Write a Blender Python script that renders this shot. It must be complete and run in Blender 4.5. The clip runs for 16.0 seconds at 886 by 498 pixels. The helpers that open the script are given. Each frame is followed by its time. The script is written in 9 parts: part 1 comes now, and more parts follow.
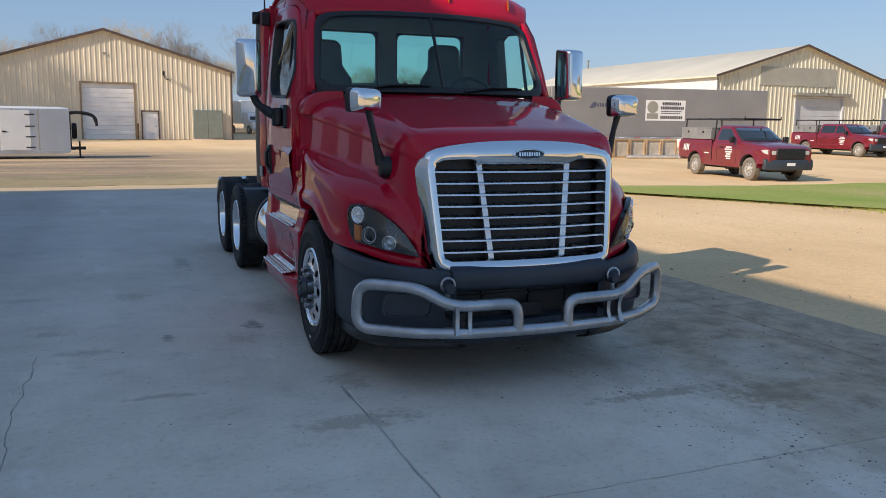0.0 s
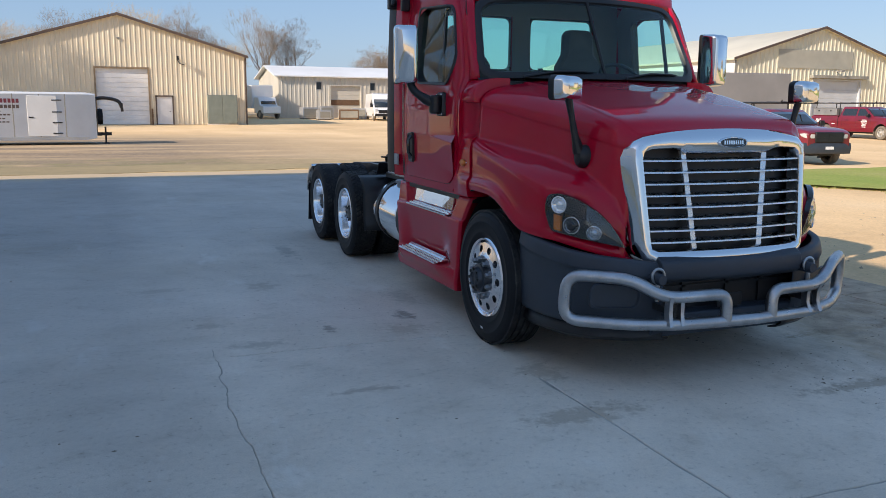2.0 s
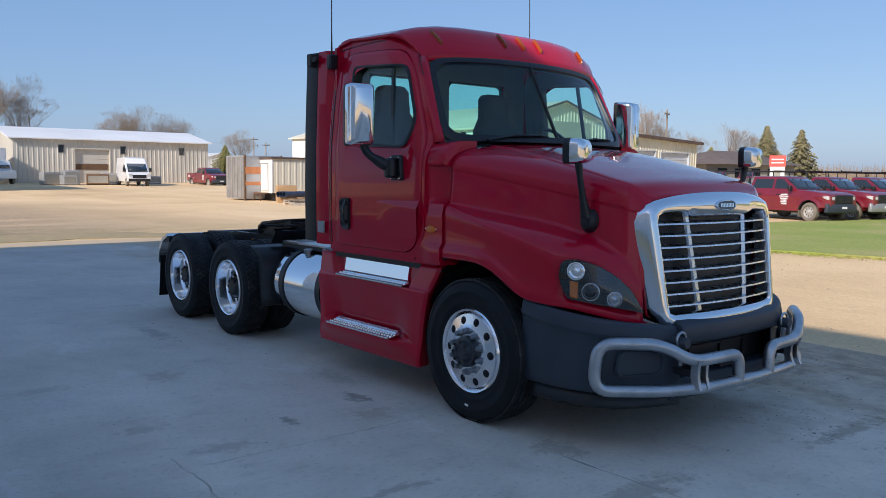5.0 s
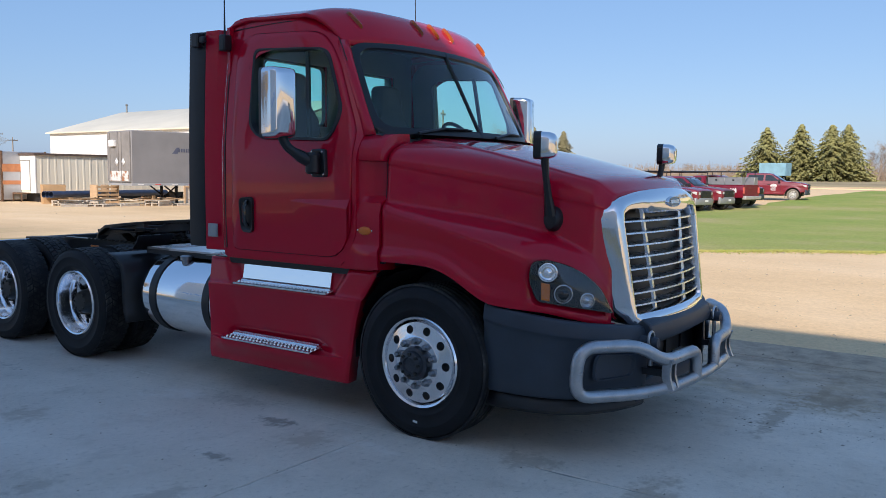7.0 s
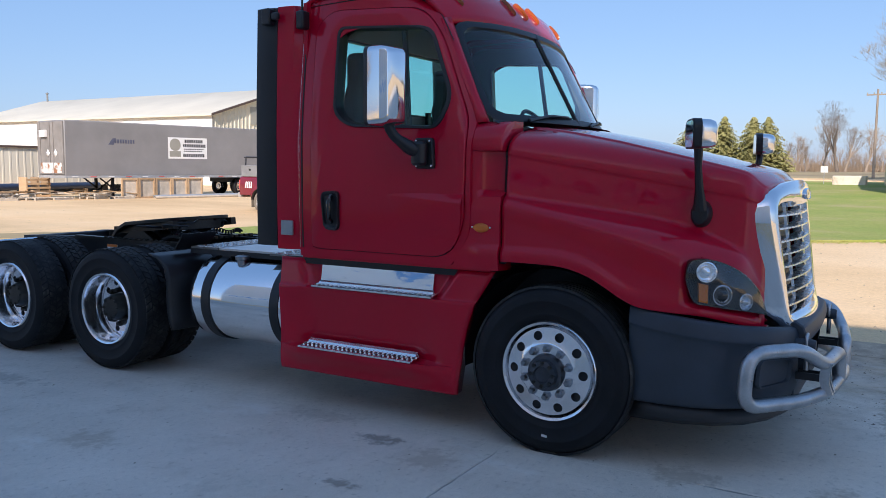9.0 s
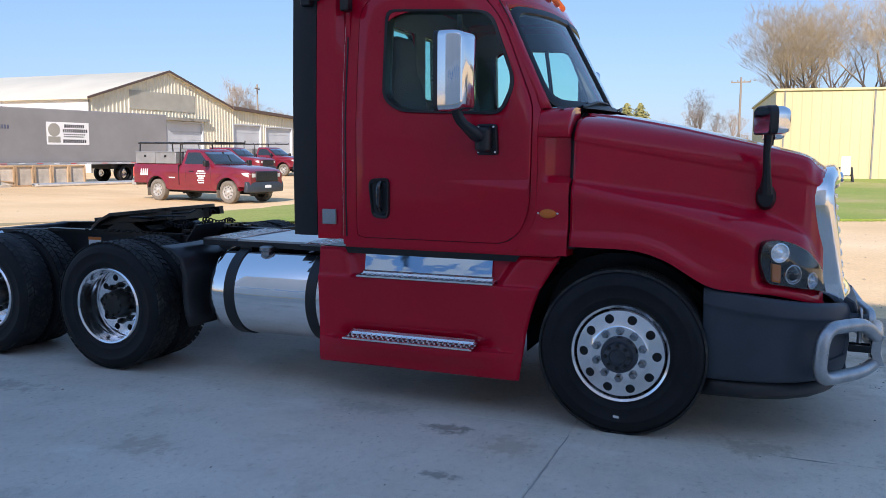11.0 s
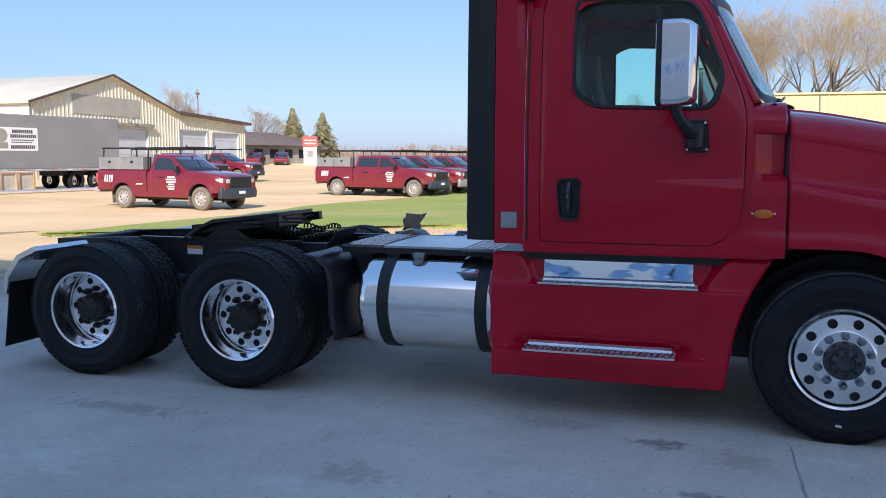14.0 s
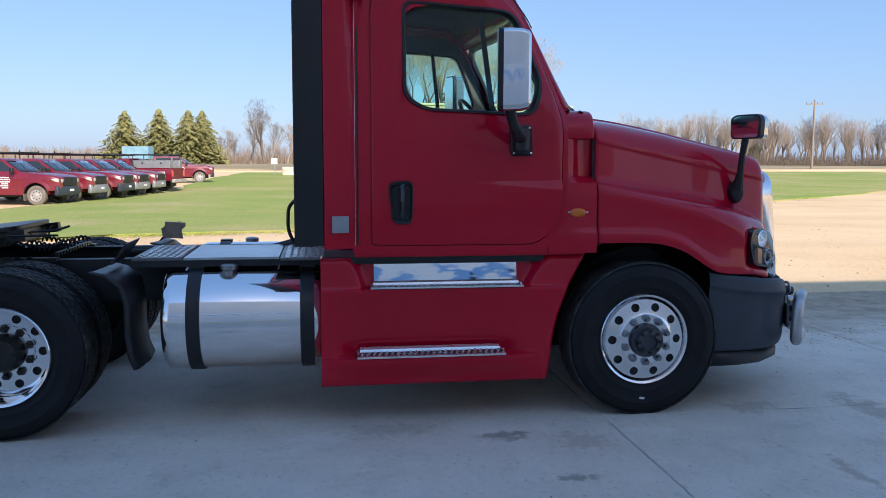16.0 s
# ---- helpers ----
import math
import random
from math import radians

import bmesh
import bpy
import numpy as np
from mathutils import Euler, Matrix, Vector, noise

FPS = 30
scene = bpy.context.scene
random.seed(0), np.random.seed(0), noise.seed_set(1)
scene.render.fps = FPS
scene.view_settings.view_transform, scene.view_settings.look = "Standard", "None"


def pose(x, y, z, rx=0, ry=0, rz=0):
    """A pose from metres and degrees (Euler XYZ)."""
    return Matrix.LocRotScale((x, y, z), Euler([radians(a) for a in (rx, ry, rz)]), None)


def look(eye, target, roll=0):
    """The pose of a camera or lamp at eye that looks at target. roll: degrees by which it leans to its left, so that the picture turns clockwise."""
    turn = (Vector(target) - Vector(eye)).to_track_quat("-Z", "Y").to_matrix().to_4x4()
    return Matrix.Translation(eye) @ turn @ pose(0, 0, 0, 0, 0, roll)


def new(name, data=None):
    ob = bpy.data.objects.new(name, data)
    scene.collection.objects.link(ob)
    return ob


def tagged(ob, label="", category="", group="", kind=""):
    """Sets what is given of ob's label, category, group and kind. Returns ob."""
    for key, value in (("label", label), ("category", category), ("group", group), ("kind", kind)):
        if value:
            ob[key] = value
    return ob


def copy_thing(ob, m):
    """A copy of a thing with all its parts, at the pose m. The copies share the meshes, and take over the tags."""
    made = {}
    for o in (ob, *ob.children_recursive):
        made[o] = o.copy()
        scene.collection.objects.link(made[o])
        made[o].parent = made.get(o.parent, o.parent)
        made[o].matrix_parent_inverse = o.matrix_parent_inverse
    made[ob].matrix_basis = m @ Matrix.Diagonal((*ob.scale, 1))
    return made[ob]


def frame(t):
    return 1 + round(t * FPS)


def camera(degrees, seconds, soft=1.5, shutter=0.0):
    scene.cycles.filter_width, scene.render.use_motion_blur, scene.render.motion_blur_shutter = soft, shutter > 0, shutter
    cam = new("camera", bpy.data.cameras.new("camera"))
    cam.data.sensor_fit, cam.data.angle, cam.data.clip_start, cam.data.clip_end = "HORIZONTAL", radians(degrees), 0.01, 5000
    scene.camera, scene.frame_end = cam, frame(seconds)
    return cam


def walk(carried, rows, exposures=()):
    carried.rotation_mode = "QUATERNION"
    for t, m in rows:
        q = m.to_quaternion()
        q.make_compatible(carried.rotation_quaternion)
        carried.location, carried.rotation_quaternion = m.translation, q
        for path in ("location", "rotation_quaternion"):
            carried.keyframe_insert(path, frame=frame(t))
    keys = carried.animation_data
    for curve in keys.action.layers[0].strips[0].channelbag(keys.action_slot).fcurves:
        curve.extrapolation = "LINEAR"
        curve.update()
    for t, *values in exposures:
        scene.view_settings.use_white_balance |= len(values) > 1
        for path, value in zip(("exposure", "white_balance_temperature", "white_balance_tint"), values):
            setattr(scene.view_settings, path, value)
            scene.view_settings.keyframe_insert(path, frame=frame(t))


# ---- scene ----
cam = camera(56.4, 16.0, soft=0.6)
PATH = [
    (0, (-2.52, -6.007, 1.72), (-1.785, -4.172, 1.419), 0.7),
    (0.5, (-2.857, -5.839, 1.72), (-2.099, -4.018, 1.385), 0.9),
    (1, (-3.173, -5.806, 1.743), (-2.422, -3.993, 1.358), 0.9),
    (1.5, (-3.432, -5.627, 1.727), (-2.695, -3.816, 1.31), 0.7),
    (2, (-3.695, -5.447, 1.735), (-2.96, -3.618, 1.396), 0.5),
    (2.5, (-4.003, -5.299, 1.744), (-3.237, -3.469, 1.489), 0.6),
    (3, (-4.19, -5.088, 1.716), (-3.332, -3.292, 1.513), 0.5),
    (3.5, (-4.443, -4.918, 1.707), (-3.445, -3.194, 1.526), 0.3),
    (4, (-4.671, -4.736, 1.711), (-3.548, -3.091, 1.535), 0.3),
    (6.3, (-5.063, -3.545, 1.704), (-3.616, -2.178, 1.512), 0.5),
    (6.5, (-5.13, -3.438, 1.7), (-3.631, -2.127, 1.507), 0.4),
    (7, (-5.298, -3.115, 1.683), (-3.674, -1.962, 1.505), 0.6),
    (7.5, (-5.369, -2.74, 1.674), (-3.671, -1.698, 1.498), 0.7),
    (8, (-5.42, -2.449, 1.671), (-3.716, -1.418, 1.488), 0.6),
    (8.5, (-5.5, -2.154, 1.702), (-3.796, -1.126, 1.504), 0.4),
    (9, (-5.552, -1.842, 1.672), (-3.833, -0.839, 1.475), 0.5),
    (11.3, (-6.09, -0.642, 1.674), (-4.235, 0.067, 1.431), 0.2),
    (11.5, (-6.127, -0.526, 1.685), (-4.268, 0.171, 1.438), 0.2),
    (12, (-6.141, -0.249, 1.676), (-4.275, 0.435, 1.452), 0.3),
    (12.5, (-6.226, 0.033, 1.65), (-4.355, 0.71, 1.442), 0.2),
    (13, (-6.268, 0.29, 1.636), (-4.393, 0.957, 1.433), 0.1),
    (13.5, (-6.213, 0.546, 1.633), (-4.331, 1.188, 1.425), 0.1),
    (14, (-6.215, 0.798, 1.629), (-4.317, 1.391, 1.411), 0.0),
    (14.5, (-6.202, 1.075, 1.615), (-4.27, 1.542, 1.397), -0.1),
    (15, (-6.126, 1.355, 1.646), (-4.154, 1.602, 1.423), -0.2),
    (15.5, (-6.163, 1.742, 1.638), (-4.176, 1.694, 1.421), 0.0),
    (16, (-6.146, 2.063, 1.615), (-4.179, 1.766, 1.409), 0.2),
]
walk(cam, [(t, look(eye, target, roll)) for t, eye, target, roll in PATH], exposures=((0, 0.0, 7200, 15), (1.5, 0.25, 7300, 15), (2.5, 0.12, 7000, 15), (3.5, -0.03, 6600, 15), (7, 0.12, 6500, 15), (9, 0.25, 6500, 17), (12.5, 0.4, 6500, 17), (16, 0.38, 6500, 17)))

# ---- light ----
SUN_TO = Vector((-1.0, -0.31, 0.628)).normalized()
world = bpy.data.worlds.new("sky")
scene.world = world
world.use_nodes = True
wn = world.node_tree
sky = wn.nodes.new("ShaderNodeTexSky")
sky.sky_type, sky.sun_disc = "NISHITA", False
sky.sun_elevation = math.asin(SUN_TO.z)
sky.sun_rotation = math.atan2(SUN_TO.x, SUN_TO.y)
sky.altitude, sky.air_density, sky.dust_density, sky.ozone_density = 400, 1.0, 1.2, 1.5
wn.nodes["Background"].inputs["Strength"].default_value = 0.12
veil = wn.nodes.new("ShaderNodeMix")  # thin high haze evens out the clear sky
veil.data_type = "RGBA"
veil.inputs[0].default_value = 0.55
veil.inputs[7].default_value = (1.5, 3.3, 6.35, 1)
wn.links.new(sky.outputs[0], veil.inputs[6])
wn.links.new(veil.outputs[2], wn.nodes["Background"].inputs[0])
sun_data = bpy.data.lights.new("sun", "SUN")
sun_data.energy, sun_data.angle, sun_data.color = 4.9, radians(0.55), (1.0, 0.93, 0.83)
sun = new("sun", sun_data)
sun.matrix_world = look(SUN_TO * 50, (0, 0, 0))


# ---- materials ----
class Mat:
    """Small helper round a principled node material."""

    def __init__(self, name, color, rough=0.5, metal=0.0, **inputs):
        self.m = bpy.data.materials.new(name)
        self.m.use_nodes = True
        self.nt = self.m.node_tree
        self.b = self.nt.nodes["Principled BSDF"]
        self.set("Base Color", (*color, 1)), self.set("Roughness", rough), self.set("Metallic", metal)
        for k, v in inputs.items():
            self.set(k.replace("_", " "), v)
        self.color = color

    def set(self, k, v):
        self.b.inputs[k].default_value = v
        return self

    def node(self, kind, **inputs):
        n = self.nt.nodes.new(kind)
        for k, v in inputs.items():
            n.inputs[k].default_value = v
        return n

    def link(self, a, b):
        self.nt.links.new(a, b)

    def coord(self, scale=(1, 1, 1)):
        t = self.node("ShaderNodeTexCoord")
        mp = self.node("ShaderNodeMapping")
        mp.inputs["Scale"].default_value = scale
        self.link(t.outputs["Object"], mp.inputs[0])
        return mp.outputs[0]

    def noise(self, scale, detail=4, stretch=(1, 1, 1), rough=0.6):
        n = self.node("ShaderNodeTexNoise", Scale=scale, Detail=detail, Roughness=rough)
        self.link(self.coord(stretch), n.inputs["Vector"])
        return n.outputs["Fac"]

    def ramp(self, fac, stops):
        r = self.node("ShaderNodeValToRGB")
        e = r.color_ramp.elements
        while len(e) < len(stops):
            e.new(0.5)
        for el, (p, c) in zip(e, stops):
            el.position, el.color = p, (*c, 1) if len(c) == 3 else c
        self.link(fac, r.inputs[0])
        return r.outputs[0]

    def mix(self, fac, a, b, mode="MIX"):
        n = self.nt.nodes.new("ShaderNodeMix")
        n.data_type, n.blend_type = "RGBA", mode
        for sock, v in ((0, fac), (6, a), (7, b)):
            if isinstance(v, (int, float)):
                n.inputs[sock].default_value = v
            elif isinstance(v, tuple):
                n.inputs[sock].default_value = (*v, 1)
            else:
                self.link(v, n.inputs[sock])
        return n.outputs[2]

    def math(self, op, a, b=0.0):
        n = self.nt.nodes.new("ShaderNodeMath")
        n.operation = op
        for i, v in enumerate((a, b)):
            if isinstance(v, (int, float)):
                n.inputs[i].default_value = v
            else:
                self.link(v, n.inputs[i])
        return n.outputs[0]

    def bump(self, fac, strength=0.3, dist=0.01):
        n = self.node("ShaderNodeBump", Strength=strength, Distance=dist)
        self.link(fac, n.inputs["Height"])
        if self.b.inputs["Normal"].is_linked:
            self.link(self.b.inputs["Normal"].links[0].from_socket, n.inputs["Normal"])
        self.link(n.outputs[0], self.b.inputs["Normal"])
        return self

    def vary(self, scale=3, amount=0.25, fine=60, stretch=(1, 1, 1)):
        """Two scales of tone on the base colour."""
        dark = tuple(c * (1 - amount) for c in self.color)
        lite = tuple(min(1, c * (1 + amount)) for c in self.color)
        a = self.ramp(self.noise(scale, 5, stretch), [(0.3, dark), (0.7, lite)])
        b = self.ramp(self.noise(fine, 3, stretch), [(0.3, (1 - amount / 2,) * 3), (0.7, (1, 1, 1))])
        self.link(self.mix(1.0, a, b, "MULTIPLY"), self.b.inputs["Base Color"])
        return self

    def random_tone(self, amount=0.15):
        o = self.node("ShaderNodeObjectInfo")
        f = self.math("ADD", self.math("MULTIPLY", o.outputs["Random"], 2 * amount), 1 - amount)
        src = self.b.inputs["Base Color"]
        a = src.links[0].from_socket if src.is_linked else self.color
        hsv = self.node("ShaderNodeHueSaturation")
        if isinstance(a, tuple):
            hsv.inputs["Color"].default_value = (*a, 1)
        else:
            self.link(a, hsv.inputs["Color"])
        self.link(f, hsv.inputs["Value"])
        self.link(hsv.outputs[0], src)
        return self

    def rough_vary(self, lo, hi, scale=8):
        r = self.ramp(self.noise(scale, 5), [(0.3, (lo,) * 3), (0.7, (hi,) * 3)])
        self.link(r, self.b.inputs["Roughness"])
        return self


def glass(name, tint=(0.85, 0.93, 0.9), gloss=1.0, face=0.042):
    m = bpy.data.materials.new(name)
    m.use_nodes = True
    nt = m.node_tree
    nt.nodes.remove(nt.nodes["Principled BSDF"])
    out = nt.nodes["Material Output"]
    tr, gl, mx = nt.nodes.new("ShaderNodeBsdfTransparent"), nt.nodes.new("ShaderNodeBsdfGlossy"), nt.nodes.new("ShaderNodeMixShader")
    lw, pw, ad = nt.nodes.new("ShaderNodeLayerWeight"), nt.nodes.new("ShaderNodeMath"), nt.nodes.new("ShaderNodeMath")
    pw.operation, pw.inputs[1].default_value = "POWER", 4.5
    ad.operation, ad.inputs[1].default_value, ad.inputs[2].default_value = "MULTIPLY_ADD", 0.95, face
    nt.links.new(lw.outputs["Facing"], pw.inputs[0])
    nt.links.new(pw.outputs[0], ad.inputs[0])
    tr.inputs[0].default_value = (*tint, 1)
    gl.inputs[0].default_value, gl.inputs["Roughness"].default_value = (gloss, gloss, gloss, 1), 0.01
    nt.links.new(ad.outputs[0], mx.inputs[0])
    nt.links.new(tr.outputs[0], mx.inputs[1])
    nt.links.new(gl.outputs[0], mx.inputs[2])
    nt.links.new(mx.outputs[0], out.inputs[0])
    return m


red = Mat("red_paint", (0.52, 0.0035, 0.026), 0.5, Coat_Weight=1.0, Coat_IOR=1.4, Coat_Roughness=0.012, Specular_IOR_Level=0.05)
red.vary(1.2, 0.06, 90).bump(red.noise(3, 2), 0.012, 0.01)
red_old = Mat("pickup_red", (0.17, 0.006, 0.018), 0.4, Coat_Weight=0.9, Coat_Roughness=0.06).vary(2, 0.12, 40)
chrome = Mat("chrome", (0.82, 0.83, 0.85), 0.06, 1.0)
chrome.rough_vary(0.03, 0.14, 14)
alu = Mat("polished_aluminium", (0.9, 0.9, 0.92), 0.1, 1.0)
alu.vary(6, 0.06, 120).rough_vary(0.09, 0.19, 20)
guard_alu = Mat("brushed_tube_aluminium", (0.5, 0.51, 0.53), 0.36, 1.0)
guard_alu.vary(5, 0.2, 90).rough_vary(0.26, 0.5, 16).bump(guard_alu.noise(150, 3), 0.15, 0.002)
tank_alu = Mat("tank_aluminium", (0.9, 0.9, 0.91), 0.08, 1.0)
tank_alu.rough_vary(0.04, 0.12, 9)
tread_alu = Mat("tread_aluminium", (0.9, 0.91, 0.92), 0.24, 0.85).vary(8, 0.12, 80)
plate_alu = Mat("wavy_polished_sheet", (0.92, 0.93, 0.95), 0.05, 1.0)
plate_alu.rough_vary(0.02, 0.05, 12).bump(plate_alu.noise(4.5, 2, (1, 0.7, 1.6)), 0.03, 0.04)
plastic = Mat("grey_bumper_plastic", (0.034, 0.045, 0.062), 0.5)
plastic.vary(2.5, 0.2, 150).bump(plastic.noise(400, 2), 0.15, 0.001)
black = Mat("black_plastic", (0.012, 0.012, 0.014), 0.42).vary(4, 0.25, 80)
black_gloss = Mat("black_gloss", (0.01, 0.011, 0.013), 0.12, Coat_Weight=0.6)
rubber = Mat("tyre_rubber", (0.009, 0.0095, 0.012), 0.62, Specular_IOR_Level=0.3)
rubber.vary(5, 0.35, 60).bump(rubber.noise(120, 3), 0.2, 0.002)
tread_rubber = Mat("dusty_tread_rubber", (0.02, 0.02, 0.021), 0.75, Specular_IOR_Level=0.3)
tread_rubber.link(tread_rubber.ramp(tread_rubber.noise(7, 8, rough=0.75), [(0.42, (0.012, 0.012, 0.014)), (0.6, (0.04, 0.038, 0.036)), (0.74, (0.11, 0.1, 0.09))]), tread_rubber.b.inputs["Base Color"])
steel = Mat("painted_frame_steel", (0.014, 0.014, 0.017), 0.5).vary(4, 0.4, 40)
grease = Mat("greasy_steel", (0.035, 0.033, 0.03), 0.38, 0.5).vary(6, 0.5, 50)
rust = Mat("rusty_plate", (0.16, 0.09, 0.05), 0.8).vary(10, 0.4, 90)
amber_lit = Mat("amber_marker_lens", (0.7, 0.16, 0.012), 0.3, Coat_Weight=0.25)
amber = Mat("amber_lens", (0.62, 0.16, 0.01), 0.12, Coat_Weight=1.0)
grille_satin = Mat("satin_chrome_bar", (0.74, 0.76, 0.79), 0.28, 1.0)
grille_satin.rough_vary(0.2, 0.36, 18)
amber_dark = Mat("dark_amber_lens", (0.34, 0.07, 0.008), 0.15, Coat_Weight=0.8)
clear = Mat("lamp_bowl", (0.93, 0.94, 0.96), 0.12, 0.9)
smoked = Mat("smoked_lamp_bowl", (0.55, 0.56, 0.58), 0.1, 0.95)
bezel = Mat("headlight_bezel", (0.008, 0.01, 0.014), 0.6, 0.0, Specular_IOR_Level=0.12).vary(5, 0.1, 60)
reflector_m = Mat("grey_reflector", (0.33, 0.35, 0.36), 0.45).vary(8, 0.1, 120)
fabric = Mat("seat_fabric", (0.1, 0.098, 0.1), 0.9).vary(6, 0.3, 200)
trim_m = Mat("cab_trim", (0.12, 0.12, 0.12), 0.8).vary(3, 0.2, 120)
liner = Mat("cab_liner", (0.2, 0.19, 0.18), 0.9).vary(3, 0.1, 120)
cab_glass = glass("cab_glass", (0.68, 0.93, 0.88), 1.0, 0.048)
lens_glass = glass("lens_glass", (0.95, 0.96, 0.97), 1.0, 0.085)
bar_dark = Mat("sign_dark_ink", (0.03, 0.03, 0.035), 0.6)
bar_white = Mat("white_lettering", (0.75, 0.75, 0.74), 0.5)
bar_orange = Mat("label_orange", (0.7, 0.2, 0.04), 0.6)


# ---- mesh helpers ----
class Geo:
    def __init__(self):
        self.v, self.f = [], []

    def add(self, verts, faces):
        n = len(self.v)
        self.v += [tuple(p) for p in verts]
        self.f += [tuple(i + n for i in f) for f in faces]
        return self

    def box(self, x0, x1, y0, y1, z0, z1, m=None):
        vs = [Vector((x, y, z)) for z in (z0, z1) for y in (y0, y1) for x in (x0, x1)]
        if m:
            vs = [m @ p for p in vs]
        return self.add(vs, [(0, 2, 3, 1), (4, 5, 7, 6), (0, 1, 5, 4), (2, 6, 7, 3), (0, 4, 6, 2), (1, 3, 7, 5)])

    def loft(self, rings, close=True, caps=True):
        k = len(rings[0])
        vs = [p for r in rings for p in r]
        fs = []
        for i in range(len(rings) - 1):
            for j in range(k if close else k - 1):
                a, b = i * k + j, i * k + (j + 1) % k
                fs.append((a, b, b + k, a + k))
        if caps and close:
            fs += [tuple(reversed(range(k))), tuple(range((len(rings) - 1) * k, len(rings) * k))]
        return self.add(vs, fs)

    def tube(self, pts, r, seg=10, caps=True):
        pts = [Vector(p) for p in pts]
        rs = r if isinstance(r, (list, tuple)) else [r] * len(pts)
        rings, up = [], None
        for i, p in enumerate(pts):
            d = (pts[min(i + 1, len(pts) - 1)] - pts[max(i - 1, 0)]).normalized()
            if up is None:
                up = d.orthogonal().normalized()
            up = (up - d * up.dot(d)).normalized()
            s = d.cross(up)
            rings.append([p + (up * math.cos(a) + s * math.sin(a)) * rs[i] for a in [2 * math.pi * j / seg for j in range(seg)]])
        return self.loft(rings, True, caps)

    def lathe(self, prof, seg=48, axis="x", centre=(0, 0, 0), closed=False):
        """prof: (radius, along) pairs."""
        c = Vector(centre)
        rings = []
        for r, h in prof:
            ring = []
            for j in range(seg):
                a = 2 * math.pi * j / seg
                q = {"x": (h, r * math.cos(a), r * math.sin(a)), "y": (r * math.sin(a), h, r * math.cos(a)), "z": (r * math.cos(a), r * math.sin(a), h)}[axis]
                ring.append(c + Vector(q))
            rings.append(ring)
        if closed:
            rings.append(rings[0])
        return self.loft(rings, True, False)

    def grid(self, fn, nu, nv):
        vs = [fn(i / nu, j / nv) for j in range(nv + 1) for i in range(nu + 1)]
        return self.add(vs, [(j * (nu + 1) + i, j * (nu + 1) + i + 1, (j + 1) * (nu + 1) + i + 1, (j + 1) * (nu + 1) + i) for j in range(nv) for i in range(nu)])

    def ring_panel(self, outer, inner):
        k = len(outer)
        return self.add(list(outer) + list(inner), [(j, (j + 1) % k, k + (j + 1) % k, k + j) for j in range(k)])

    def moved(self, m):
        g = Geo()
        g.v = [tuple(m @ Vector(p)) for p in self.v]
        g.f = [tuple(reversed(f)) for f in self.f] if m.determinant() < 0 else list(self.f)
        return g

    def join(self, o):
        return self.add(o.v, o.f)


MIRROR = Matrix.Diagonal((-1, 1, 1, 1))


def material(m):
    return m.m if isinstance(m, Mat) else m


def mesh_of(name, g, mat, angle=35, fix=True):
    me = bpy.data.meshes.new(name)
    me.from_pydata(g.v, [], g.f)
    if fix:
        bm = bmesh.new()
        bm.from_mesh(me)
        bmesh.ops.remove_doubles(bm, verts=bm.verts, dist=1e-5)
        bmesh.ops.recalc_face_normals(bm, faces=bm.faces)
        bm.to_mesh(me)
        bm.free()
    me.materials.append(material(mat))
    if angle:
        me.shade_smooth()
        me.set_sharp_from_angle(angle=radians(angle))
    return me


def part(name, g, mat, parent, label="", bevel=0.0, angle=35, thick=0.0, sub=0, fix=True):
    me = g if isinstance(g, bpy.types.Mesh) else mesh_of(name, g, mat, angle, fix)
    ob = new(name, me)
    if parent:
        ob.parent = parent
    if thick:
        s = ob.modifiers.new("thick", "SOLIDIFY")
        s.thickness, s.offset = abs(thick), -1 if thick > 0 else 1
    if sub:
        s = ob.modifiers.new("smooth", "SUBSURF")
        s.levels = s.render_levels = sub
    if bevel:
        b = ob.modifiers.new("edge", "BEVEL")
        b.width, b.segments, b.limit_method, b.angle_limit = bevel, 2, "ANGLE", radians(40)
    if label:
        ob["label"] = label
    return ob


def thing(name, label, category, group="", kind="", at=None):
    ob = new(name)
    ob.empty_display_size = 0.3
    if at is not None:
        ob.matrix_world = at
    return tagged(ob, label, category, group, kind)


def smooth_loop(pts, n, closed=True):
    """n points evenly along a smooth curve through pts (Catmull-Rom)."""
    pts = [Vector(p) for p in pts]
    k = len(pts)
    fine = []
    for i in range(k if closed else k - 1):
        a, b, c, d = [pts[(i + o) % k] if closed else pts[max(0, min(k - 1, i + o))] for o in (-1, 0, 1, 2)]
        for s in range(24):
            t = s / 24
            fine.append(0.5 * (2 * b + (c - a) * t + (2 * a - 5 * b + 4 * c - d) * t * t + (3 * b - a - 3 * c + d) * t ** 3))
    fine.append(pts[0] if closed else pts[-1])
    acc = [0.0]
    for p, q in zip(fine, fine[1:]):
        acc.append(acc[-1] + (q - p).length)
    out, j = [], 0
    for i in range(n):
        want = acc[-1] * i / (n if closed else n - 1)
        while j < len(acc) - 2 and acc[j + 1] < want:
            j += 1
        w = (want - acc[j]) / max(1e-9, acc[j + 1] - acc[j])
        out.append(fine[j].lerp(fine[j + 1], min(1, max(0, w))))
    return out


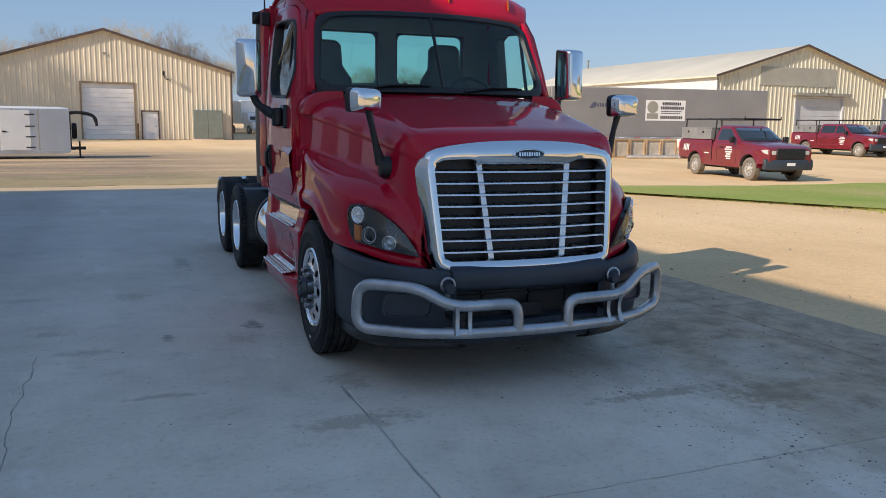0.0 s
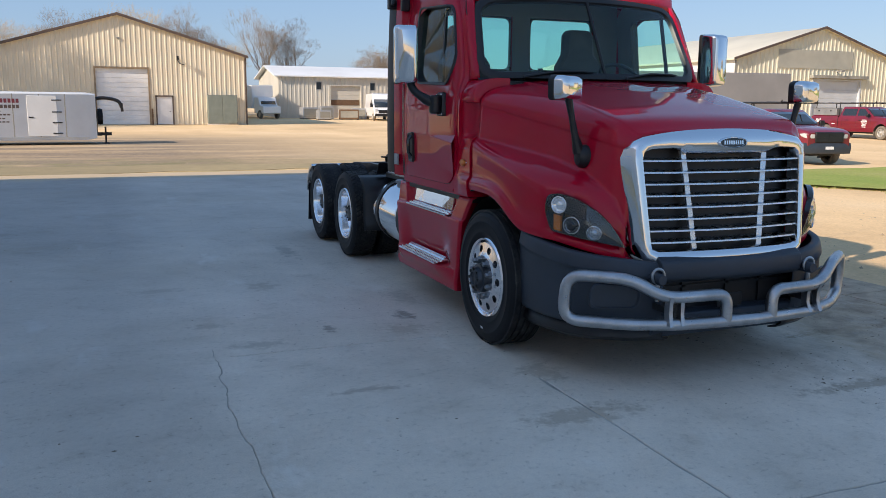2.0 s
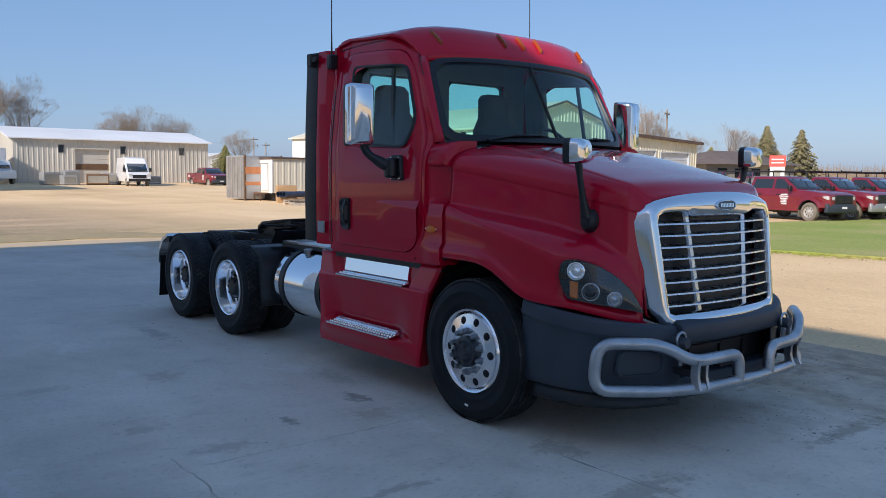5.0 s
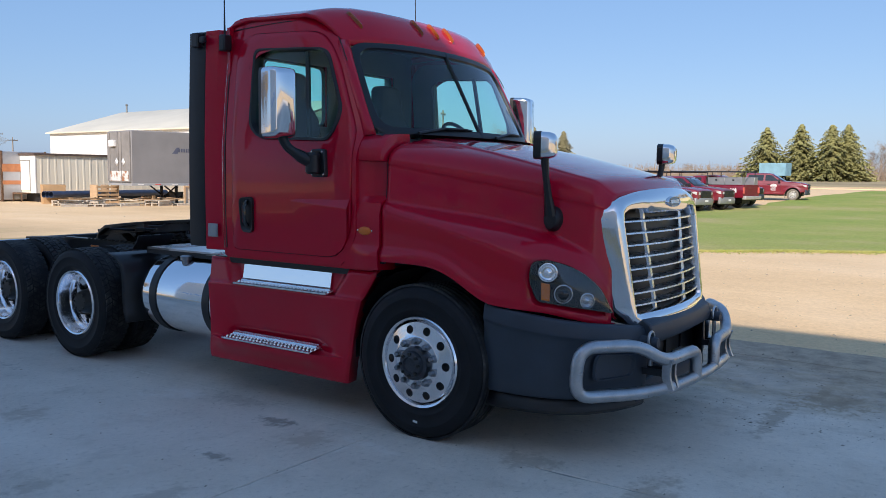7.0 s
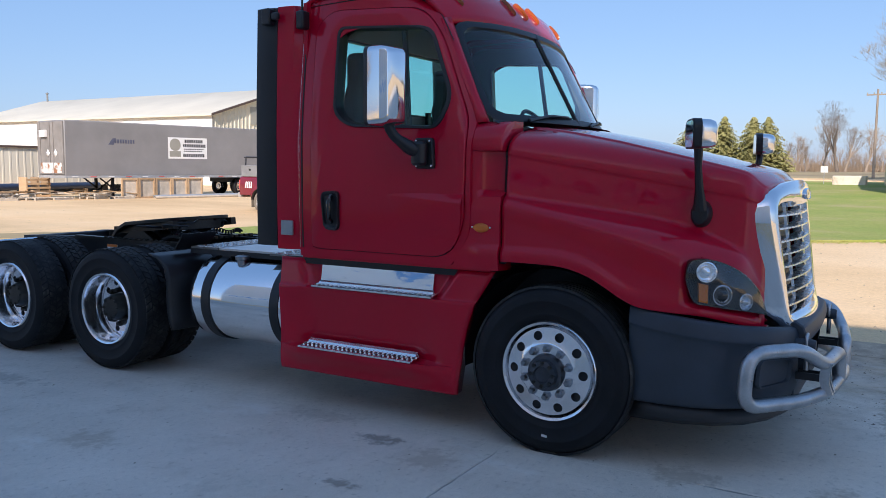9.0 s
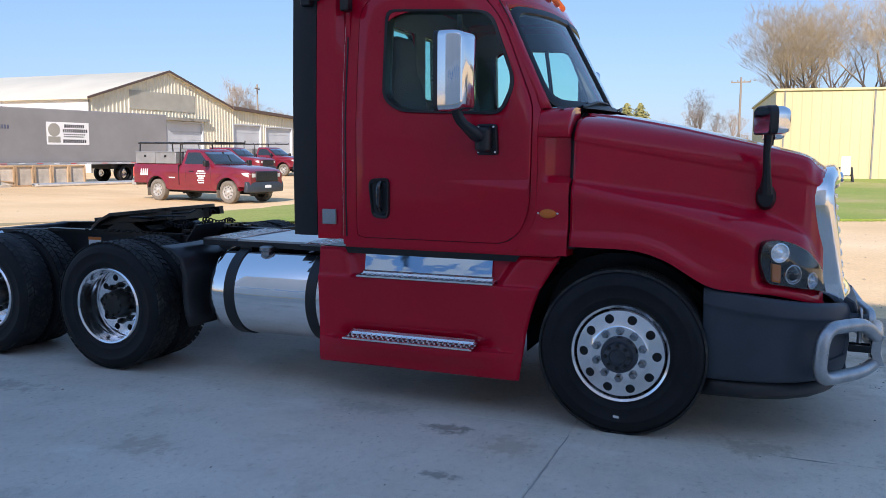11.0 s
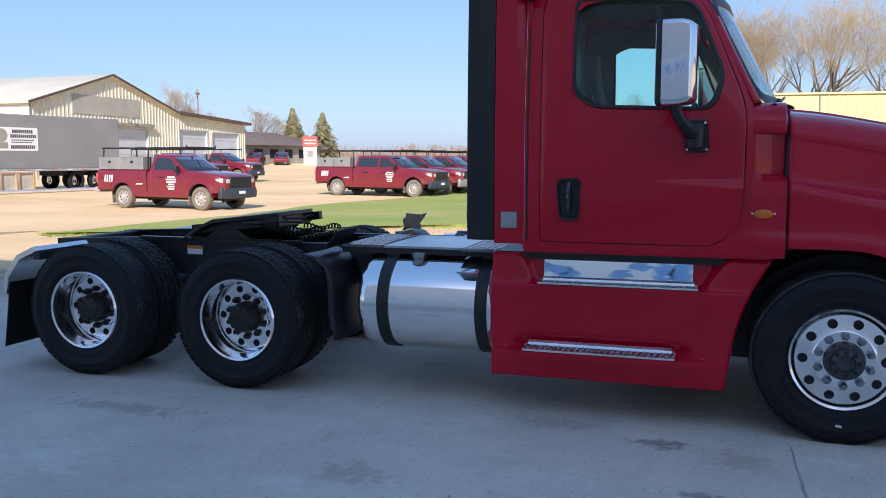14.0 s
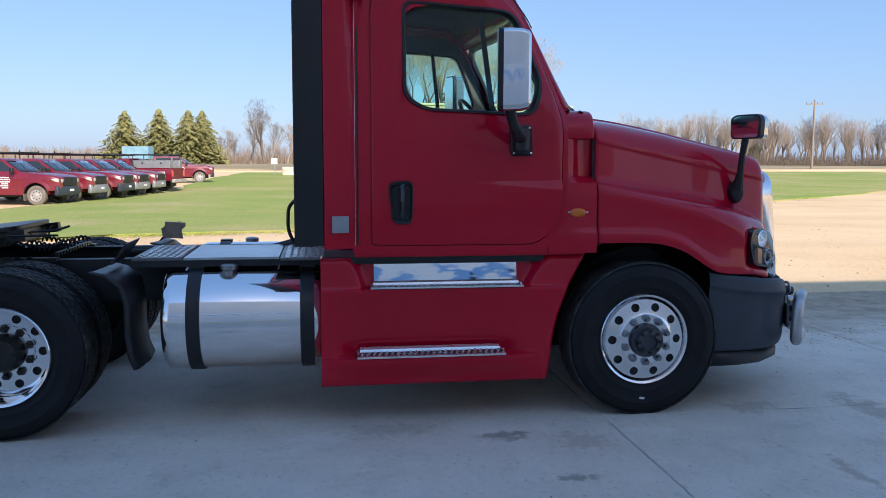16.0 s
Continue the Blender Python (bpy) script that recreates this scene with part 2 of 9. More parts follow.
def rounded(poly, radius, seg=5):
    """A polygon in the plane with its corners rounded."""
    out, k = [], len(poly)
    for i in range(k):
        p, a, b = Vector(poly[i]), Vector(poly[i - 1]), Vector(poly[(i + 1) % k])
        r = radius[i] if isinstance(radius, (list, tuple)) else radius
        r = min(r, (a - p).length * 0.48, (b - p).length * 0.48)
        s, e = p + (a - p).normalized() * r, p + (b - p).normalized() * r
        for j in range(seg + 1):
            t = j / seg
            out.append((1 - t) ** 2 * s + 2 * t * (1 - t) * p + t * t * e)
    return out


def resample(loop, n, start):
    """n points evenly along a closed loop, beginning at the point nearest to start."""
    loop = [Vector(p) for p in loop]
    i0 = min(range(len(loop)), key=lambda i: (loop[i] - Vector(start)).length)
    loop = loop[i0:] + loop[:i0 + 1]
    acc = [0.0]
    for p, q in zip(loop, loop[1:]):
        acc.append(acc[-1] + (q - p).length)
    out, j = [], 0
    for i in range(n):
        want = acc[-1] * i / n
        while j < len(acc) - 2 and acc[j + 1] < want:
            j += 1
        w = (want - acc[j]) / max(1e-9, acc[j + 1] - acc[j])
        out.append(loop[j].lerp(loop[j + 1], w))
    return out


def lerp_table(rows, x):
    for a, b in zip(rows, rows[1:]):
        if x <= b[0] or b is rows[-1]:
            t = max(0, min(1, (x - a[0]) / (b[0] - a[0])))
            return [p + (q - p) * t for p, q in zip(a[1:], b[1:])]


def step(a, b, v):
    """Smooth rise from 0 at a to 1 at b."""
    t = max(0.0, min(1.0, (v - a) / (b - a)))
    return t * t * (3 - 2 * t)


def height(x, y):
    """The yard is level and rises gently further out."""
    r = math.hypot(x, y)
    dip = step(14, 24, r) * (1 - step(42, 62, r)) * step(6, 14, x) * (1 - step(21, 29, y))
    return 0.013 * min(max(r - 45, 0), 105) - 0.13 * dip


# ---- ground ----
dirt = Mat("packed_dirt_gravel", (0.44, 0.35, 0.25), 0.95)
big = dirt.ramp(dirt.noise(0.12, 6), [(0.3, (0.66, 0.45, 0.24)), (0.52, (0.82, 0.585, 0.33)), (0.72, (0.88, 0.66, 0.41))])
streak = dirt.ramp(dirt.noise(0.5, 5, (1, 0.12, 1)), [(0.35, (0.92, 0.91, 0.9)), (0.65, (1, 1, 1))])
fine = dirt.ramp(dirt.noise(22, 6), [(0.3, (0.84, 0.83, 0.82)), (0.68, (1.04, 1.03, 1.01))])
dcol = dirt.mix(1.0, dirt.mix(1.0, big, streak, "MULTIPLY"), fine, "MULTIPLY")
dsep = dirt.node("ShaderNodeSeparateXYZ")
dirt.link(dirt.coord(), dsep.inputs[0])
band = dirt.ramp(dirt.math("MULTIPLY", dsep.outputs[1], 0.02), [(0.35, (0, 0, 0)), (0.4, (1, 1, 1)), (0.78, (1, 1, 1)), (0.95, (0, 0, 0))])  # rough ground north of the slab
west = dirt.ramp(dirt.math("ADD", dirt.math("MULTIPLY", dsep.outputs[0], 0.03), 0.5), [(0.45, (1, 1, 1)), (0.8, (0, 0, 0))])
rough_m = dirt.ramp(dirt.noise(0.5, 9, (0.22, 1.2, 1), rough=0.7), [(0.27, (0.2, 0.2, 0.2)), (0.52, (1, 1, 1))])
rough_m = dirt.mix(1.0, dirt.mix(1.0, band, west, "MULTIPLY"), rough_m, "MULTIPLY")
dcol = dirt.mix(dirt.math("MULTIPLY", rough_m, 0.92), dcol, dirt.ramp(dirt.noise(5, 7), [(0.3, (0.15, 0.11, 0.075)), (0.7, (0.3, 0.225, 0.155))]))
rim_g = dirt.ramp(dirt.math("MULTIPLY", dirt.math("ADD", dsep.outputs[1], dirt.math("MULTIPLY", dirt.noise(0.4, 6), 8.0)), 0.02), [(0.40, (0, 0, 0)), (0.44, (1, 1, 1)), (0.5, (1, 1, 1)), (0.57, (0, 0, 0))])
rim_g = dirt.mix(1.0, dirt.mix(1.0, rim_g, west, "MULTIPLY"), dirt.ramp(dirt.noise(1.3, 8, (0.5, 1, 1), rough=0.7), [(0.4, (0, 0, 0)), (0.62, (1, 1, 1))]), "MULTIPLY")
dirt.link(dirt.mix(dirt.math("MULTIPLY", rim_g, 0.75), dcol, (0.2, 0.19, 0.075)), dirt.b.inputs["Base Color"])
dirt.bump(dirt.noise(3, 6), 0.4, 0.05).bump(dirt.noise(60, 4), 0.25, 0.008)

concrete = Mat("worn_concrete", (0.52, 0.5, 0.46), 0.8)
cbig = concrete.ramp(concrete.noise(0.4, 7), [(0.3, (0.5, 0.447, 0.39)), (0.5, (0.61, 0.547, 0.48)), (0.7, (0.68, 0.615, 0.545))])
cspot = concrete.ramp(concrete.noise(3.1, 10, rough=0.74), [(0.26, (0.78, 0.76, 0.73)), (0.44, (0.98, 0.98, 0.98)), (0.72, (1.07, 1.07, 1.07))])
cpit = concrete.ramp(concrete.noise(26, 7, rough=0.7), [(0.29, (0.58, 0.56, 0.53)), (0.42, (1, 1, 1)), (0.75, (1.1, 1.1, 1.09))])
cfine = concrete.ramp(concrete.noise(140, 3), [(0.3, (0.8, 0.8, 0.8)), (0.7, (1.05, 1.05, 1.05))])
cscuff = concrete.ramp(concrete.noise(1.6, 9, (1.0, 0.5, 1), rough=0.68), [(0.585, (0, 0, 0)), (0.65, (1, 1, 1))])
cstain = concrete.ramp(concrete.noise(1.05, 9, (0.8, 1.2, 1), rough=0.7), [(0.6, (0, 0, 0)), (0.68, (1, 1, 1))])
cdirt = concrete.ramp(concrete.noise(0.55, 7, (0.6, 1.2, 1)), [(0.52, (0, 0, 0)), (0.72, (1, 1, 1))])
ccol = concrete.mix(1.0, concrete.mix(1.0, cbig, cspot, "MULTIPLY"), concrete.mix(1.0, cpit, cfine, "MULTIPLY"), "MULTIPLY")
ccol = concrete.mix(concrete.math("MULTIPLY", cdirt, 0.3), ccol, (0.44, 0.36, 0.26))
ccol = concrete.mix(concrete.math("MULTIPLY", cscuff, 0.32), ccol, (0.7, 0.68, 0.65))
ccol = concrete.mix(concrete.math("MULTIPLY", cstain, 0.3), ccol, (0.3, 0.26, 0.215))
# oil drips, tyre scuffs and tracked mud, each with its own ragged outline
for sx, sy, rx, ry, dark, tint in (
        (-1.47, 1.0, 0.09, 0.17, 0.7, (0.17, 0.145, 0.12)), (-1.26, 1.6, 0.14, 0.3, 0.4, (0.27, 0.23, 0.19)),
        (-1.61, 0.54, 0.17, 0.16, 0.45, (0.34, 0.27, 0.2)), (-2.17, 0.76, 0.05, 0.14, 0.7, (0.2, 0.17, 0.14)),
        (-2.4, 2.5, 0.16, 0.2, 0.45, (0.3, 0.24, 0.18)), (-1.11, -0.78, 0.16, 0.2, 0.5, (0.31, 0.25, 0.19)),
        (-1.25, -1.55, 0.4, 0.14, 0.55, (0.29, 0.23, 0.17)), (-1.78, 4.4, 0.12, 0.5, 0.45, (0.2, 0.18, 0.16)),
        (-1.5, -3.4, 0.3, 0.5, 0.45, (0.3, 0.24, 0.18)), (1.42, -1.98, 0.34, 0.3, 0.75, (0.22, 0.165, 0.11)),
        (0.75, -1.72, 0.55, 0.09, 0.6, (0.24, 0.185, 0.13)), (1.85, -1.88, 0.4, 0.09, 0.7, (0.24, 0.185, 0.13)), (1.8, -0.68, 0.8, 0.08, 0.75, (0.24, 0.175, 0.115)),
        (2.4, -0.2, 0.7, 0.2, 0.7, (0.26, 0.19, 0.12)), (-2.75, 0.5, 0.2, 0.12, 0.5, (0.33, 0.28, 0.23)), (-3.05, 1.15, 0.16, 0.1, 0.5, (0.33, 0.28, 0.23)),
        (-2.3, -0.72, 0.28, 0.05, 0.55, (0.28, 0.22, 0.17)), (-3.35, 2.6, 0.3, 0.12, 0.4, (0.36, 0.31, 0.26))):
    away = concrete.node("ShaderNodeVectorMath")
    away.operation = "LENGTH"
    put = concrete.node("ShaderNodeMapping")
    put.inputs["Location"].default_value = (-sx / rx, -sy / ry, 0)
    put.inputs["Scale"].default_value = (1 / rx, 1 / ry, 0)
    concrete.link(concrete.coord(), put.inputs[0])
    concrete.link(put.outputs[0], away.inputs[0])
    ragged = concrete.math("ADD", concrete.math("MULTIPLY", away.outputs["Value"], 0.25), concrete.math("MULTIPLY", concrete.noise(11, 8, rough=0.72), 1.1))
    spot = concrete.ramp(ragged, [(0.66, (dark, dark, dark)), (0.81, (0, 0, 0))])
    ccol = concrete.mix(spot, ccol, tint)
sep = concrete.node("ShaderNodeSeparateXYZ")
concrete.link(concrete.coord(), sep.inputs[0])
worn = concrete.ramp(concrete.math("ADD", concrete.math("MULTIPLY", sep.outputs[1], 0.1), concrete.math("MULTIPLY", concrete.noise(0.35, 6, rough=0.65), 0.8)), [(0.2, (1.28, 1.24, 1.18)), (0.55, (1.16, 1.14, 1.11)), (0.8, (1.08, 1.07, 1.06)), (1.0, (0.9, 0.9, 0.91))])  # tracked dust south, and a brightness gradient painted in, darker to the north
ccol = concrete.mix(1.0, ccol, worn, "MULTIPLY")
west_dim = concrete.ramp(concrete.math("ADD", concrete.math("MULTIPLY", sep.outputs[0], 0.5), concrete.math("ADD", concrete.math("MULTIPLY", concrete.noise(1.2, 6), 0.4), 2.0)), [(0.35, (0.78, 0.79, 0.81)), (0.72, (1, 1, 1))])  # dimmer light towards the hall painted into the colour, west of the crack
ccol = concrete.mix(1.0, ccol, west_dim, "MULTIPLY")
away = concrete.math("ADD", sep.outputs[0], concrete.math("MULTIPLY", concrete.noise(0.9, 9, (1, 0.5, 1), rough=0.7), 6.0))
spill = concrete.ramp(concrete.math("MULTIPLY", away, 0.125), [(0.46, (0, 0, 0)), (0.55, (0.45, 0.45, 0.45)), (0.68, (0.9, 0.9, 0.9))])  # yard dirt tracked over the rim
concrete.link(concrete.mix(spill, ccol, concrete.ramp(concrete.noise(4, 8, rough=0.7), [(0.3, (0.2, 0.14, 0.088)), (0.6, (0.48, 0.36, 0.235))])), concrete.b.inputs["Base Color"])
edge_y = concrete.math("MULTIPLY", concrete.math("ADD", sep.outputs[1], concrete.math("MULTIPLY", concrete.noise(0.8, 8, rough=0.7), 2.2)), 0.05)
north = concrete.ramp(edge_y, [(0.81, (0, 0, 0)), (0.86, (0.9, 0.9, 0.9))])  # dirt washed over the north rim
concrete.link(concrete.mix(north, concrete.b.inputs["Base Color"].links[0].from_socket, (0.52, 0.39, 0.24)), concrete.b.inputs["Base Color"])
concrete.bump(concrete.noise(9, 7), 0.35, 0.012).bump(concrete.noise(180, 3), 0.3, 0.002)

lawn = Mat("spring_grass", (0.13, 0.2, 0.045), 0.95)
lbig = lawn.ramp(lawn.noise(0.16, 6, (1, 1, 1)), [(0.33, (0.46, 0.39, 0.17)), (0.48, (0.34, 0.37, 0.09)), (0.68, (0.24, 0.335, 0.05))])
lfine = lawn.ramp(lawn.noise(14, 6), [(0.25, (0.6, 0.6, 0.55)), (0.7, (1.1, 1.1, 1.05))])
lawn.link(lawn.mix(1.0, lbig, lfine, "MULTIPLY"), lawn.b.inputs["Base Color"])
lawn.bump(lawn.noise(35, 4), 0.5, 0.02)
field = Mat("dry_field_grass", (0.36, 0.28, 0.15), 0.95).vary(0.05, 0.35, 3)
joint_m = Mat("joint_dirt", (0.46, 0.42, 0.37), 0.95).vary(4, 0.3, 60)


def sheet(name, mat, radii, seg, z=0.0, label="", kind="structure"):
    g = Geo()
    vs = []
    for r in radii:
        for j in range(seg):
            a = 2 * math.pi * j / seg
            x, y = r * math.cos(a), r * math.sin(a)
            vs.append((x, y, height(x, y) + z))
    n = seg
    fs = [tuple(range(n))] + [(i * n + j, i * n + (j + 1) % n, (i + 1) * n + (j + 1) % n, (i + 1) * n + j) for i in range(len(radii) - 1) for j in range(n)]
    g.add(vs, fs)
    return tagged(part(name, g, mat, None, "", angle=80, fix=False), label, "ground", kind=kind)


sheet("ground", dirt, [8, 14, 17, 20, 24, 28, 32, 37, 42, 48, 55, 62, 80, 100, 120, 150, 200, 400, 900, 2500], 120, -0.02, "pale packed dirt and gravel yard with wheel tracks")


def draped(name, outline, mat, lift, label, category, wobble=0.0, cell=2.0, kind="structure"):
    """A flat patch that follows the ground inside an outline, with an uneven rim."""
    pts = [Vector((x, y)) for x, y in outline]
    rim = []
    for a, b in zip(pts, pts[1:] + pts[:1]):
        n = max(1, int((b - a).length / cell))
        for i in range(n):
            p = a.lerp(b, i / n)
            s = noise.noise((p.x * 0.35, p.y * 0.35, 1.7)) + 0.6 * noise.noise((p.x * 1.3, p.y * 1.3, 4.2))
            d = (b - a).normalized()
            rim.append(p + Vector((d.y, -d.x)) * s * wobble)
    bm = bmesh.new()
    bm.faces.new([bm.verts.new((p.x, p.y, 0)) for p in rim])
    bmesh.ops.triangulate(bm, faces=bm.faces)
    for axis in (0, 1):
        lo, hi = min(p[axis] for p in rim), max(p[axis] for p in rim)
        pace = max(3.0, (hi - lo) / 30)
        c = lo + pace
        while c < hi:
            co, no = [0, 0, 0], [0, 0, 0]
            co[axis], no[axis] = c, 1
            bmesh.ops.bisect_plane(bm, geom=bm.verts[:] + bm.edges[:] + bm.faces[:], plane_co=co, plane_no=no)
            c += pace
    for v in bm.verts:
        v.co.z = height(v.co.x, v.co.y) + lift
    rim_edges = [e for e in bm.edges if len(e.link_faces) == 1]
    skirt_v = [v for v in bmesh.ops.extrude_edge_only(bm, edges=rim_edges)["geom"] if isinstance(v, bmesh.types.BMVert)]
    for v in skirt_v:
        v.co.z -= 0.12
    bmesh.ops.recalc_face_normals(bm, faces=bm.faces)
    me = bpy.data.meshes.new(name)
    bm.to_mesh(me)
    bm.free()
    if me.polygons[0].normal.z < 0:
        me.flip_normals()
    me.materials.append(material(mat))
    return tagged(new(name, me), label, category, kind=kind)


draped("lawn", [(8.0, 14.2), (10.2, 12.2), (12.6, 7.7), (13.8, 3.0), (16.6, -0.2), (22, -8), (35, -24.8), (60, -62), (84, -62), (88, -20), (86, 10), (70, 10.8), (47, 10.8), (38, 12.0), (31.5, 12.6), (22, 14.4)],
       lawn, 0.035, "mown green spring lawn with pale dry patches", "lawn", 0.35, 1.0)
draped("grass_strip", [(-22, 17.6), (-4, 17.4), (2, 17.6), (7.5, 15.4), (9, 15.2), (3, 19.6), (-6, 20.2), (-22, 20.4)],
       field, -0.008, "thin dry grass strip along the yard's edge", "grass", 0.5, 0.8)
draped("road", [(93, -160), (100, -160), (99, 0), (101, 160), (94, 160), (92, 0)], dirt, 0.05, "pale gravel road beyond the lawn", "road", 0.2, 4)
draped("dry_field", [(101, -260), (420, -300), (420, 330), (103, 300), (101.5, 0)], field, 0.04, "flat field of dry tan grass", "field", 0.6, 12)


# ---- the red truck tractor: front axle at the origin, nose towards -y ----
truck = thing("truck_tractor", "dark red day cab tractor truck with chrome grille on concrete", "truck")


def both(name, g, mat, parent=None, label="", **kw):
    """A part and its mirror image on the other side."""
    a = part(name, g, mat, parent or truck, label, **kw)
    b = part(name, g.moved(MIRROR), mat, parent or truck, label, **kw)
    return a, b


# hood: sections along y, from the cowl to the grille
# y; crown, side and its crease, valley above the fender, fender's shoulder (out, up), lower edge, wheel arch flare
HOOD = [
    (0.322, 1.955, 1.085, 1.752, 1.508, 1.150, 1.437, 1.117, 0.024),
    (0.12, 1.93, 1.03, 1.716, 1.478, 1.158, 1.408, 1.119, 0.026),
    (-0.05, 1.90, 0.98, 1.685, 1.452, 1.161, 1.378, 1.114, 0.028),
    (-0.15, 1.88, 0.955, 1.667, 1.438, 1.161, 1.358, 1.095, 0.028),
    (-0.25, 1.86, 0.93, 1.648, 1.425, 1.159, 1.334, 1.058, 0.028),
    (-0.33, 1.841, 0.909, 1.634, 1.413, 1.155, 1.312, 1.012, 0.026),
    (-0.40, 1.825, 0.89, 1.621, 1.402, 1.150, 1.293, 0.968, 0.022),
    (-0.47, 1.809, 0.876, 1.608, 1.392, 1.143, 1.271, 0.930, 0.016),
    (-0.53, 1.795, 0.865, 1.597, 1.380, 1.134, 1.25, 0.912, 0.010),
    (-0.68, 1.76, 0.835, 1.57, 1.343, 1.10, 1.185, 0.895, 0.003),
    (-0.82, 1.725, 0.805, 1.544, 1.297, 1.037, 1.075, 0.88, 0.0),
    (-0.94, 1.695, 0.78, 1.522, 1.24, 0.955, 0.99, 0.85, 0.0),
    (-1.04, 1.66, 0.75, 1.503, 1.17, 0.855, 0.925, 0.82, 0.0),
    (-1.10, 1.625, 0.715, 1.492, 1.09, 0.775, 0.89, 0.80, 0.0),
    (-1.15, 1.595, 0.685, 1.48, 1.0, 0.705, 0.87, 0.785, 0.0),
]


def bezier(p, q, r, n, first=0):
    """Points along a quadratic curve from p towards r past q."""
    out = []
    for i in range(first, n + 1):
        t = i / n
        out.append(tuple((1 - t) ** 2 * a + 2 * t * (1 - t) * b + t * t * c for a, b, c in zip(p, q, r)))
    return out


def hood_half(row):
    y, zc, w, zr, zv, xo, zo, zb, fl = row
    gap = max(0.02, xo - w)
    edge = min(0.72, w - 0.075)  # rim of the raised middle panel
    ze = zc - 0.024
    pts = [(0, zc), (0.25, zc - 0.002), (0.5, zc - 0.009), (edge - 0.05, ze + 0.003), (edge - 0.008, ze), (edge, ze - 0.003), (edge + 0.006, ze - 0.010)]
    pts += bezier((edge + 0.016, ze - 0.013), (w - 0.012, ze - 0.04), (w + 0.001, zr + 0.006), 8)
    pts += [(w - 0.001, zr), (w - 0.0045, zr - 0.006), (w - 0.003, zr - 0.02), (w + 0.003, zr * 0.5 + zv * 0.5), (w + 0.009, zv + 0.05)]
    pts += bezier((w + 0.012, zv + 0.025), (w + 0.018, zv - 0.004), (w + 0.02 + 0.22 * gap, zv - 0.010), 4)
    pts += bezier((w + 0.02 + 0.22 * gap, zv - 0.010), (xo - 0.1 * gap, zv - 0.012 - 0.2 * (zv - zo)), (xo, zo), 7, 1)
    k = min(1.0, (zo - zb) / 0.24)
    za = zb + 0.085 * k
    pts += [(xo + 0.001, zo - 0.016 * k), (xo, zo - 0.04 * k), (xo - 0.002, zo * 0.5 + za * 0.5), (xo - 0.002, za + 0.022 * k), (xo + 0.001, za + 0.006 * k), (xo + 0.35 * fl, za - 0.004 * k), (xo + 0.8 * fl, za - 0.022 * k), (xo + fl, za - 0.04 * k), (xo + fl, zb + 0.012 * k), (xo + fl - 0.005, zb), (xo + fl - 0.03, zb + 0.004)]
    if y < -0.72:  # bay behind the lamp
        t = (-0.66 - y) / 0.475
        zl, zh = 0.955 - 0.11 * t, lerp_table([(0.1, 1.17), (0.34, 1.2), (0.53, 1.165), (0.73, 1.08), (0.88, 0.96), (1.0, 0.85)], t)[0]
        pts = [(x - (0.045 + 0.04 * step(-0.9, -1.05, y)) * step(-0.72, -0.775, y) * step(zl, zl + 0.03, z) * (1 - step(zh - 0.035, zh - 0.01, z)), z) for x, z in pts]
    k = step(-0.95, -1.15, y)  # the front rim bows and leans with the grille
    return [(x, y + k * (0.05 * min(1.0, (x / 0.7) ** 2) + 0.032 * max(0.0, min(1.0, (z - 0.82) / 0.75))), z) for x, z in pts]


def hood_row(y):
    """The section at y, smoothly between the rows of the table."""
    k = max(i for i in range(len(HOOD)) if HOOD[i][0] >= y - 1e-9)
    k = min(k, len(HOOD) - 2)
    p0, p1, p2, p3 = HOOD[max(0, k - 1)], HOOD[k], HOOD[k + 1], HOOD[min(len(HOOD) - 1, k + 2)]
    t = (y - p1[0]) / (p2[0] - p1[0])
    out = [y]
    for a, b, c, d, ya, yb, yc, yd in zip(p0[1:], p1[1:], p2[1:], p3[1:], *[[p[0]] * 8 for p in (p0, p1, p2, p3)]):
        m1 = (c - a) / (yc - ya) * (yc - yb)
        m2 = (d - b) / (yd - yb) * (yc - yb)
        out.append((2 * t ** 3 - 3 * t ** 2 + 1) * b + (t ** 3 - 2 * t ** 2 + t) * m1 + (-2 * t ** 3 + 3 * t ** 2) * c + (t ** 3 - t ** 2) * m2)
    return out


g = Geo()
rings = []
for i in range(61):
    half = hood_half(hood_row(0.322 - 1.472 * i / 60))
    rings.append([(-x, y, z) for x, y, z in reversed(half[1:])] + half)
g.loft(rings, close=False, caps=False)


def behind_lamp(f):
    """Whether a face of the hood lies well inside the lamp's opening."""
    x, y, z = [sum(g.v[i][k] for i in f) / len(f) for k in range(3)]
    t = (-0.66 - y) / 0.475
    zl, zh = 0.955 - 0.11 * t, lerp_table([(0.1, 1.17), (0.34, 1.2), (0.53, 1.165), (0.73, 1.08), (0.88, 0.96), (1.0, 0.85)], t)[0]
    return 0.24 < t < 0.9 and abs(x) > 0.6 and zl + 0.035 < z < zh - 0.04


g.f = [f for f in g.f if not behind_lamp(f)]
hood = part("hood", g, red, truck, "deep red glossy hood with flared fenders", thick=0.02, angle=44)

g = Geo()
half = [(x * 0.985, z - 0.016) for x, y, z in hood_half(HOOD[0])]
ringp = [(-x, z) for x, z in reversed(half[1:])] + half
g.loft([[(x, y, z) for x, z in ringp] for y in (0.30, 0.345)], False, False)
part("hood_seal", g, black, truck, thick=0.02)


# grille: chrome surround, bars and core
def front_y(x, z):
    """The grille's plane leans back a little and bows forward in the middle."""
    return -1.16 + 0.125 * (z - 0.82) - 0.088 * (1 - (x / 0.7) ** 2)


def on_front(x, z, out=0.0):
    return Vector((x, front_y(x, z) - out, z))


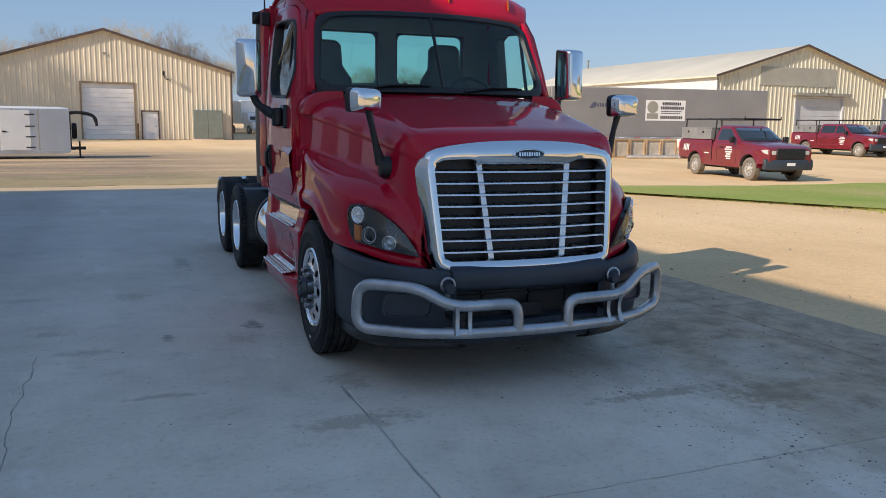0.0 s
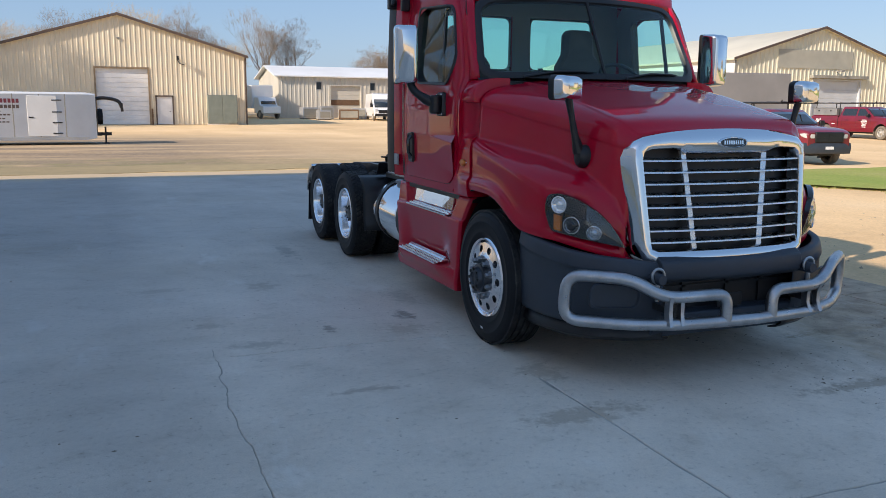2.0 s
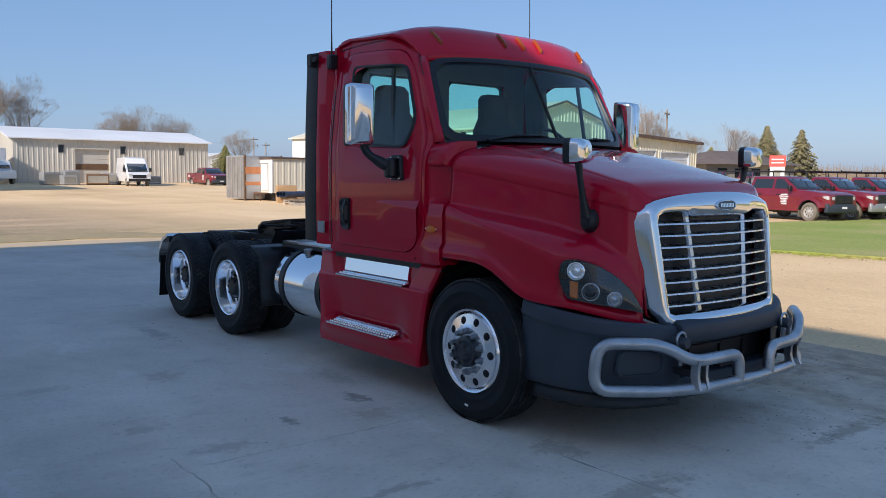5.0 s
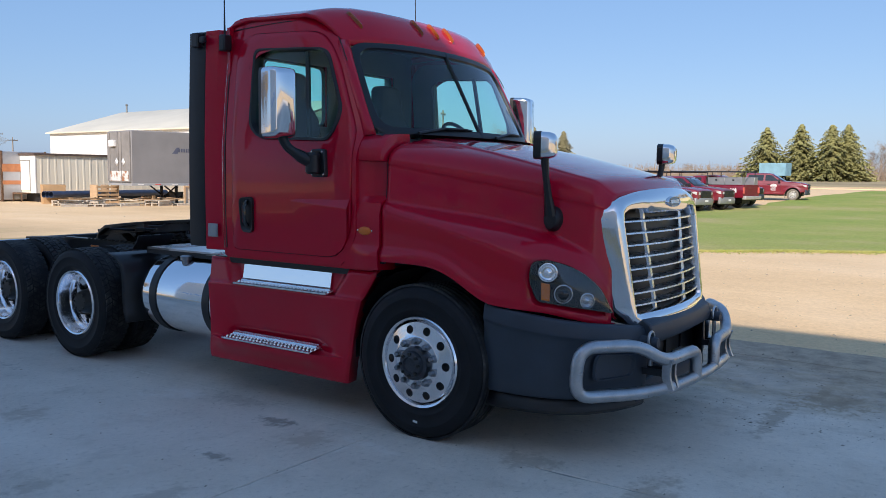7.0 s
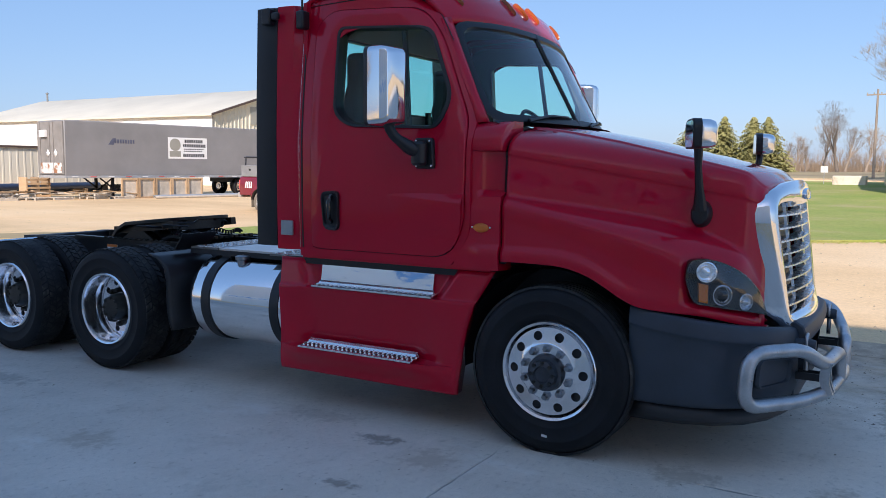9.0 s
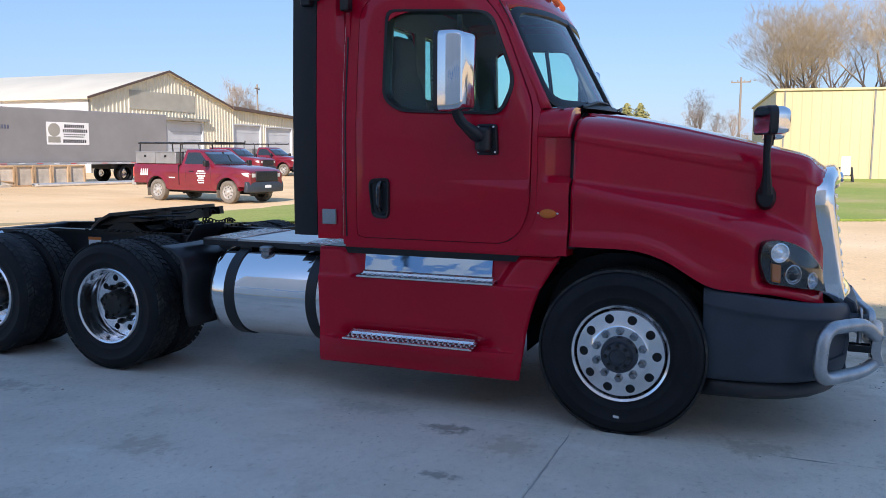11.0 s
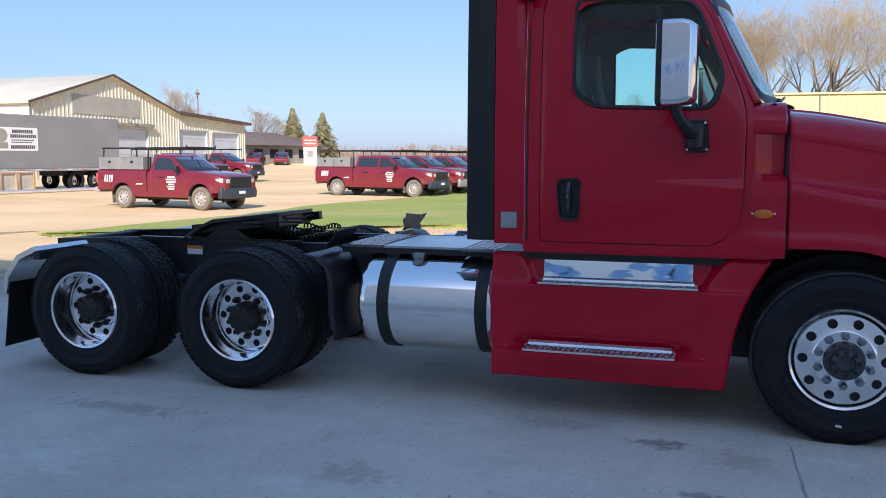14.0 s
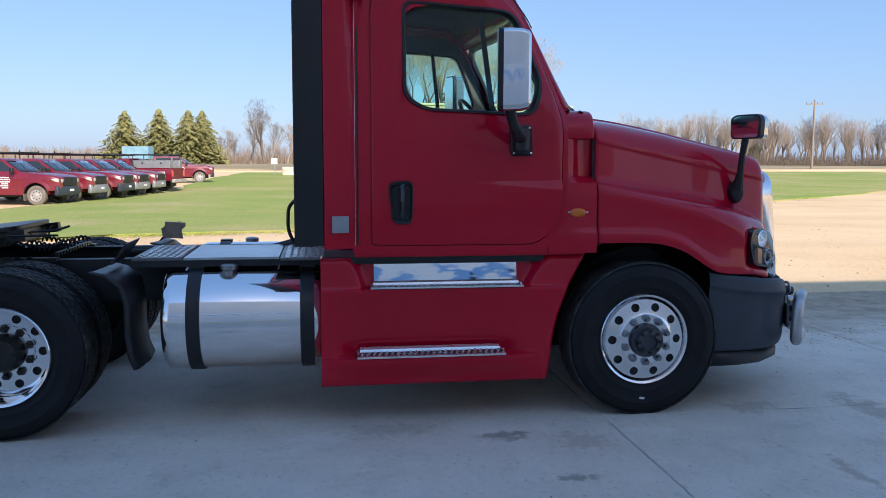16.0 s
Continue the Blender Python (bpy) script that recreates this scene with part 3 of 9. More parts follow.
outer = rounded([(-0.64, 0.765), (0.64, 0.765), (0.712, 1.545), (0.40, 1.605), (0, 1.622), (-0.40, 1.605), (-0.712, 1.545)], [0.09, 0.09, 0.11, 0.3, 0.3, 0.3, 0.11], 6)
inner = rounded([(-0.578, 0.858), (0.578, 0.858), (0.622, 1.478), (0.37, 1.482), (0.32, 1.455), (0, 1.457), (-0.32, 1.455), (-0.37, 1.482), (-0.622, 1.478)], [0.035, 0.035, 0.06, 0.03, 0.03, 0.2, 0.03, 0.03, 0.06], 6)
outer = resample([Vector((p.x, p.y)) for p in outer], 72, (-0.625, 0.8))
inner = resample([Vector((p.x, p.y)) for p in inner], 72, (-0.60, 0.85))
rings = []
for t, out in ((-0.5, -0.15), (-0.43, -0.08), (-0.22, -0.028), (0.02, 0.012), (0.18, 0.034), (0.5, 0.044), (0.85, 0.032), (1.0, 0.0), (1.0, -0.07)):
    # behind the front face the surround flares out at its sides alone
    rings.append([on_front(*(o.lerp(i, t) if t > 0 else (o.x + (o.x - i.x) * -t * step(1.58, 1.40, o.y), o.y - 0.02 * step(1.40, 1.6, o.y) * min(1, -2 * t))), out) for o, i in zip(outer, inner)])
g = Geo()
g.loft(rings, True, False)
surround = part("grille_surround", g, chrome, truck, "polished chrome grille surround", angle=50)
g = Geo()
for i in range(8):
    z = 0.905 + i * 0.0727
    half = 0.60 + (z - 0.84) * 0.054
    g2 = []
    for j in range(13):
        x = -half + 2 * half * j / 12
        c = on_front(x, z)
        g2.append([c + Vector((0, -0.016, -0.006)), c + Vector((0, -0.014, 0.004)), c + Vector((0, 0.062, 0.013)), c + Vector((0, 0.062, 0.003))])
    bar = Geo()
    bar.loft(g2)
    part("grille_bar", bar, grille_satin, truck)
for s in (-1, 1):
    g = Geo()
    rows = []
    for j in range(37):
        z = 0.85 + 0.64 * j / 36
        x = s * (0.252 + 0.068 * (z - 0.84) / 0.64)
        c = on_front(x, z, -0.024)
        rows.append([c + Vector((-s * 0.014, 0, 0)), c + Vector((s * 0.026, -0.004, 0)), c + Vector((s * 0.03, 0.012, 0)), c + Vector((-s * 0.014, 0.014, 0))])
    g.loft(rows)
    part("grille_upright", g, grille_satin, truck, "satin chrome upright behind the bars", angle=25)
g = Geo()
g.grid(lambda u, v: on_front(-0.64 + 1.28 * u, 0.82 + 0.7 * v, -0.10), 8, 8)
part("grille_core", g, black, truck, "black radiator mesh behind the grille")
# oval emblem, without lettering
g = Geo()
oval = [(0.118 * math.cos(a), 0.036 * math.sin(a)) for a in [2 * math.pi * i / 28 for i in range(28)]]
g.loft([[on_front(x * k, 1.528 + z * k, o) for x, z in oval] for k, o in ((1.0, 0.02), (1.0, 0.05), (0.9, 0.056), (0.86, 0.05))])
emblem = part("emblem", g, chrome, surround, "oval chrome emblem")
g = Geo()
g.loft([[on_front(x * 0.84, 1.528 + z * 0.8, o) for x, z in oval] for o in (0.03, 0.053)])
part("emblem_plate", g, black_gloss, truck)
for i in range(9):
    g = Geo()
    g.loft([[on_front(-0.078 + 0.0175 * i + dx, 1.528 + dz, o) for dx, dz in ((0, -0.012), (0.011, -0.012), (0.011, 0.012), (0, 0.012))] for o in (0.05, 0.056)])
    part("emblem_bar", g, alu, truck)

# headlights, wrapped round the fender's corner
def corner(t, z, out=0.0):
    """A point on the nose's corner: t from the side (0) to beside the grille (1)."""
    line = [(-1.115, -0.66), (-1.075, -0.76), (-1.01, -0.87), (-0.92, -0.98), (-0.81, -1.062), (-0.70, -1.105)]
    pos = t * (len(line) - 1)
    i = min(len(line) - 2, int(max(0, pos)))
    a, b = Vector(line[i]), Vector(line[i + 1])
    p = a.lerp(b, pos - i)
    n = Vector((b.y - a.y, -(b.x - a.x))).normalized()
    return Vector((p.x + n.x * out, p.y + n.y * out, z))


HL = rounded([(0.24, 0.952), (0.65, 0.908), (0.985, 0.868), (0.88, 0.968), (0.73, 1.08), (0.53, 1.165), (0.34, 1.2), (0.19, 1.185), (0.16, 1.09)], [0.05, 0.1, 0.02, 0.1, 0.15, 0.15, 0.1, 0.06, 0.1], 5)
for side in (1, -1):
    flip = Matrix.Diagonal((side, 1, 1, 1))
    cx = sum(p[0] for p in HL) / len(HL)
    cz = sum(p[1] for p in HL) / len(HL)

    def patch(k0, o0, k1, o1, steps=5):
        g = Geo()
        rings = []
        for s in range(steps + 1):
            u = s / steps
            k, o = k0 + (k1 - k0) * u, o0 + (o1 - o0) * u
            rings.append([corner(cx + (p[0] - cx) * k, cz + (p[1] - cz) * k, o) for p in HL])
        g.loft(rings, True, False)
        return g
    lamp = part("headlight", patch(1.015, -0.02, 1.0, 0.016, 2).join(patch(1.0, 0.016, 0.965, 0.016, 1)).moved(flip), black_gloss, truck, "smoked headlight with clear and amber lamps")
    part("bezel", patch(0.97, 0.008, 0.0, -0.012, 6).moved(flip), bezel, lamp, "dark silver headlight bezel")
    part("lens", patch(0.985, 0.019, 0.0, 0.048, 7).moved(flip), lens_glass, lamp).visible_shadow = False
    for t, z, r, m, nm in ((0.34, 1.125, 0.056, clear, "bulb_bowl"), (0.47, 1.0, 0.056, smoked, "projector"), (0.67, 0.958, 0.048, smoked, "high_beam")):
        c, n = corner(t, z, 0.012), (corner(t, z, 0.1) - corner(t, z, 0)).normalized()
        g = Geo()
        e1 = Vector((0, 0, 1))
        e2 = n.cross(e1)
        circ = [(math.cos(a), math.sin(a)) for a in [2 * math.pi * i / 24 for i in range(24)]]
        g.loft([[c + n * o + (e1 * p + e2 * q) * r * k for p, q in circ] for k, o in ((1.0, 0.0), (1.0, 0.018), (0.9, 0.02), (0.8, 0.006), (0.45, -0.004), (0.38, 0.014), (0.15, 0.022), (0.02, 0.023))])
        bowl = part(nm, g.moved(flip), m, lamp)
        if nm != "bulb_bowl":
            g = Geo()
            g.loft([[c + n * o + (e1 * p + e2 * q) * r * k for p, q in circ] for k, o in ((0.62, 0.008), (0.58, 0.02), (0.42, 0.03), (0.2, 0.035), (0.02, 0.036))])
            part("lamp_glass", g.moved(flip), black_gloss if nm == "projector" else lens_glass, bowl, "round projector glass")
    g = Geo()
    g.loft([[corner(t, z, o) for t, z in ((0.285, 0.965), (0.36, 0.955), (0.36, 1.055), (0.28, 1.065))] for o in (0.0, 0.024)])
    part("turn_signal", g.moved(flip), amber, lamp, "amber turn signal")

for s in (-1, 1):
    g = Geo()
    rows = []
    for z in (0.765, 0.85, 0.95, 1.05, 1.2, 1.35, 1.47):
        k = (z - 0.775) / 0.77
        xs_ = 0.628 + 0.085 * k
        rows.append([(s * (xs_ + 0.075 - 0.05 * k), -1.03 + 0.06 * k, z), (s * (xs_ + 0.03), -1.07 + 0.06 * k, z), (s * (xs_ - 0.03), -1.08 + 0.06 * k, z)])
    g.loft(rows, False, False)
    part("grille_cheek", g, red, truck, thick=0.01)

# bumper
PLAN = [(-1.115, -0.45), (-1.12, -0.60), (-1.105, -0.78), (-1.05, -0.95), (-0.94, -1.09), (-0.78, -1.19), (-0.60, -1.245), (-0.52, -1.26)]


def bump_ring(p, nrm, top, low):
    p, nrm = Vector((*p, 0)), Vector((*nrm, 0))
    prof = [(-0.06, top - 0.004), (-0.012, top), (0.004, top - 0.012), (0.018, top - 0.085), (0.020, top - 0.10), (0.008, top - 0.112), (0.006, top - 0.16), (0.010, (top + low) / 2), (0.006, low + 0.08), (-0.004, low + 0.02), (-0.02, low), (-0.09, low)]
    return [p + nrm * o + Vector((0, 0, z)) for o, z in prof]


for side in (1, -1):
    rings = []
    for i, p in enumerate(PLAN):
        a, b = Vector(PLAN[max(0, i - 1)]), Vector(PLAN[min(len(PLAN) - 1, i + 1)])
        d = (b - a).normalized()
        rings.append(bump_ring(p, (d.y, -d.x), 0.925 - 0.145 * (i / 7) ** 0.85, 0.375))
    g = Geo()
    g.loft(rings, False, False)
    bump = part("bumper_corner", g.moved(Matrix.Diagonal((side, 1, 1, 1))), plastic, truck, "dark grey moulded plastic bumper corner", sub=2, angle=0, thick=0.012)
    bump.data.shade_smooth()
    g = Geo()
    g.loft([[(x + 0.035, y + 0.03, z) for z in (0.39,)] + [(x + 0.03, y + 0.025, 0.30), (x + 0.06, y + 0.05, 0.272), (x + 0.11, y + 0.07, 0.272)] for x, y in PLAN], False, False)
    part("air_dam", g.moved(Matrix.Diagonal((side, 1, 1, 1))), black, bump, "black rubber air dam under the bumper", thick=0.01, angle=50)
    g = Geo()
    cap = rounded([(-0.17, -0.075), (0.15, -0.075), (0.17, 0.05), (-0.15, 0.075)], 0.05, 5)
    # fog lamp pocket
    def pocket(q, o):
        x = -0.82 + q[0] * 0.86
        y = -1.172 - (x + 0.82) * 0.44
        return Vector((x, y - o - 0.012, 0.58 + q[1]))
    g.loft([[pocket(q * k, o) for q in cap] for k, o in ((1.06, -0.01), (1.05, 0.008), (0.96, 0.008), (0.92, -0.012), (0.5, -0.018))])
    part("fog_lamp_pocket", g.moved(Matrix.Diagonal((side, 1, 1, 1))), plastic, bump)
g = Geo()
g.loft([[(x, y + 0.0, z) for y, z in ((-1.17 - b, 0.83), (-1.24 - b, 0.822), (-1.285 - b, 0.795), (-1.30 - b, 0.74), (-1.285 - b, 0.685), (-1.24 - b, 0.655), (-1.17 - b, 0.65))] for x, b in [(-0.56 + 0.14 * i, 0.03 * (1 - ((-0.56 + 0.14 * i) / 0.6) ** 2)) for i in range(9)]])
part("bumper_beam", g, plastic, truck, "dark grey upper bumper beam", bevel=0.01)
g = Geo()
g.loft([[(x, y, z) for y, z in ((-1.14, 0.46), (-1.25, 0.45), (-1.26, 0.36), (-1.2, 0.29), (-1.1, 0.29))] for x in (-0.58, -0.3, 0, 0.3, 0.58)])
part("bumper_valance", g, plastic, truck, bevel=0.01)
g = Geo()
g.box(-0.62, 0.62, -1.16, -1.12, 0.40, 0.80)
part("bumper_backing", g, black, truck)
g = Geo()
for x in (-0.30, 0.05, 0.33):
    g.box(x - 0.012, x + 0.012, -1.175, -1.155, 0.46, 0.70)
g.box(-0.56, 0.56, -1.175, -1.158, 0.60, 0.615)
part("bumper_grid", g, black, truck)
g = Geo()
g.box(-0.10, 0.10, -1.27, -1.255, 0.47, 0.56)
part("plate_holder", g, black, truck, bevel=0.006)

# tube guard in front of the bumper
def path(pts, r):
    out = [Vector(pts[0])]
    for a, p, b in zip(pts, pts[1:], pts[2:]):
        a, p, b = Vector(a), Vector(p), Vector(b)
        k = min(r, (a - p).length * 0.48, (b - p).length * 0.48)
        s, e = p + (a - p).normalized() * k, p + (b - p).normalized() * k
        for j in range(7):
            t = j / 6
            out.append((1 - t) ** 2 * s + 2 * t * (1 - t) * p + t * t * e)
    out.append(Vector(pts[-1]))
    return out


GUARD_LOW = [(-0.28, -1.44, 0.60), (-0.62, -1.405, 0.60), (-0.80, -1.32, 0.715), (-1.12, -1.095, 0.725), (-1.13, -1.075, 0.435), (-0.80, -1.32, 0.43), (-0.5, -1.425, 0.43), (0, -1.46, 0.43), (0.5, -1.425, 0.43), (0.80, -1.32, 0.43), (1.13, -1.075, 0.435), (1.12, -1.095, 0.725), (0.80, -1.32, 0.715), (0.62, -1.405, 0.60), (0.28, -1.44, 0.60)]
full = [(-0.18, -1.45, 0.435), (-0.18, -1.45, 0.605)] + GUARD_LOW[1:-1] + [(0.18, -1.45, 0.605), (0.18, -1.45, 0.435)]
g = Geo()
g.tube(path(full, 0.11), 0.038, 14)
guard = part("bumper_guard", g, guard_alu, truck, "welded aluminium tube guard, dull and scuffed", angle=60)
for s in (-1, 1):
    for k, x in enumerate((0.505, 0.59)):
        g = Geo()
        g.loft([[(s * (x + c) - 0.013, y0, z0), (s * (x + c) + 0.013, y0, z0), (s * (x + c) + 0.013, y0 + 0.05, z0), (s * (x + c) - 0.013, y0 + 0.05, z0)] for z0, y0, c in ((0.43, -1.46, 0.004), (0.46, -1.448, 0.0), (0.50, -1.435, -0.004), (0.55, -1.435, -0.004), (0.585, -1.442, 0.0), (0.61, -1.452, 0.006))])
        part("bracket", g, guard_alu, guard, "dull metal guard bracket")
        g = Geo()
        g.box(s * x - 0.006, s * x + 0.006, -1.405, -1.26, 0.50, 0.54)
        part("bracket_arm", g, steel, guard, "dark steel guard arm")
    g = Geo()
    g.box(s * 0.54 - 0.045, s * 0.54 + 0.045, -1.40, -1.39, 0.46, 0.58)
    part("bracket_plate", g, steel, guard)
    for dz in (0.49, 0.55):
        g = Geo()
        g.lathe([(0.0, -0.014), (0.014, -0.014), (0.014, 0.0)], 8, "y", (s * 0.54, -1.40, dz))
        part("bolt", g, grease, guard)
    # tow pin with ring
    g = Geo()
    ringp = [(s * 0.605 + 0.044 * math.cos(a), -1.315, 0.72 + 0.044 * math.sin(a)) for a in [2 * math.pi * i / 16 for i in range(17)]]
    g.tube(ringp, 0.009, 8)
    g.tube([(s * 0.605, -1.315, 0.68), (s * 0.605, -1.315, 0.56)], 0.014, 8)
    part("tow_pin", g, guard_alu, guard, "dull metal tow pin with a ring")
    g = Geo()
    g.lathe([(0.0, -0.13), (0.03, -0.13), (0.036, -0.11), (0.036, 0.0)], 16, "y", (s * 0.60, -1.23, 0.70))
    part("tow_hook_cover", g, plastic, truck)

# cab: side skin with a door, window ring and roof
def skin_x(z):
    """The cab side is upright below the belt and leans in above it."""
    return -1.17 + (0.0 if z < 1.85 else 0.085 * ((z - 1.85) / 0.85) ** 1.2) + (0.012 * ((1.35 - z) / 0.3) if z < 1.35 else 0)


def side(y, z, out=0.0):
    """A point on the cab's side, which curves in ahead of the door towards the windscreen."""
    rim = lerp_table([(1.93, 0.565), (2.50, 0.80), (2.68, 0.95), (2.75, 1.03)], z)[0] + 0.20
    t = max(0.0, (rim - y) / 0.27) * step(1.72, 2.0, z)
    return Vector((skin_x(z) + 0.105 * min(1.4, t) ** 1.7 - out, y, z))


DOOR = rounded([(1.745, 1.12), (0.69, 1.12), (0.572, 1.30), (0.565, 1.93), (0.80, 2.50), (0.95, 2.665), (1.62, 2.695), (1.745, 2.60)], [0.03, 0.12, 0.15, 0.12, 0.25, 0.08, 0.08, 0.08], 6)
WIN = rounded([(1.43, 1.94), (0.76, 1.915), (0.69, 2.10), (0.865, 2.535), (1.545, 2.575), (1.545, 2.02)], [0.12, 0.07, 0.09, 0.08, 0.06, 0.10], 7)
door_loop = resample(DOOR, 96, (1.745, 1.13))
win_loop = resample(WIN, 96, (1.50, 2.02))
for s in (1, -1):
    flip = Matrix.Diagonal((s, 1, 1, 1))
    g = Geo()
    rings = []
    for t, o in ((0.0, -0.03), (0.0, 0.008), (0.04, 0.014), (0.35, 0.016), (0.7, 0.014), (0.97, 0.012), (1.0, 0.004), (1.0, -0.04)):
        ring = []
        for a, b in zip(door_loop, win_loop):
            q = a.lerp(b, t)
            ring.append(side(q.x, q.y, o))
        rings.append(ring)
    g.loft(rings, True, False)
    door = part("door", g.moved(flip), red, truck, "red cab door, closed", angle=50)
    g = Geo()
    gl = [side(p.x, p.y, -0.022) for p in win_loop]
    g.add(gl, [tuple(range(len(gl)))])
    gls = part("door_window", g.moved(flip), cab_glass, door, angle=0)
    gls.visible_shadow = False
    g = Geo()
    c = Vector((sum(p.x for p in win_loop) / 96, sum(p.y for p in win_loop) / 96))
    g.loft([[side(c.x + (p.x - c.x) * k, c.y + (p.y - c.y) * k, o) for p in win_loop] for k, o in ((1.035, 0.012), (1.03, 0.022), (0.985, 0.02), (0.965, -0.015), (0.962, -0.062))], True, False)
    part("window_seal", g.moved(flip), black, door, "black rubber window seal")
    g = Geo()
    g.box(-1.135, -1.115, 0.985, 1.015, 1.93, 2.55)
    g.v = [tuple(Vector(p) + Vector((skin_x(p[2]) + 1.17, (p[2] - 1.93) * 0.12, 0))) for p in g.v]
    part("vent_bar", g.moved(flip), black, door)
    # pressed ridge that carries the fender's shoulder line into the door
    def ridge(u, v):
        z = 1.16 + 0.40 * v
        y = lerp_table([(1.16, 0.668), (1.214, 0.622), (1.261, 0.597), (1.326, 0.5835), (1.40, 0.5725), (1.56, 0.5705)], z)[0] + 0.6 * u
        fade = (1 - u) ** 0.9
        top, drop = 1.513, 0.012 + 0.045 * fade
        if z > top:
            h = -0.25 * min(1.0, (z - top) / 0.02)
        elif z > top - drop:
            h = ((top - z) / drop)
        else:
            h = max(-0.25, 1 - ((top - drop - z) / 0.27) ** 1.3 * 1.25)
        return side(y, z, 0.0152 + 0.030 * h * fade - 0.003 * u)
    g = Geo()
    g.grid(ridge, 24, 80)
    part("door_ridge", g.moved(flip), red, door, angle=28)
    # inner door lining round the window
    g = Geo()
    g.loft([[side(c.x + (p.x - c.x) * 1.0, c.y + (p.y - c.y) * 1.0, -0.04) for p in win_loop], [side(c.x + (p.x - c.x) * 1.02, c.y + (p.y - c.y) * 1.02, -0.055) for p in win_loop], [side(1.15 + (p.x - 1.15) * 1.05, 1.95 + (p.y - 1.95) * 1.02, -0.058) for p in door_loop]], True, False)
    part("door_inner_panel", g.moved(flip), liner, door, "light grey inner door panel")
    # handle in a rounded pocket
    g = Geo()
    pk = rounded([(1.505, 1.25), (1.62, 1.255), (1.645, 1.50), (1.50, 1.51)], 0.045, 5)
    pc = Vector((1.565, 1.385))
    g.loft([[side(pc.x + (p.x - pc.x) * k, pc.y + (p.y - pc.y) * k, o) for p in pk] for k, o in ((1.04, 0.014), (1.02, 0.036), (0.9, 0.034), (0.8, 0.022), (0.3, 0.02))])
    handle = part("door_handle", g.moved(flip), black, door, "black pull handle")
    g = Geo()
    g.tube([side(1.565, 1.30, 0.024), side(1.565, 1.33, 0.05), side(1.565, 1.44, 0.052), side(1.565, 1.48, 0.024)], 0.016, 8)
    part("grip", g.moved(flip), black_gloss, handle)
    g = Geo()
    g.lathe([(0.0, -0.03), (0.012, -0.028), (0.012, 0.0)], 10, "x", side(1.565, 1.49))
    part("lock", g.moved(flip), chrome, handle)

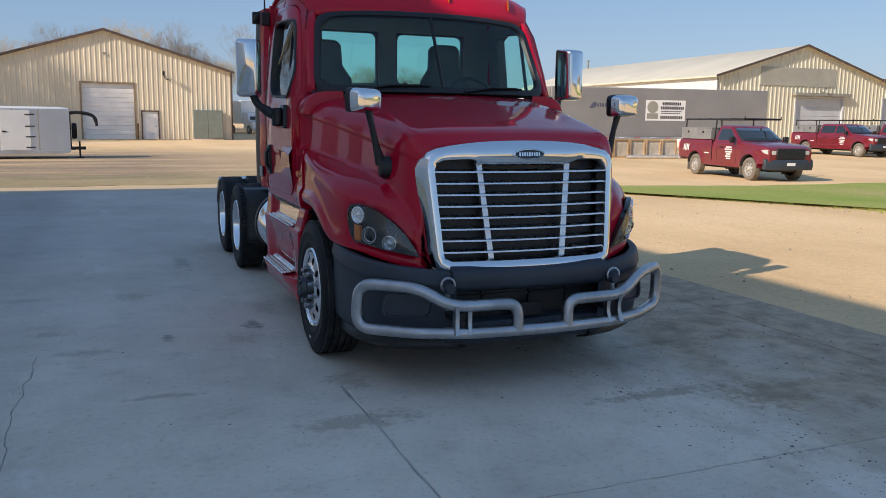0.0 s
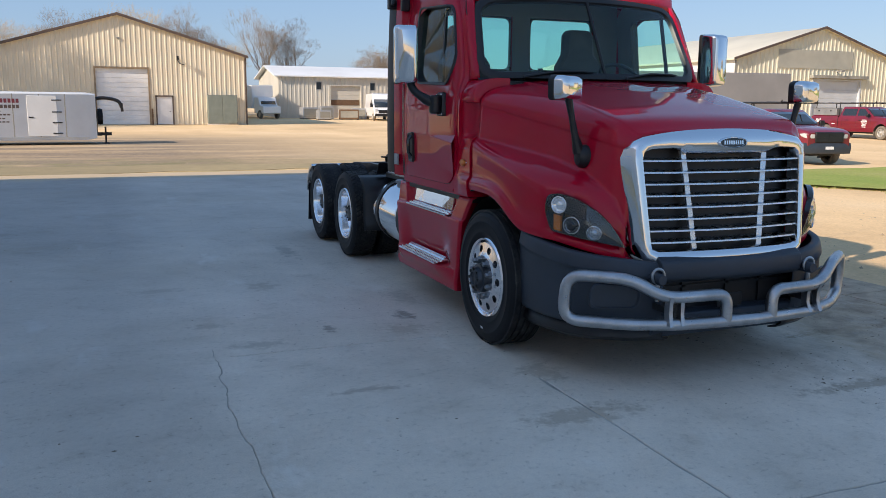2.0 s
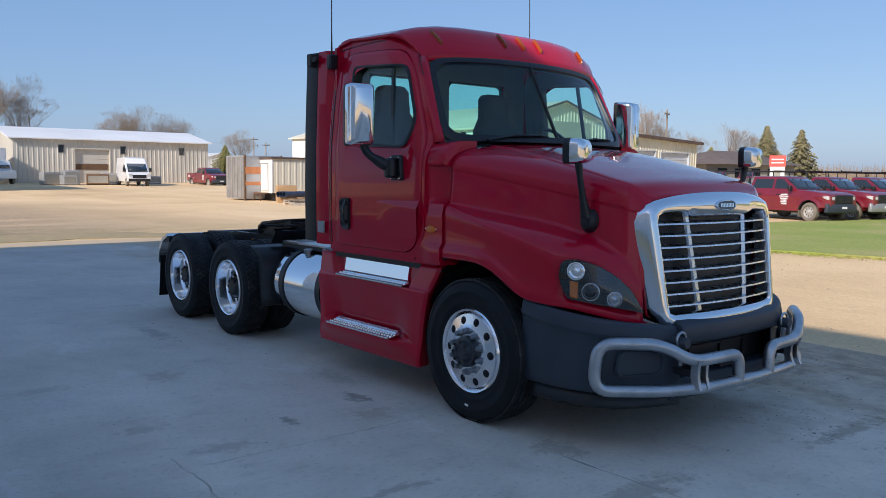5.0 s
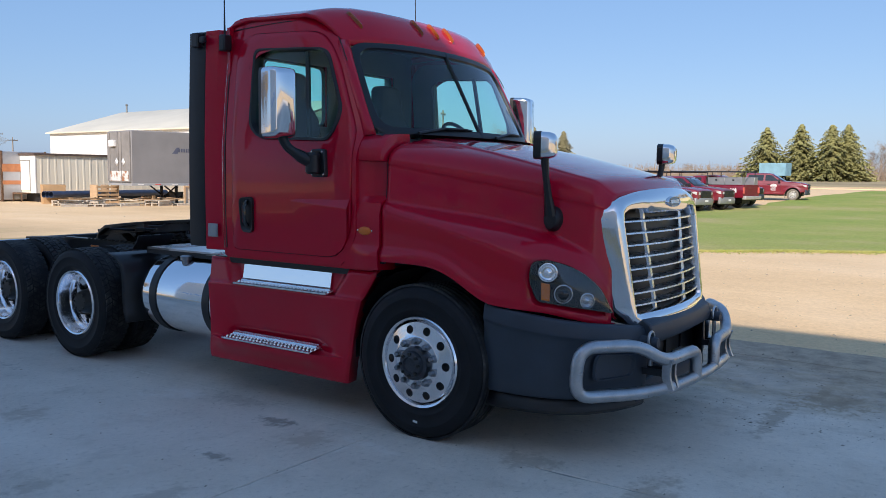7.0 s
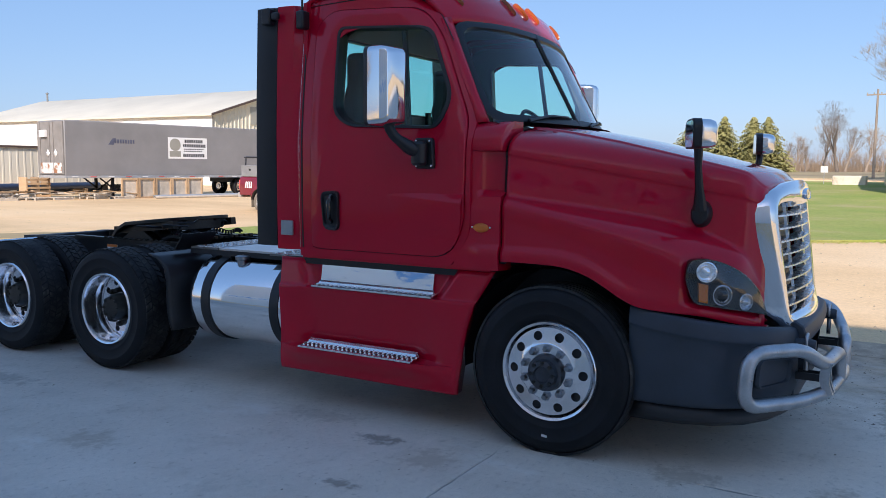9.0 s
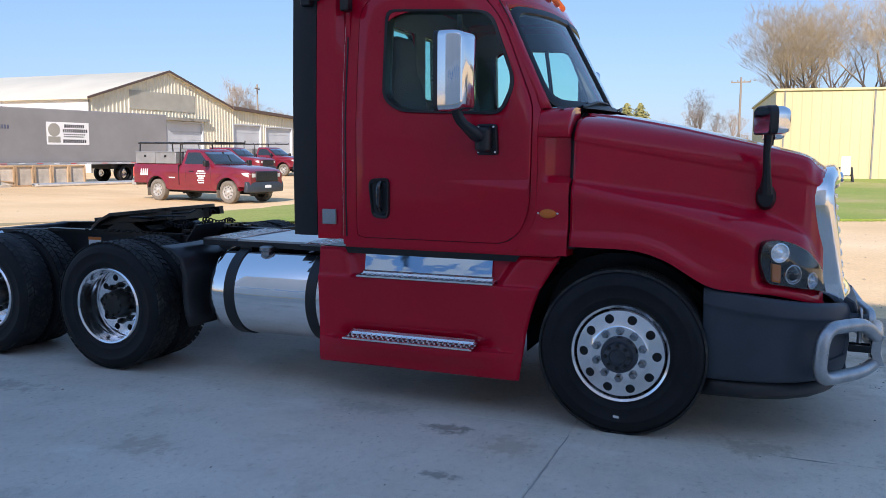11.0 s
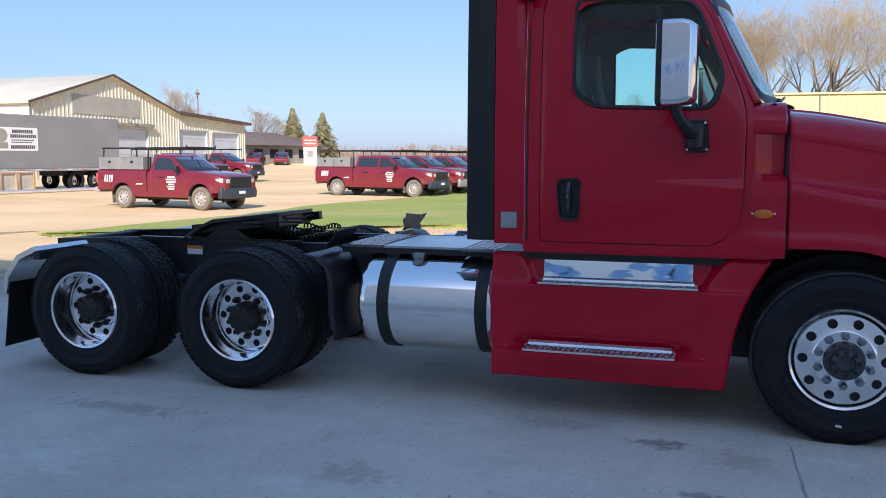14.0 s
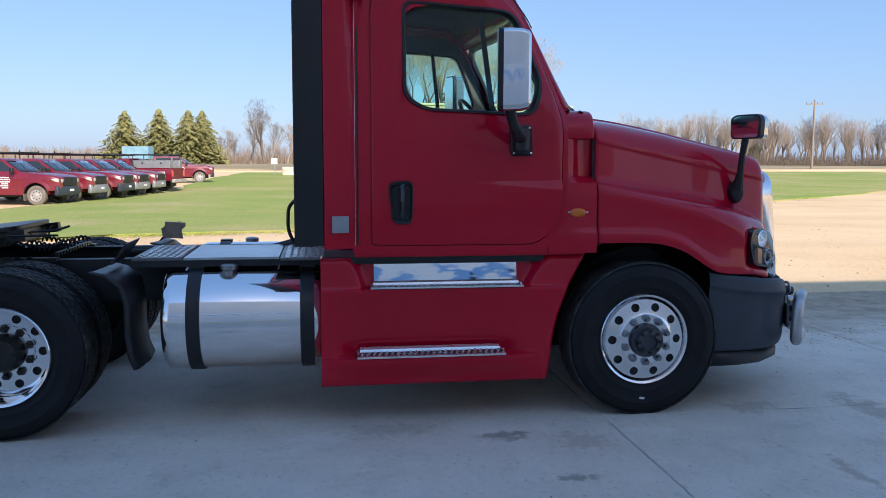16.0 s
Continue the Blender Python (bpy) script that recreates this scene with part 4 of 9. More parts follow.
# the fixed shell round the doors
for s in (1, -1):
    flip = Matrix.Diagonal((s, 1, 1, 1))
    frame_out = resample(rounded([(1.86, 1.06), (0.66, 1.06), (0.53, 1.28), (0.53, 1.90), (0.525, 1.96), (0.745, 2.45), (0.875, 2.68), (1.0, 2.78), (1.72, 2.83), (1.86, 2.80)], [0.02, 0.05, 0.05, 0.03, 0.03, 0.2, 0.1, 0.1, 0.05, 0.05], 5), 96, (1.86, 1.06))
    rings = [[side(a.x, a.y, -0.004 - (0.05 if k else 0)) for a in frame_out] if k else [side(a.x, a.y, -0.002) for a in frame_out] for k in (1, 0)]
    c2 = Vector((1.15, 1.95))
    rings.append([side(q.x, q.y, 0.0) for q in [Vector((c2.x + (b.x - c2.x) * 1.012, c2.y + (b.y - c2.y) * 1.006)) for b in door_loop]])
    rings.append([side(q.x, q.y, -0.03) for q in [Vector((c2.x + (b.x - c2.x) * 1.012, c2.y + (b.y - c2.y) * 1.006)) for b in door_loop]])
    g = Geo()
    g.loft(rings, True, False)
    part("cab_side", g.moved(flip), red, truck, "red cab side with pillars", angle=40)
    g = Geo()
    g.loft([[(skin_x(z) - 0.001, 1.835, z), (skin_x(z) - 0.001, 1.875, z), (skin_x(z) + 0.07, 1.875, z), (skin_x(z) + 0.07, 1.835, z)] for z in (1.10, 1.5, 1.85, 2.1, 2.4, 2.6, 2.76)])
    part("rear_corner_post", g.moved(flip), red, truck)
    # joint between the cab's side and the roof cap, carried round to the windscreen
    g = Geo()
    g.tube([side(p.x, p.y, 0.0) for p in smooth_loop([(1.85, 2.735), (1.5, 2.752), (1.16, 2.752), (0.98, 2.722), (0.87, 2.655), (0.79, 2.55), (0.735, 2.455)], 40, False)], 0.0035, 6)
    part("roof_joint", g.moved(flip), black, truck)
    # dark door gap
    g = Geo()
    g.loft([[side(q.x, q.y, -0.028) for q in [Vector((c2.x + (b.x - c2.x) * k, c2.y + (b.y - c2.y) * k)) for b in door_loop]] for k in (1.02, 0.985)], True, False)
    part("door_seal", g.moved(flip), black, truck)
    # cowl shoulder and its recess in front of the door
    g = Geo()
    g.loft([[(x + k, y, z) for x, z in ((-0.86, 1.955), (-0.98, 1.954), (-1.04, 1.944), (-1.085, 1.925), (-1.115, 1.898), (-1.135, 1.862), (-1.146, 1.82), (-1.150, 1.79), (-1.143, 1.775), (-1.125, 1.768), (-0.86, 1.765))] for y, k in ((0.575, 0.0), (0.50, 0.0), (0.42, 0.006), (0.37, 0.014), (0.352, 0.022), (0.345, 0.034))])
    part("cowl_corner", g.moved(flip), red, truck, angle=33)
    g = Geo()
    g.loft([[(x - f * fl + (dip if z > 1.53 else dip * 0.5 if z > 1.51 else 0), y, z) for x, z, f in ((-1.02, 1.79, 0), (-1.142, 1.785, 0), (-1.142, 1.57, 0), (-1.142, 1.54, 0), (-1.143, 1.518, 0), (-1.145, 1.498, 0), (-1.152, 1.455, 0), (-1.160, 1.432, 0), (-1.162, 1.40, 0), (-1.160, 1.30, 0), (-1.160, 1.225, 0), (-1.161, 1.208, 0.2), (-1.161, 1.195, 0.7), (-1.161, 1.175, 1.0), (-1.161, 1.12, 1.0), (-1.158, 1.06, 0.6), (-1.0, 1.05, 0))] for y, fl, dip in ((0.64, 0.0, 0.0), (0.56, 0.0, 0.0), (0.53, 0.006, 0.003), (0.50, 0.012, 0.014), (0.475, 0.016, 0.034), (0.45, 0.02, 0.058), (0.42, 0.022, 0.078), (0.38, 0.023, 0.09), (0.334, 0.024, 0.095))])
    part("cowl_side", g.moved(flip), red, truck, angle=24)
    g = Geo()
    oval = [(0.052 * math.cos(a), 0.028 * math.sin(a)) for a in [2 * math.pi * i / 20 for i in range(20)]]
    g.loft([[Vector((-1.160 - o, 0.456 + p * k, 1.312 + q * k)) for p, q in oval] for k, o in ((1.0, 0.0), (1.0, 0.008), (0.85, 0.014), (0.5, 0.018))])
    mk = part("side_marker", g.moved(flip), amber_lit, truck, "small oval amber side marker lamp")
    for dy in (-0.06, 0.06):
        g = Geo()
        g.lathe([(0.0, -0.006), (0.007, -0.005), (0.008, 0.0)], 8, "x", (-1.160, 0.456 + dy, 1.314))
        part("screw", g.moved(flip), chrome, mk)
    # side fairing behind the cab with its black rubber edge
    g = Geo()
    prof = [(-1.166, 1.850), (-1.185, 1.90), (-1.20, 2.03), (-1.17, 2.035), (-1.15, 1.90)]
    g.loft([[(x + (skin_x(z) + 1.17) * (1.0 if y < 1.88 else (0.8 if x > -1.16 else 0.35)), y, z) for x, y in prof] for z in (1.10, 1.5, 1.9, 2.3, 2.6, 2.745)])
    fair = part("side_fairing", g.moved(flip), red, truck, "red side fairing panel", bevel=0.006)
    g = Geo()
    prof = [(-1.198, 2.032), (-1.215, 2.10), (-1.21, 2.205), (-1.18, 2.205), (-1.165, 2.036)]
    g.loft([[(x + (skin_x(z) + 1.17) * 0.35, y, z) for x, y in prof] for z in (1.12, 1.6, 2.1, 2.6, 2.74)])
    part("rubber_edge", g.moved(flip), black, fair, "black rubber fairing edge", bevel=0.006)
    g = Geo()
    g.box(-1.235, -1.15, 2.05, 2.12, 2.62, 2.73)
    g.box(-1.225, -1.19, 1.99, 2.05, 2.65, 2.70)
    part("work_lamp", g.moved(flip), black, fair, "small black work lamp", bevel=0.01)
    g = Geo()
    g.box(-1.213, -1.196, 1.885, 1.985, 1.20, 1.30)
    part("reflector", g.moved(flip), reflector_m, fair, "square grey reflector", bevel=0.004)
    # pillar behind the door and the seal against the fairing
    g = Geo()
    g.loft([[(skin_x(z) + o, y, z) for o, y in ((0.014, 1.742), (0.014, 1.87), (0.03, 1.87), (0.03, 1.742))] for z in (1.12, 1.5, 1.86, 2.1, 2.4, 2.6, 2.72)])
    part("door_pillar", g.moved(flip), red, truck)
    g = Geo()
    g.loft([[(skin_x(z) + o, y, z) for o, y in ((-0.003, 1.824), (-0.003, 1.834), (0.02, 1.834), (0.02, 1.824))] for z in (1.12, 1.5, 1.86, 2.1, 2.4, 2.6, 2.72)])
    part("fairing_seal", g.moved(flip), black, fair)
    # strip added to stand in for the bright reflection on the fairing's edge
    g = Geo()
    g.loft([[(skin_x(z) + o, y, z) for o, y in ((-0.011, 1.8445), (-0.011, 1.846), (0.0, 1.846), (0.0, 1.8445))] for z in (1.12, 1.5, 1.86, 2.1, 2.4, 2.6)])
    part("joint_strip", g.moved(flip), alu, fair, "thin metal strip standing in for a glint along the joint")
    # aerial
    g = Geo()
    g.box(-1.20, -1.12, 1.79, 1.85, 2.58, 2.70)
    base = part("aerial_base", g.moved(flip), black, truck, bevel=0.012)
    g = Geo()
    g.tube([(-1.165, 1.82, 2.68), (-1.165, 1.82, 2.9), (-1.16, 1.83, 3.5), (-1.15, 1.85, 4.1)], [0.009, 0.005, 0.004, 0.002], 6)
    part("whip", g.moved(flip), black, base)

# roof
def roof_pt(u, v):
    """u across (-1..1), v from the brow (0) to the back (1)."""
    a = abs(u)
    ye = 0.80 + (1.86 - 0.80) * v
    yc = 0.64 + (1.86 - 0.64) * v
    y = yc + (ye - yc) * a ** 2.2
    rise = min(1.0, v / 0.28)
    rise = 1 - (1 - rise) ** 2.4
    zc, ze = 2.606 + 0.281 * rise + 0.04 * v, 2.572 + 0.208 * rise + 0.04 * v
    z = zc + (ze - zc) * a ** 5 - 0.06 * step(0.86, 1.0, v) ** 2
    x = u * (0.955 + 0.13 * min(1, v * 4) ** 0.7) if a < 1 else u * (0.965 + 0.13 * min(1, v * 4) ** 0.7)
    return Vector((x, y, z))


g = Geo()
us = [-1, -0.985, -0.95, -0.9, -0.8, -0.65, -0.45, -0.22, 0, 0.22, 0.45, 0.65, 0.8, 0.9, 0.95, 0.985, 1]
vs = [0, 0.03, 0.07, 0.12, 0.18, 0.25, 0.33, 0.45, 0.6, 0.8, 0.95, 1.0]
rows = [[roof_pt(u, v) for u in us] for v in vs]
rows.append([p + Vector((0, 0.012, -0.06)) for p in rows[-1]])
g.loft(rows, False, False)
part("roof", g, red, truck, "red cab roof with a rounded brow", thick=0.025, angle=60)
for u in (-0.80, -0.20, 0.0, 0.20, 0.80):
    g = Geo()
    c = roof_pt(u, 0.10)
    d = (roof_pt(u, 0.16) - roof_pt(u, 0.05)).normalized()
    nrm = Vector((0, -d.z, d.y))
    if nrm.z < 0:
        nrm = -nrm
    side_v = Vector((1, 0, 0))
    ov = [(math.cos(a), math.sin(a)) for a in [2 * math.pi * i / 14 for i in range(14)]]
    g.loft([[c + d * p * 0.082 * k + side_v * q * 0.010 * k + nrm * o for p, q in ov] for k, o in ((1.0, -0.02), (1.0, 0.006), (0.8, 0.018), (0.3, 0.022))])
    part("roof_lamp", g, amber_dark, truck, "amber teardrop clearance lamp on the roof")

# windscreen in two panes with a dark frame
def screen(u, v, out=0.0):
    a = abs(u)
    yc, ye = 0.30 + 0.36 * v, 0.50 + 0.31 * v
    zc, ze = 1.955 + (2.622 - 1.955) * v, 1.955 + (2.585 - 1.955) * v
    p = Vector((u * (1.03 - 0.085 * v), yc + (ye - yc) * a ** 2.2, zc + (ze - zc) * a ** 3))
    n = Vector((u * 0.5, -0.8, 0.55)).normalized()
    return p + n * out


for s in (-1, 1):
    # red pillar between the door frame and the screen
    g = Geo()
    rows = []
    for i in range(9):
        v = i / 8
        z = 1.945 + (2.60 - 1.945) * v
        ye = lerp_table([(1.52, 0.33), (1.95, 0.522), (2.45, 0.745), (2.70, 0.885)], z)[0]
        a = side(ye + 0.012, z, -0.001)
        b = screen(-0.985, v * 1.05 - 0.02, 0.012)
        m1, m2 = a.lerp(b, 0.35) + Vector((-0.007, -0.007, 0.002)), a.lerp(b, 0.7) + Vector((-0.006, -0.008, 0.002))
        rows.append([(-s * p.x * 1.0 if s > 0 else p.x, p.y, p.z) for p in (a, m1, m2, b, b + Vector((0.02, 0.03, 0)))])
    g.loft(rows, False, False)
    part("a_pillar", g, red, truck, thick=0.008, angle=70)
    g = Geo()
    g.grid(lambda u, v: screen(s * (0.008 + 0.955 * u), 0.055 + 0.89 * v), 14, 8)
    w = part("windscreen", g, cab_glass, truck, "tinted curved windscreen pane", angle=0)
    w.data.shade_smooth()
    w.visible_shadow = False
g = Geo()
loop_o, loop_i = [], []
SCREEN = resample(rounded([(-1.05, 0), (1.05, 0), (1.05, 0.75), (-1.05, 0.75)], 0.15, 8), 80, (-1.05, 0.3))
for i in range(80):
    e = (SCREEN[i].x / 1.05, SCREEN[i].y / 0.75)
    loop_o.append(screen(e[0] * 1.0, e[1] * 1.03 - 0.012, 0.004))
    loop_i.append(e)
g.loft([loop_o, [screen(e[0] * 0.99, 0.02 + 0.965 * e[1], 0.016) for e in loop_i], [screen(e[0] * 0.945, 0.07 + 0.87 * e[1], 0.012) for e in loop_i], [screen(e[0] * 0.94, 0.08 + 0.85 * e[1], -0.02) for e in loop_i]], True, False)
part("windscreen_frame", g, black, truck, "black rubber windscreen frame", angle=60)
g = Geo()
g.tube([screen(0, v / 8, 0.004) for v in range(9)], 0.014, 6)
part("windscreen_divider", g, black, truck)
for s, x0 in ((-1, -0.72), (1, 0.18)):
    g = Geo()
    a = screen(x0 / 1.07, 0.0, 0.03)
    b = screen(x0 / 1.07 + 0.50, 0.07, 0.03)
    m = screen(x0 / 1.07 + 0.24, 0.05, 0.045)
    g.tube([a + Vector((0, -0.02, -0.03)), a, m, b], [0.012, 0.012, 0.009, 0.006], 6)
    g.tube([screen(x0 / 1.07 + 0.10, 0.045, 0.022), screen(x0 / 1.07 + 0.3, 0.06, 0.022), screen(x0 / 1.07 + 0.56, 0.07, 0.022)], 0.007, 5)
    part("wiper", g, black, truck, "black wiper lying on the screen's foot")
# cowl panel between screen and hood
g = Geo()
g.grid(lambda u, v: Vector(((-1 + 2 * u) * 1.06, 0.40 * v + (1 - v) * (0.22 + 0.22 * abs(-1 + 2 * u) ** 2.2), 1.958 - 0.02 * v)), 16, 2)
part("cowl_panel", g, black, truck)

# cab back with two windows, floor and lining
g = Geo()
BACK = 1.845
cells_x = [-1.12, -0.80, -0.09, 0.09, 0.80, 1.12]
cells_z = [1.08, 2.08, 2.58, 2.86]
for i in range(5):
    for j in range(3):
        if j == 1 and i in (1, 3):
            continue
        top = cells_z[j + 1] - (0.1 if j == 2 and i in (0, 4) else 0.04 if j == 2 else 0)
        g.box(cells_x[i], cells_x[i + 1], BACK - 0.03, BACK, cells_z[j], top)
part("cab_back", g, red, truck, "red cab back wall with two windows")
g = Geo()
for i in range(5):
    for j in range(3):
        if not (j == 1 and i in (1, 3)):
            g.box(max(-1.07, cells_x[i]), min(1.07, cells_x[i + 1]), BACK - 0.05, BACK - 0.036, cells_z[j], cells_z[j + 1] - (0.06 if j == 2 else 0))
part("back_lining", g, liner, truck, "light grey cab back lining")
for s in (-1, 1):
    g = Geo()
    g.box(s * 0.445 - 0.355, s * 0.445 + 0.355, BACK - 0.02, BACK - 0.014, 2.08, 2.58)
    w = part("back_window", g, cab_glass, truck)
    w.visible_shadow = False
    wl = rounded([(s * 0.445 - 0.36, 2.075), (s * 0.445 + 0.36, 2.075), (s * 0.445 + 0.36, 2.585), (s * 0.445 - 0.36, 2.585)], 0.07, 5)
    wc = Vector((s * 0.445, 2.33))
    g = Geo()
    g.loft([[Vector((wc.x + (p.x - wc.x) * k, y, wc.y + (p.y - wc.y) * k2)) for p in wl] for k, k2, y in ((1.05, 1.06, BACK - 0.034), (1.05, 1.06, BACK + 0.008), (0.94, 0.92, BACK + 0.008), (0.94, 0.92, BACK - 0.034))] , True, False)
    part("back_window_seal", g, black, truck)
g = Geo()
g.box(-1.10, 1.10, 0.35, 1.82, 1.07, 1.10)
part("cab_floor", g, trim_m, truck)
g = Geo()
g.grid(lambda u, v: roof_pt(-0.95 + 1.9 * u, 0.06 + 0.92 * v) + Vector((0, 0, -0.045)), 14, 10)
part("headliner", g, liner, truck, "light grey headliner")
for s in (-1, 1):
    g = Geo()
    g.box(s * 1.09 - 0.02, s * 1.09 + 0.02, 0.62, 1.82, 1.10, 1.88)
    part("door_lining", g, trim_m, truck)
g = Geo()
g.loft([[(x, y, z) for y, z in ((0.38, 1.60), (0.36, 1.90), (0.40, 1.93), (0.52, 1.93), (0.66, 1.84), (0.70, 1.55), (0.55, 1.2))] for x in (-1.02, -0.6, 0, 0.6, 1.02)])
part("dashboard", g, trim_m, truck, "dark grey dashboard", bevel=0.03)
g = Geo()
ringp = []
for i in range(33):
    a = 2 * math.pi * i / 32
    ringp.append(Vector((0.48 + 0.225 * math.cos(a), 0.80 + 0.225 * math.sin(a) * 0.55, 1.93 + 0.225 * math.sin(a) * 0.83)))
g.tube(ringp, 0.016, 8, False)
g.tube([(0.48, 0.80, 1.93), (0.48, 0.58, 1.78)], 0.03, 8)
for a in (0.3, math.pi - 0.3, -math.pi / 2):
    g.tube([(0.48, 0.80, 1.93), (0.48 + 0.22 * math.cos(a), 0.80 + 0.22 * math.sin(a) * 0.55, 1.93 + 0.22 * math.sin(a) * 0.83)], 0.012, 6)
part("steering_wheel", g, black, truck)
for s in (-1, 1):
    x = 0.54 if s == 1 else -0.65
    g = Geo()
    g.box(x - 0.24, x + 0.24, 1.02, 1.55, 1.42, 1.58)
    g.box(x - 0.20, x + 0.20, 1.1, 1.5, 1.10, 1.42)
    seat = part("seat", g, fabric, truck, "dark fabric driver's seat", bevel=0.05)
    g = Geo()
    g.loft([[(x + w * sx, y, z) for sx, y in ((-1, y0), (1, y0), (1, y0 + 0.13), (-1, y0 + 0.13))] for w, y0, z in ((0.24, 1.48, 1.52), (0.26, 1.53, 1.8), (0.24, 1.58, 2.12), (0.16, 1.60, 2.24), (0.15, 1.61, 2.42), (0.11, 1.62, 2.47))])
    part("backrest", g, fabric, seat, bevel=0.03)
    g = Geo()
    g.box(x - s * 0.29 - 0.03, x - s * 0.29 + 0.03, 1.15, 1.5, 1.72, 1.78)
    part("armrest", g, fabric, seat, bevel=0.02)
g = Geo()
g.box(0.10, 0.14, 1.60, 1.63, 1.3, 2.1)
part("cb_handset", g, black, truck)

# mirrors on the doors and on the hood
for s in (1, -1):
    flip = Matrix.Diagonal((s, 1, 1, 1))
    g = Geo()
    body = rounded([(-0.095, -0.23), (0.095, -0.23), (0.095, 0.23), (-0.095, 0.23)], 0.035, 5)
    mc = Vector((-1.455, 0.965, 2.145)) if s == 1 else Vector((-1.43, 0.80, 2.17))
    yaw = Matrix.Rotation(radians(-14), 4, "Z")
    def mp(p, y, k=1.0):
        return mc + yaw @ Vector((p[0] * k, y, p[1] * (1 - (1 - k) * 0.5)))
    g.loft([[mp(p, y, k) for p in body] for k, y in ((0.72, -0.115), (0.88, -0.10), (0.97, -0.06), (1.0, 0.0), (1.0, 0.045))])
    mir = part("door_mirror", g.moved(flip), chrome, truck, "tall chrome backed door mirror", angle=50)
    g = Geo()
    g.loft([[mp(p, y, k) for p in body] for k, y in ((1.015, 0.04), (1.015, 0.07), (0.94, 0.072))])
    part("housing_rim", g.moved(flip), black, mir)
    g = Geo()
    g.loft([[mp(p, y, k) for p in body] for k, y in ((0.93, 0.07), (0.93, 0.076))])
    part("mirror_glass", g.moved(flip), chrome, mir)
    g = Geo()
    g.tube(path([(-1.43, 0.965, 1.96), (-1.40, 0.94, 1.86), (-1.28, 0.86, 1.77), (-1.18, 0.84, 1.755)], 0.06), [0.031] * 8 + [0.042] * 8, 12)
    part("mirror_arm", g.moved(flip), black, mir, "curved black mirror arm")
    g = Geo()
    bp = rounded([(0.763, 1.662), (0.90, 1.662), (0.905, 1.85), (0.775, 1.85)], 0.022, 4)
    g.loft([[side(0.825 + (p.x - 0.825) * k, 1.75 + (p.y - 1.75) * k, o) for p in bp] for k, o in ((1, 0.008), (1, 0.035), (0.9, 0.045))])
    part("mirror_foot", g.moved(flip), black, mir)
    g = Geo()
    g.lathe([(0.0, -0.075), (0.036, -0.075), (0.05, -0.06), (0.052, 0.055), (0.036, 0.072), (0.0, 0.072)], 16, "z", (-1.245, 0.845, 1.755))
    part("mirror_knuckle", g.moved(flip), black, mir, "thick black pivot of the mirror arm")
    for yy, zz in ((0.778, 1.68), (0.885, 1.68), (0.79, 1.832), (0.885, 1.832)):
        g = Geo()
        g.lathe([(0.0, -0.05), (0.007, -0.049), (0.008, -0.04)], 8, "x", side(yy, zz))
        part("mirror_screw", g.moved(flip), tread_alu, mir)
    # hood mirror
    g = Geo()
    hm = rounded([(-0.11, -0.075), (0.11, -0.075), (0.115, 0.06), (0.07, 0.08), (-0.09, 0.08), (-0.115, 0.05)], 0.03, 4)
    hc = Vector((-0.985, -0.775, 1.86))
    yaw2 = Matrix.Rotation(radians(25 if s == 1 else -15), 4, "Z")
    g.loft([[hc + yaw2 @ Vector((p.x * k, y, p.y * k)) for p in hm] for k, y in ((0.6, -0.075), (0.85, -0.06), (0.97, -0.03), (1.0, 0.02))])
    h_m = part("hood_mirror", g.moved(flip), chrome, truck, "small chrome hood mirror on a black post", angle=50)
    g = Geo()
    g.loft([[hc + yaw2 @ Vector((p.x * k, y, p.y * k)) for p in hm] for k, y in ((1.03, 0.015), (1.03, 0.055), (0.95, 0.06), (0.8, 0.052))])
    part("housing_rim", g.moved(flip), black, h_m)
    g = Geo()
    g.loft([[hc + yaw2 @ Vector((p.x * k, y, p.y * k)) for p in hm] for k, y in ((0.90, 0.05), (0.90, 0.0605), (0.5, 0.0615))])
    part("mirror_glass", g.moved(flip), chrome, h_m)
    g = Geo()
    g.tube([(-0.955, -0.76, 1.80), (-0.925, -0.755, 1.68), (-0.90, -0.76, 1.56), (-0.865, -0.76, 1.45)], [0.026, 0.02, 0.024, 0.04], 10)
    part("post", g.moved(flip), black, h_m, "black mirror post")
    g = Geo()
    ovf = [(math.cos(a), math.sin(a)) for a in [2 * math.pi * i / 18 for i in range(18)]]
    g.loft([[(-0.805 - o * 1.3, -0.76 + p * 0.055 * k, 1.425 + q * 0.075 * k) for p, q in ovf] for k, o in ((1.05, 0.0), (1.0, 0.035), (0.75, 0.055), (0.3, 0.06))])
    part("post_foot", g.moved(flip), black, h_m)

hub_m = Mat("dark_oiled_hub_steel", (0.075, 0.08, 0.092), 0.36, 0.6).vary(8, 0.25, 60)
lug_m = Mat("dull_lug_steel", (0.3, 0.31, 0.33), 0.32, 0.9).vary(9, 0.2, 80)


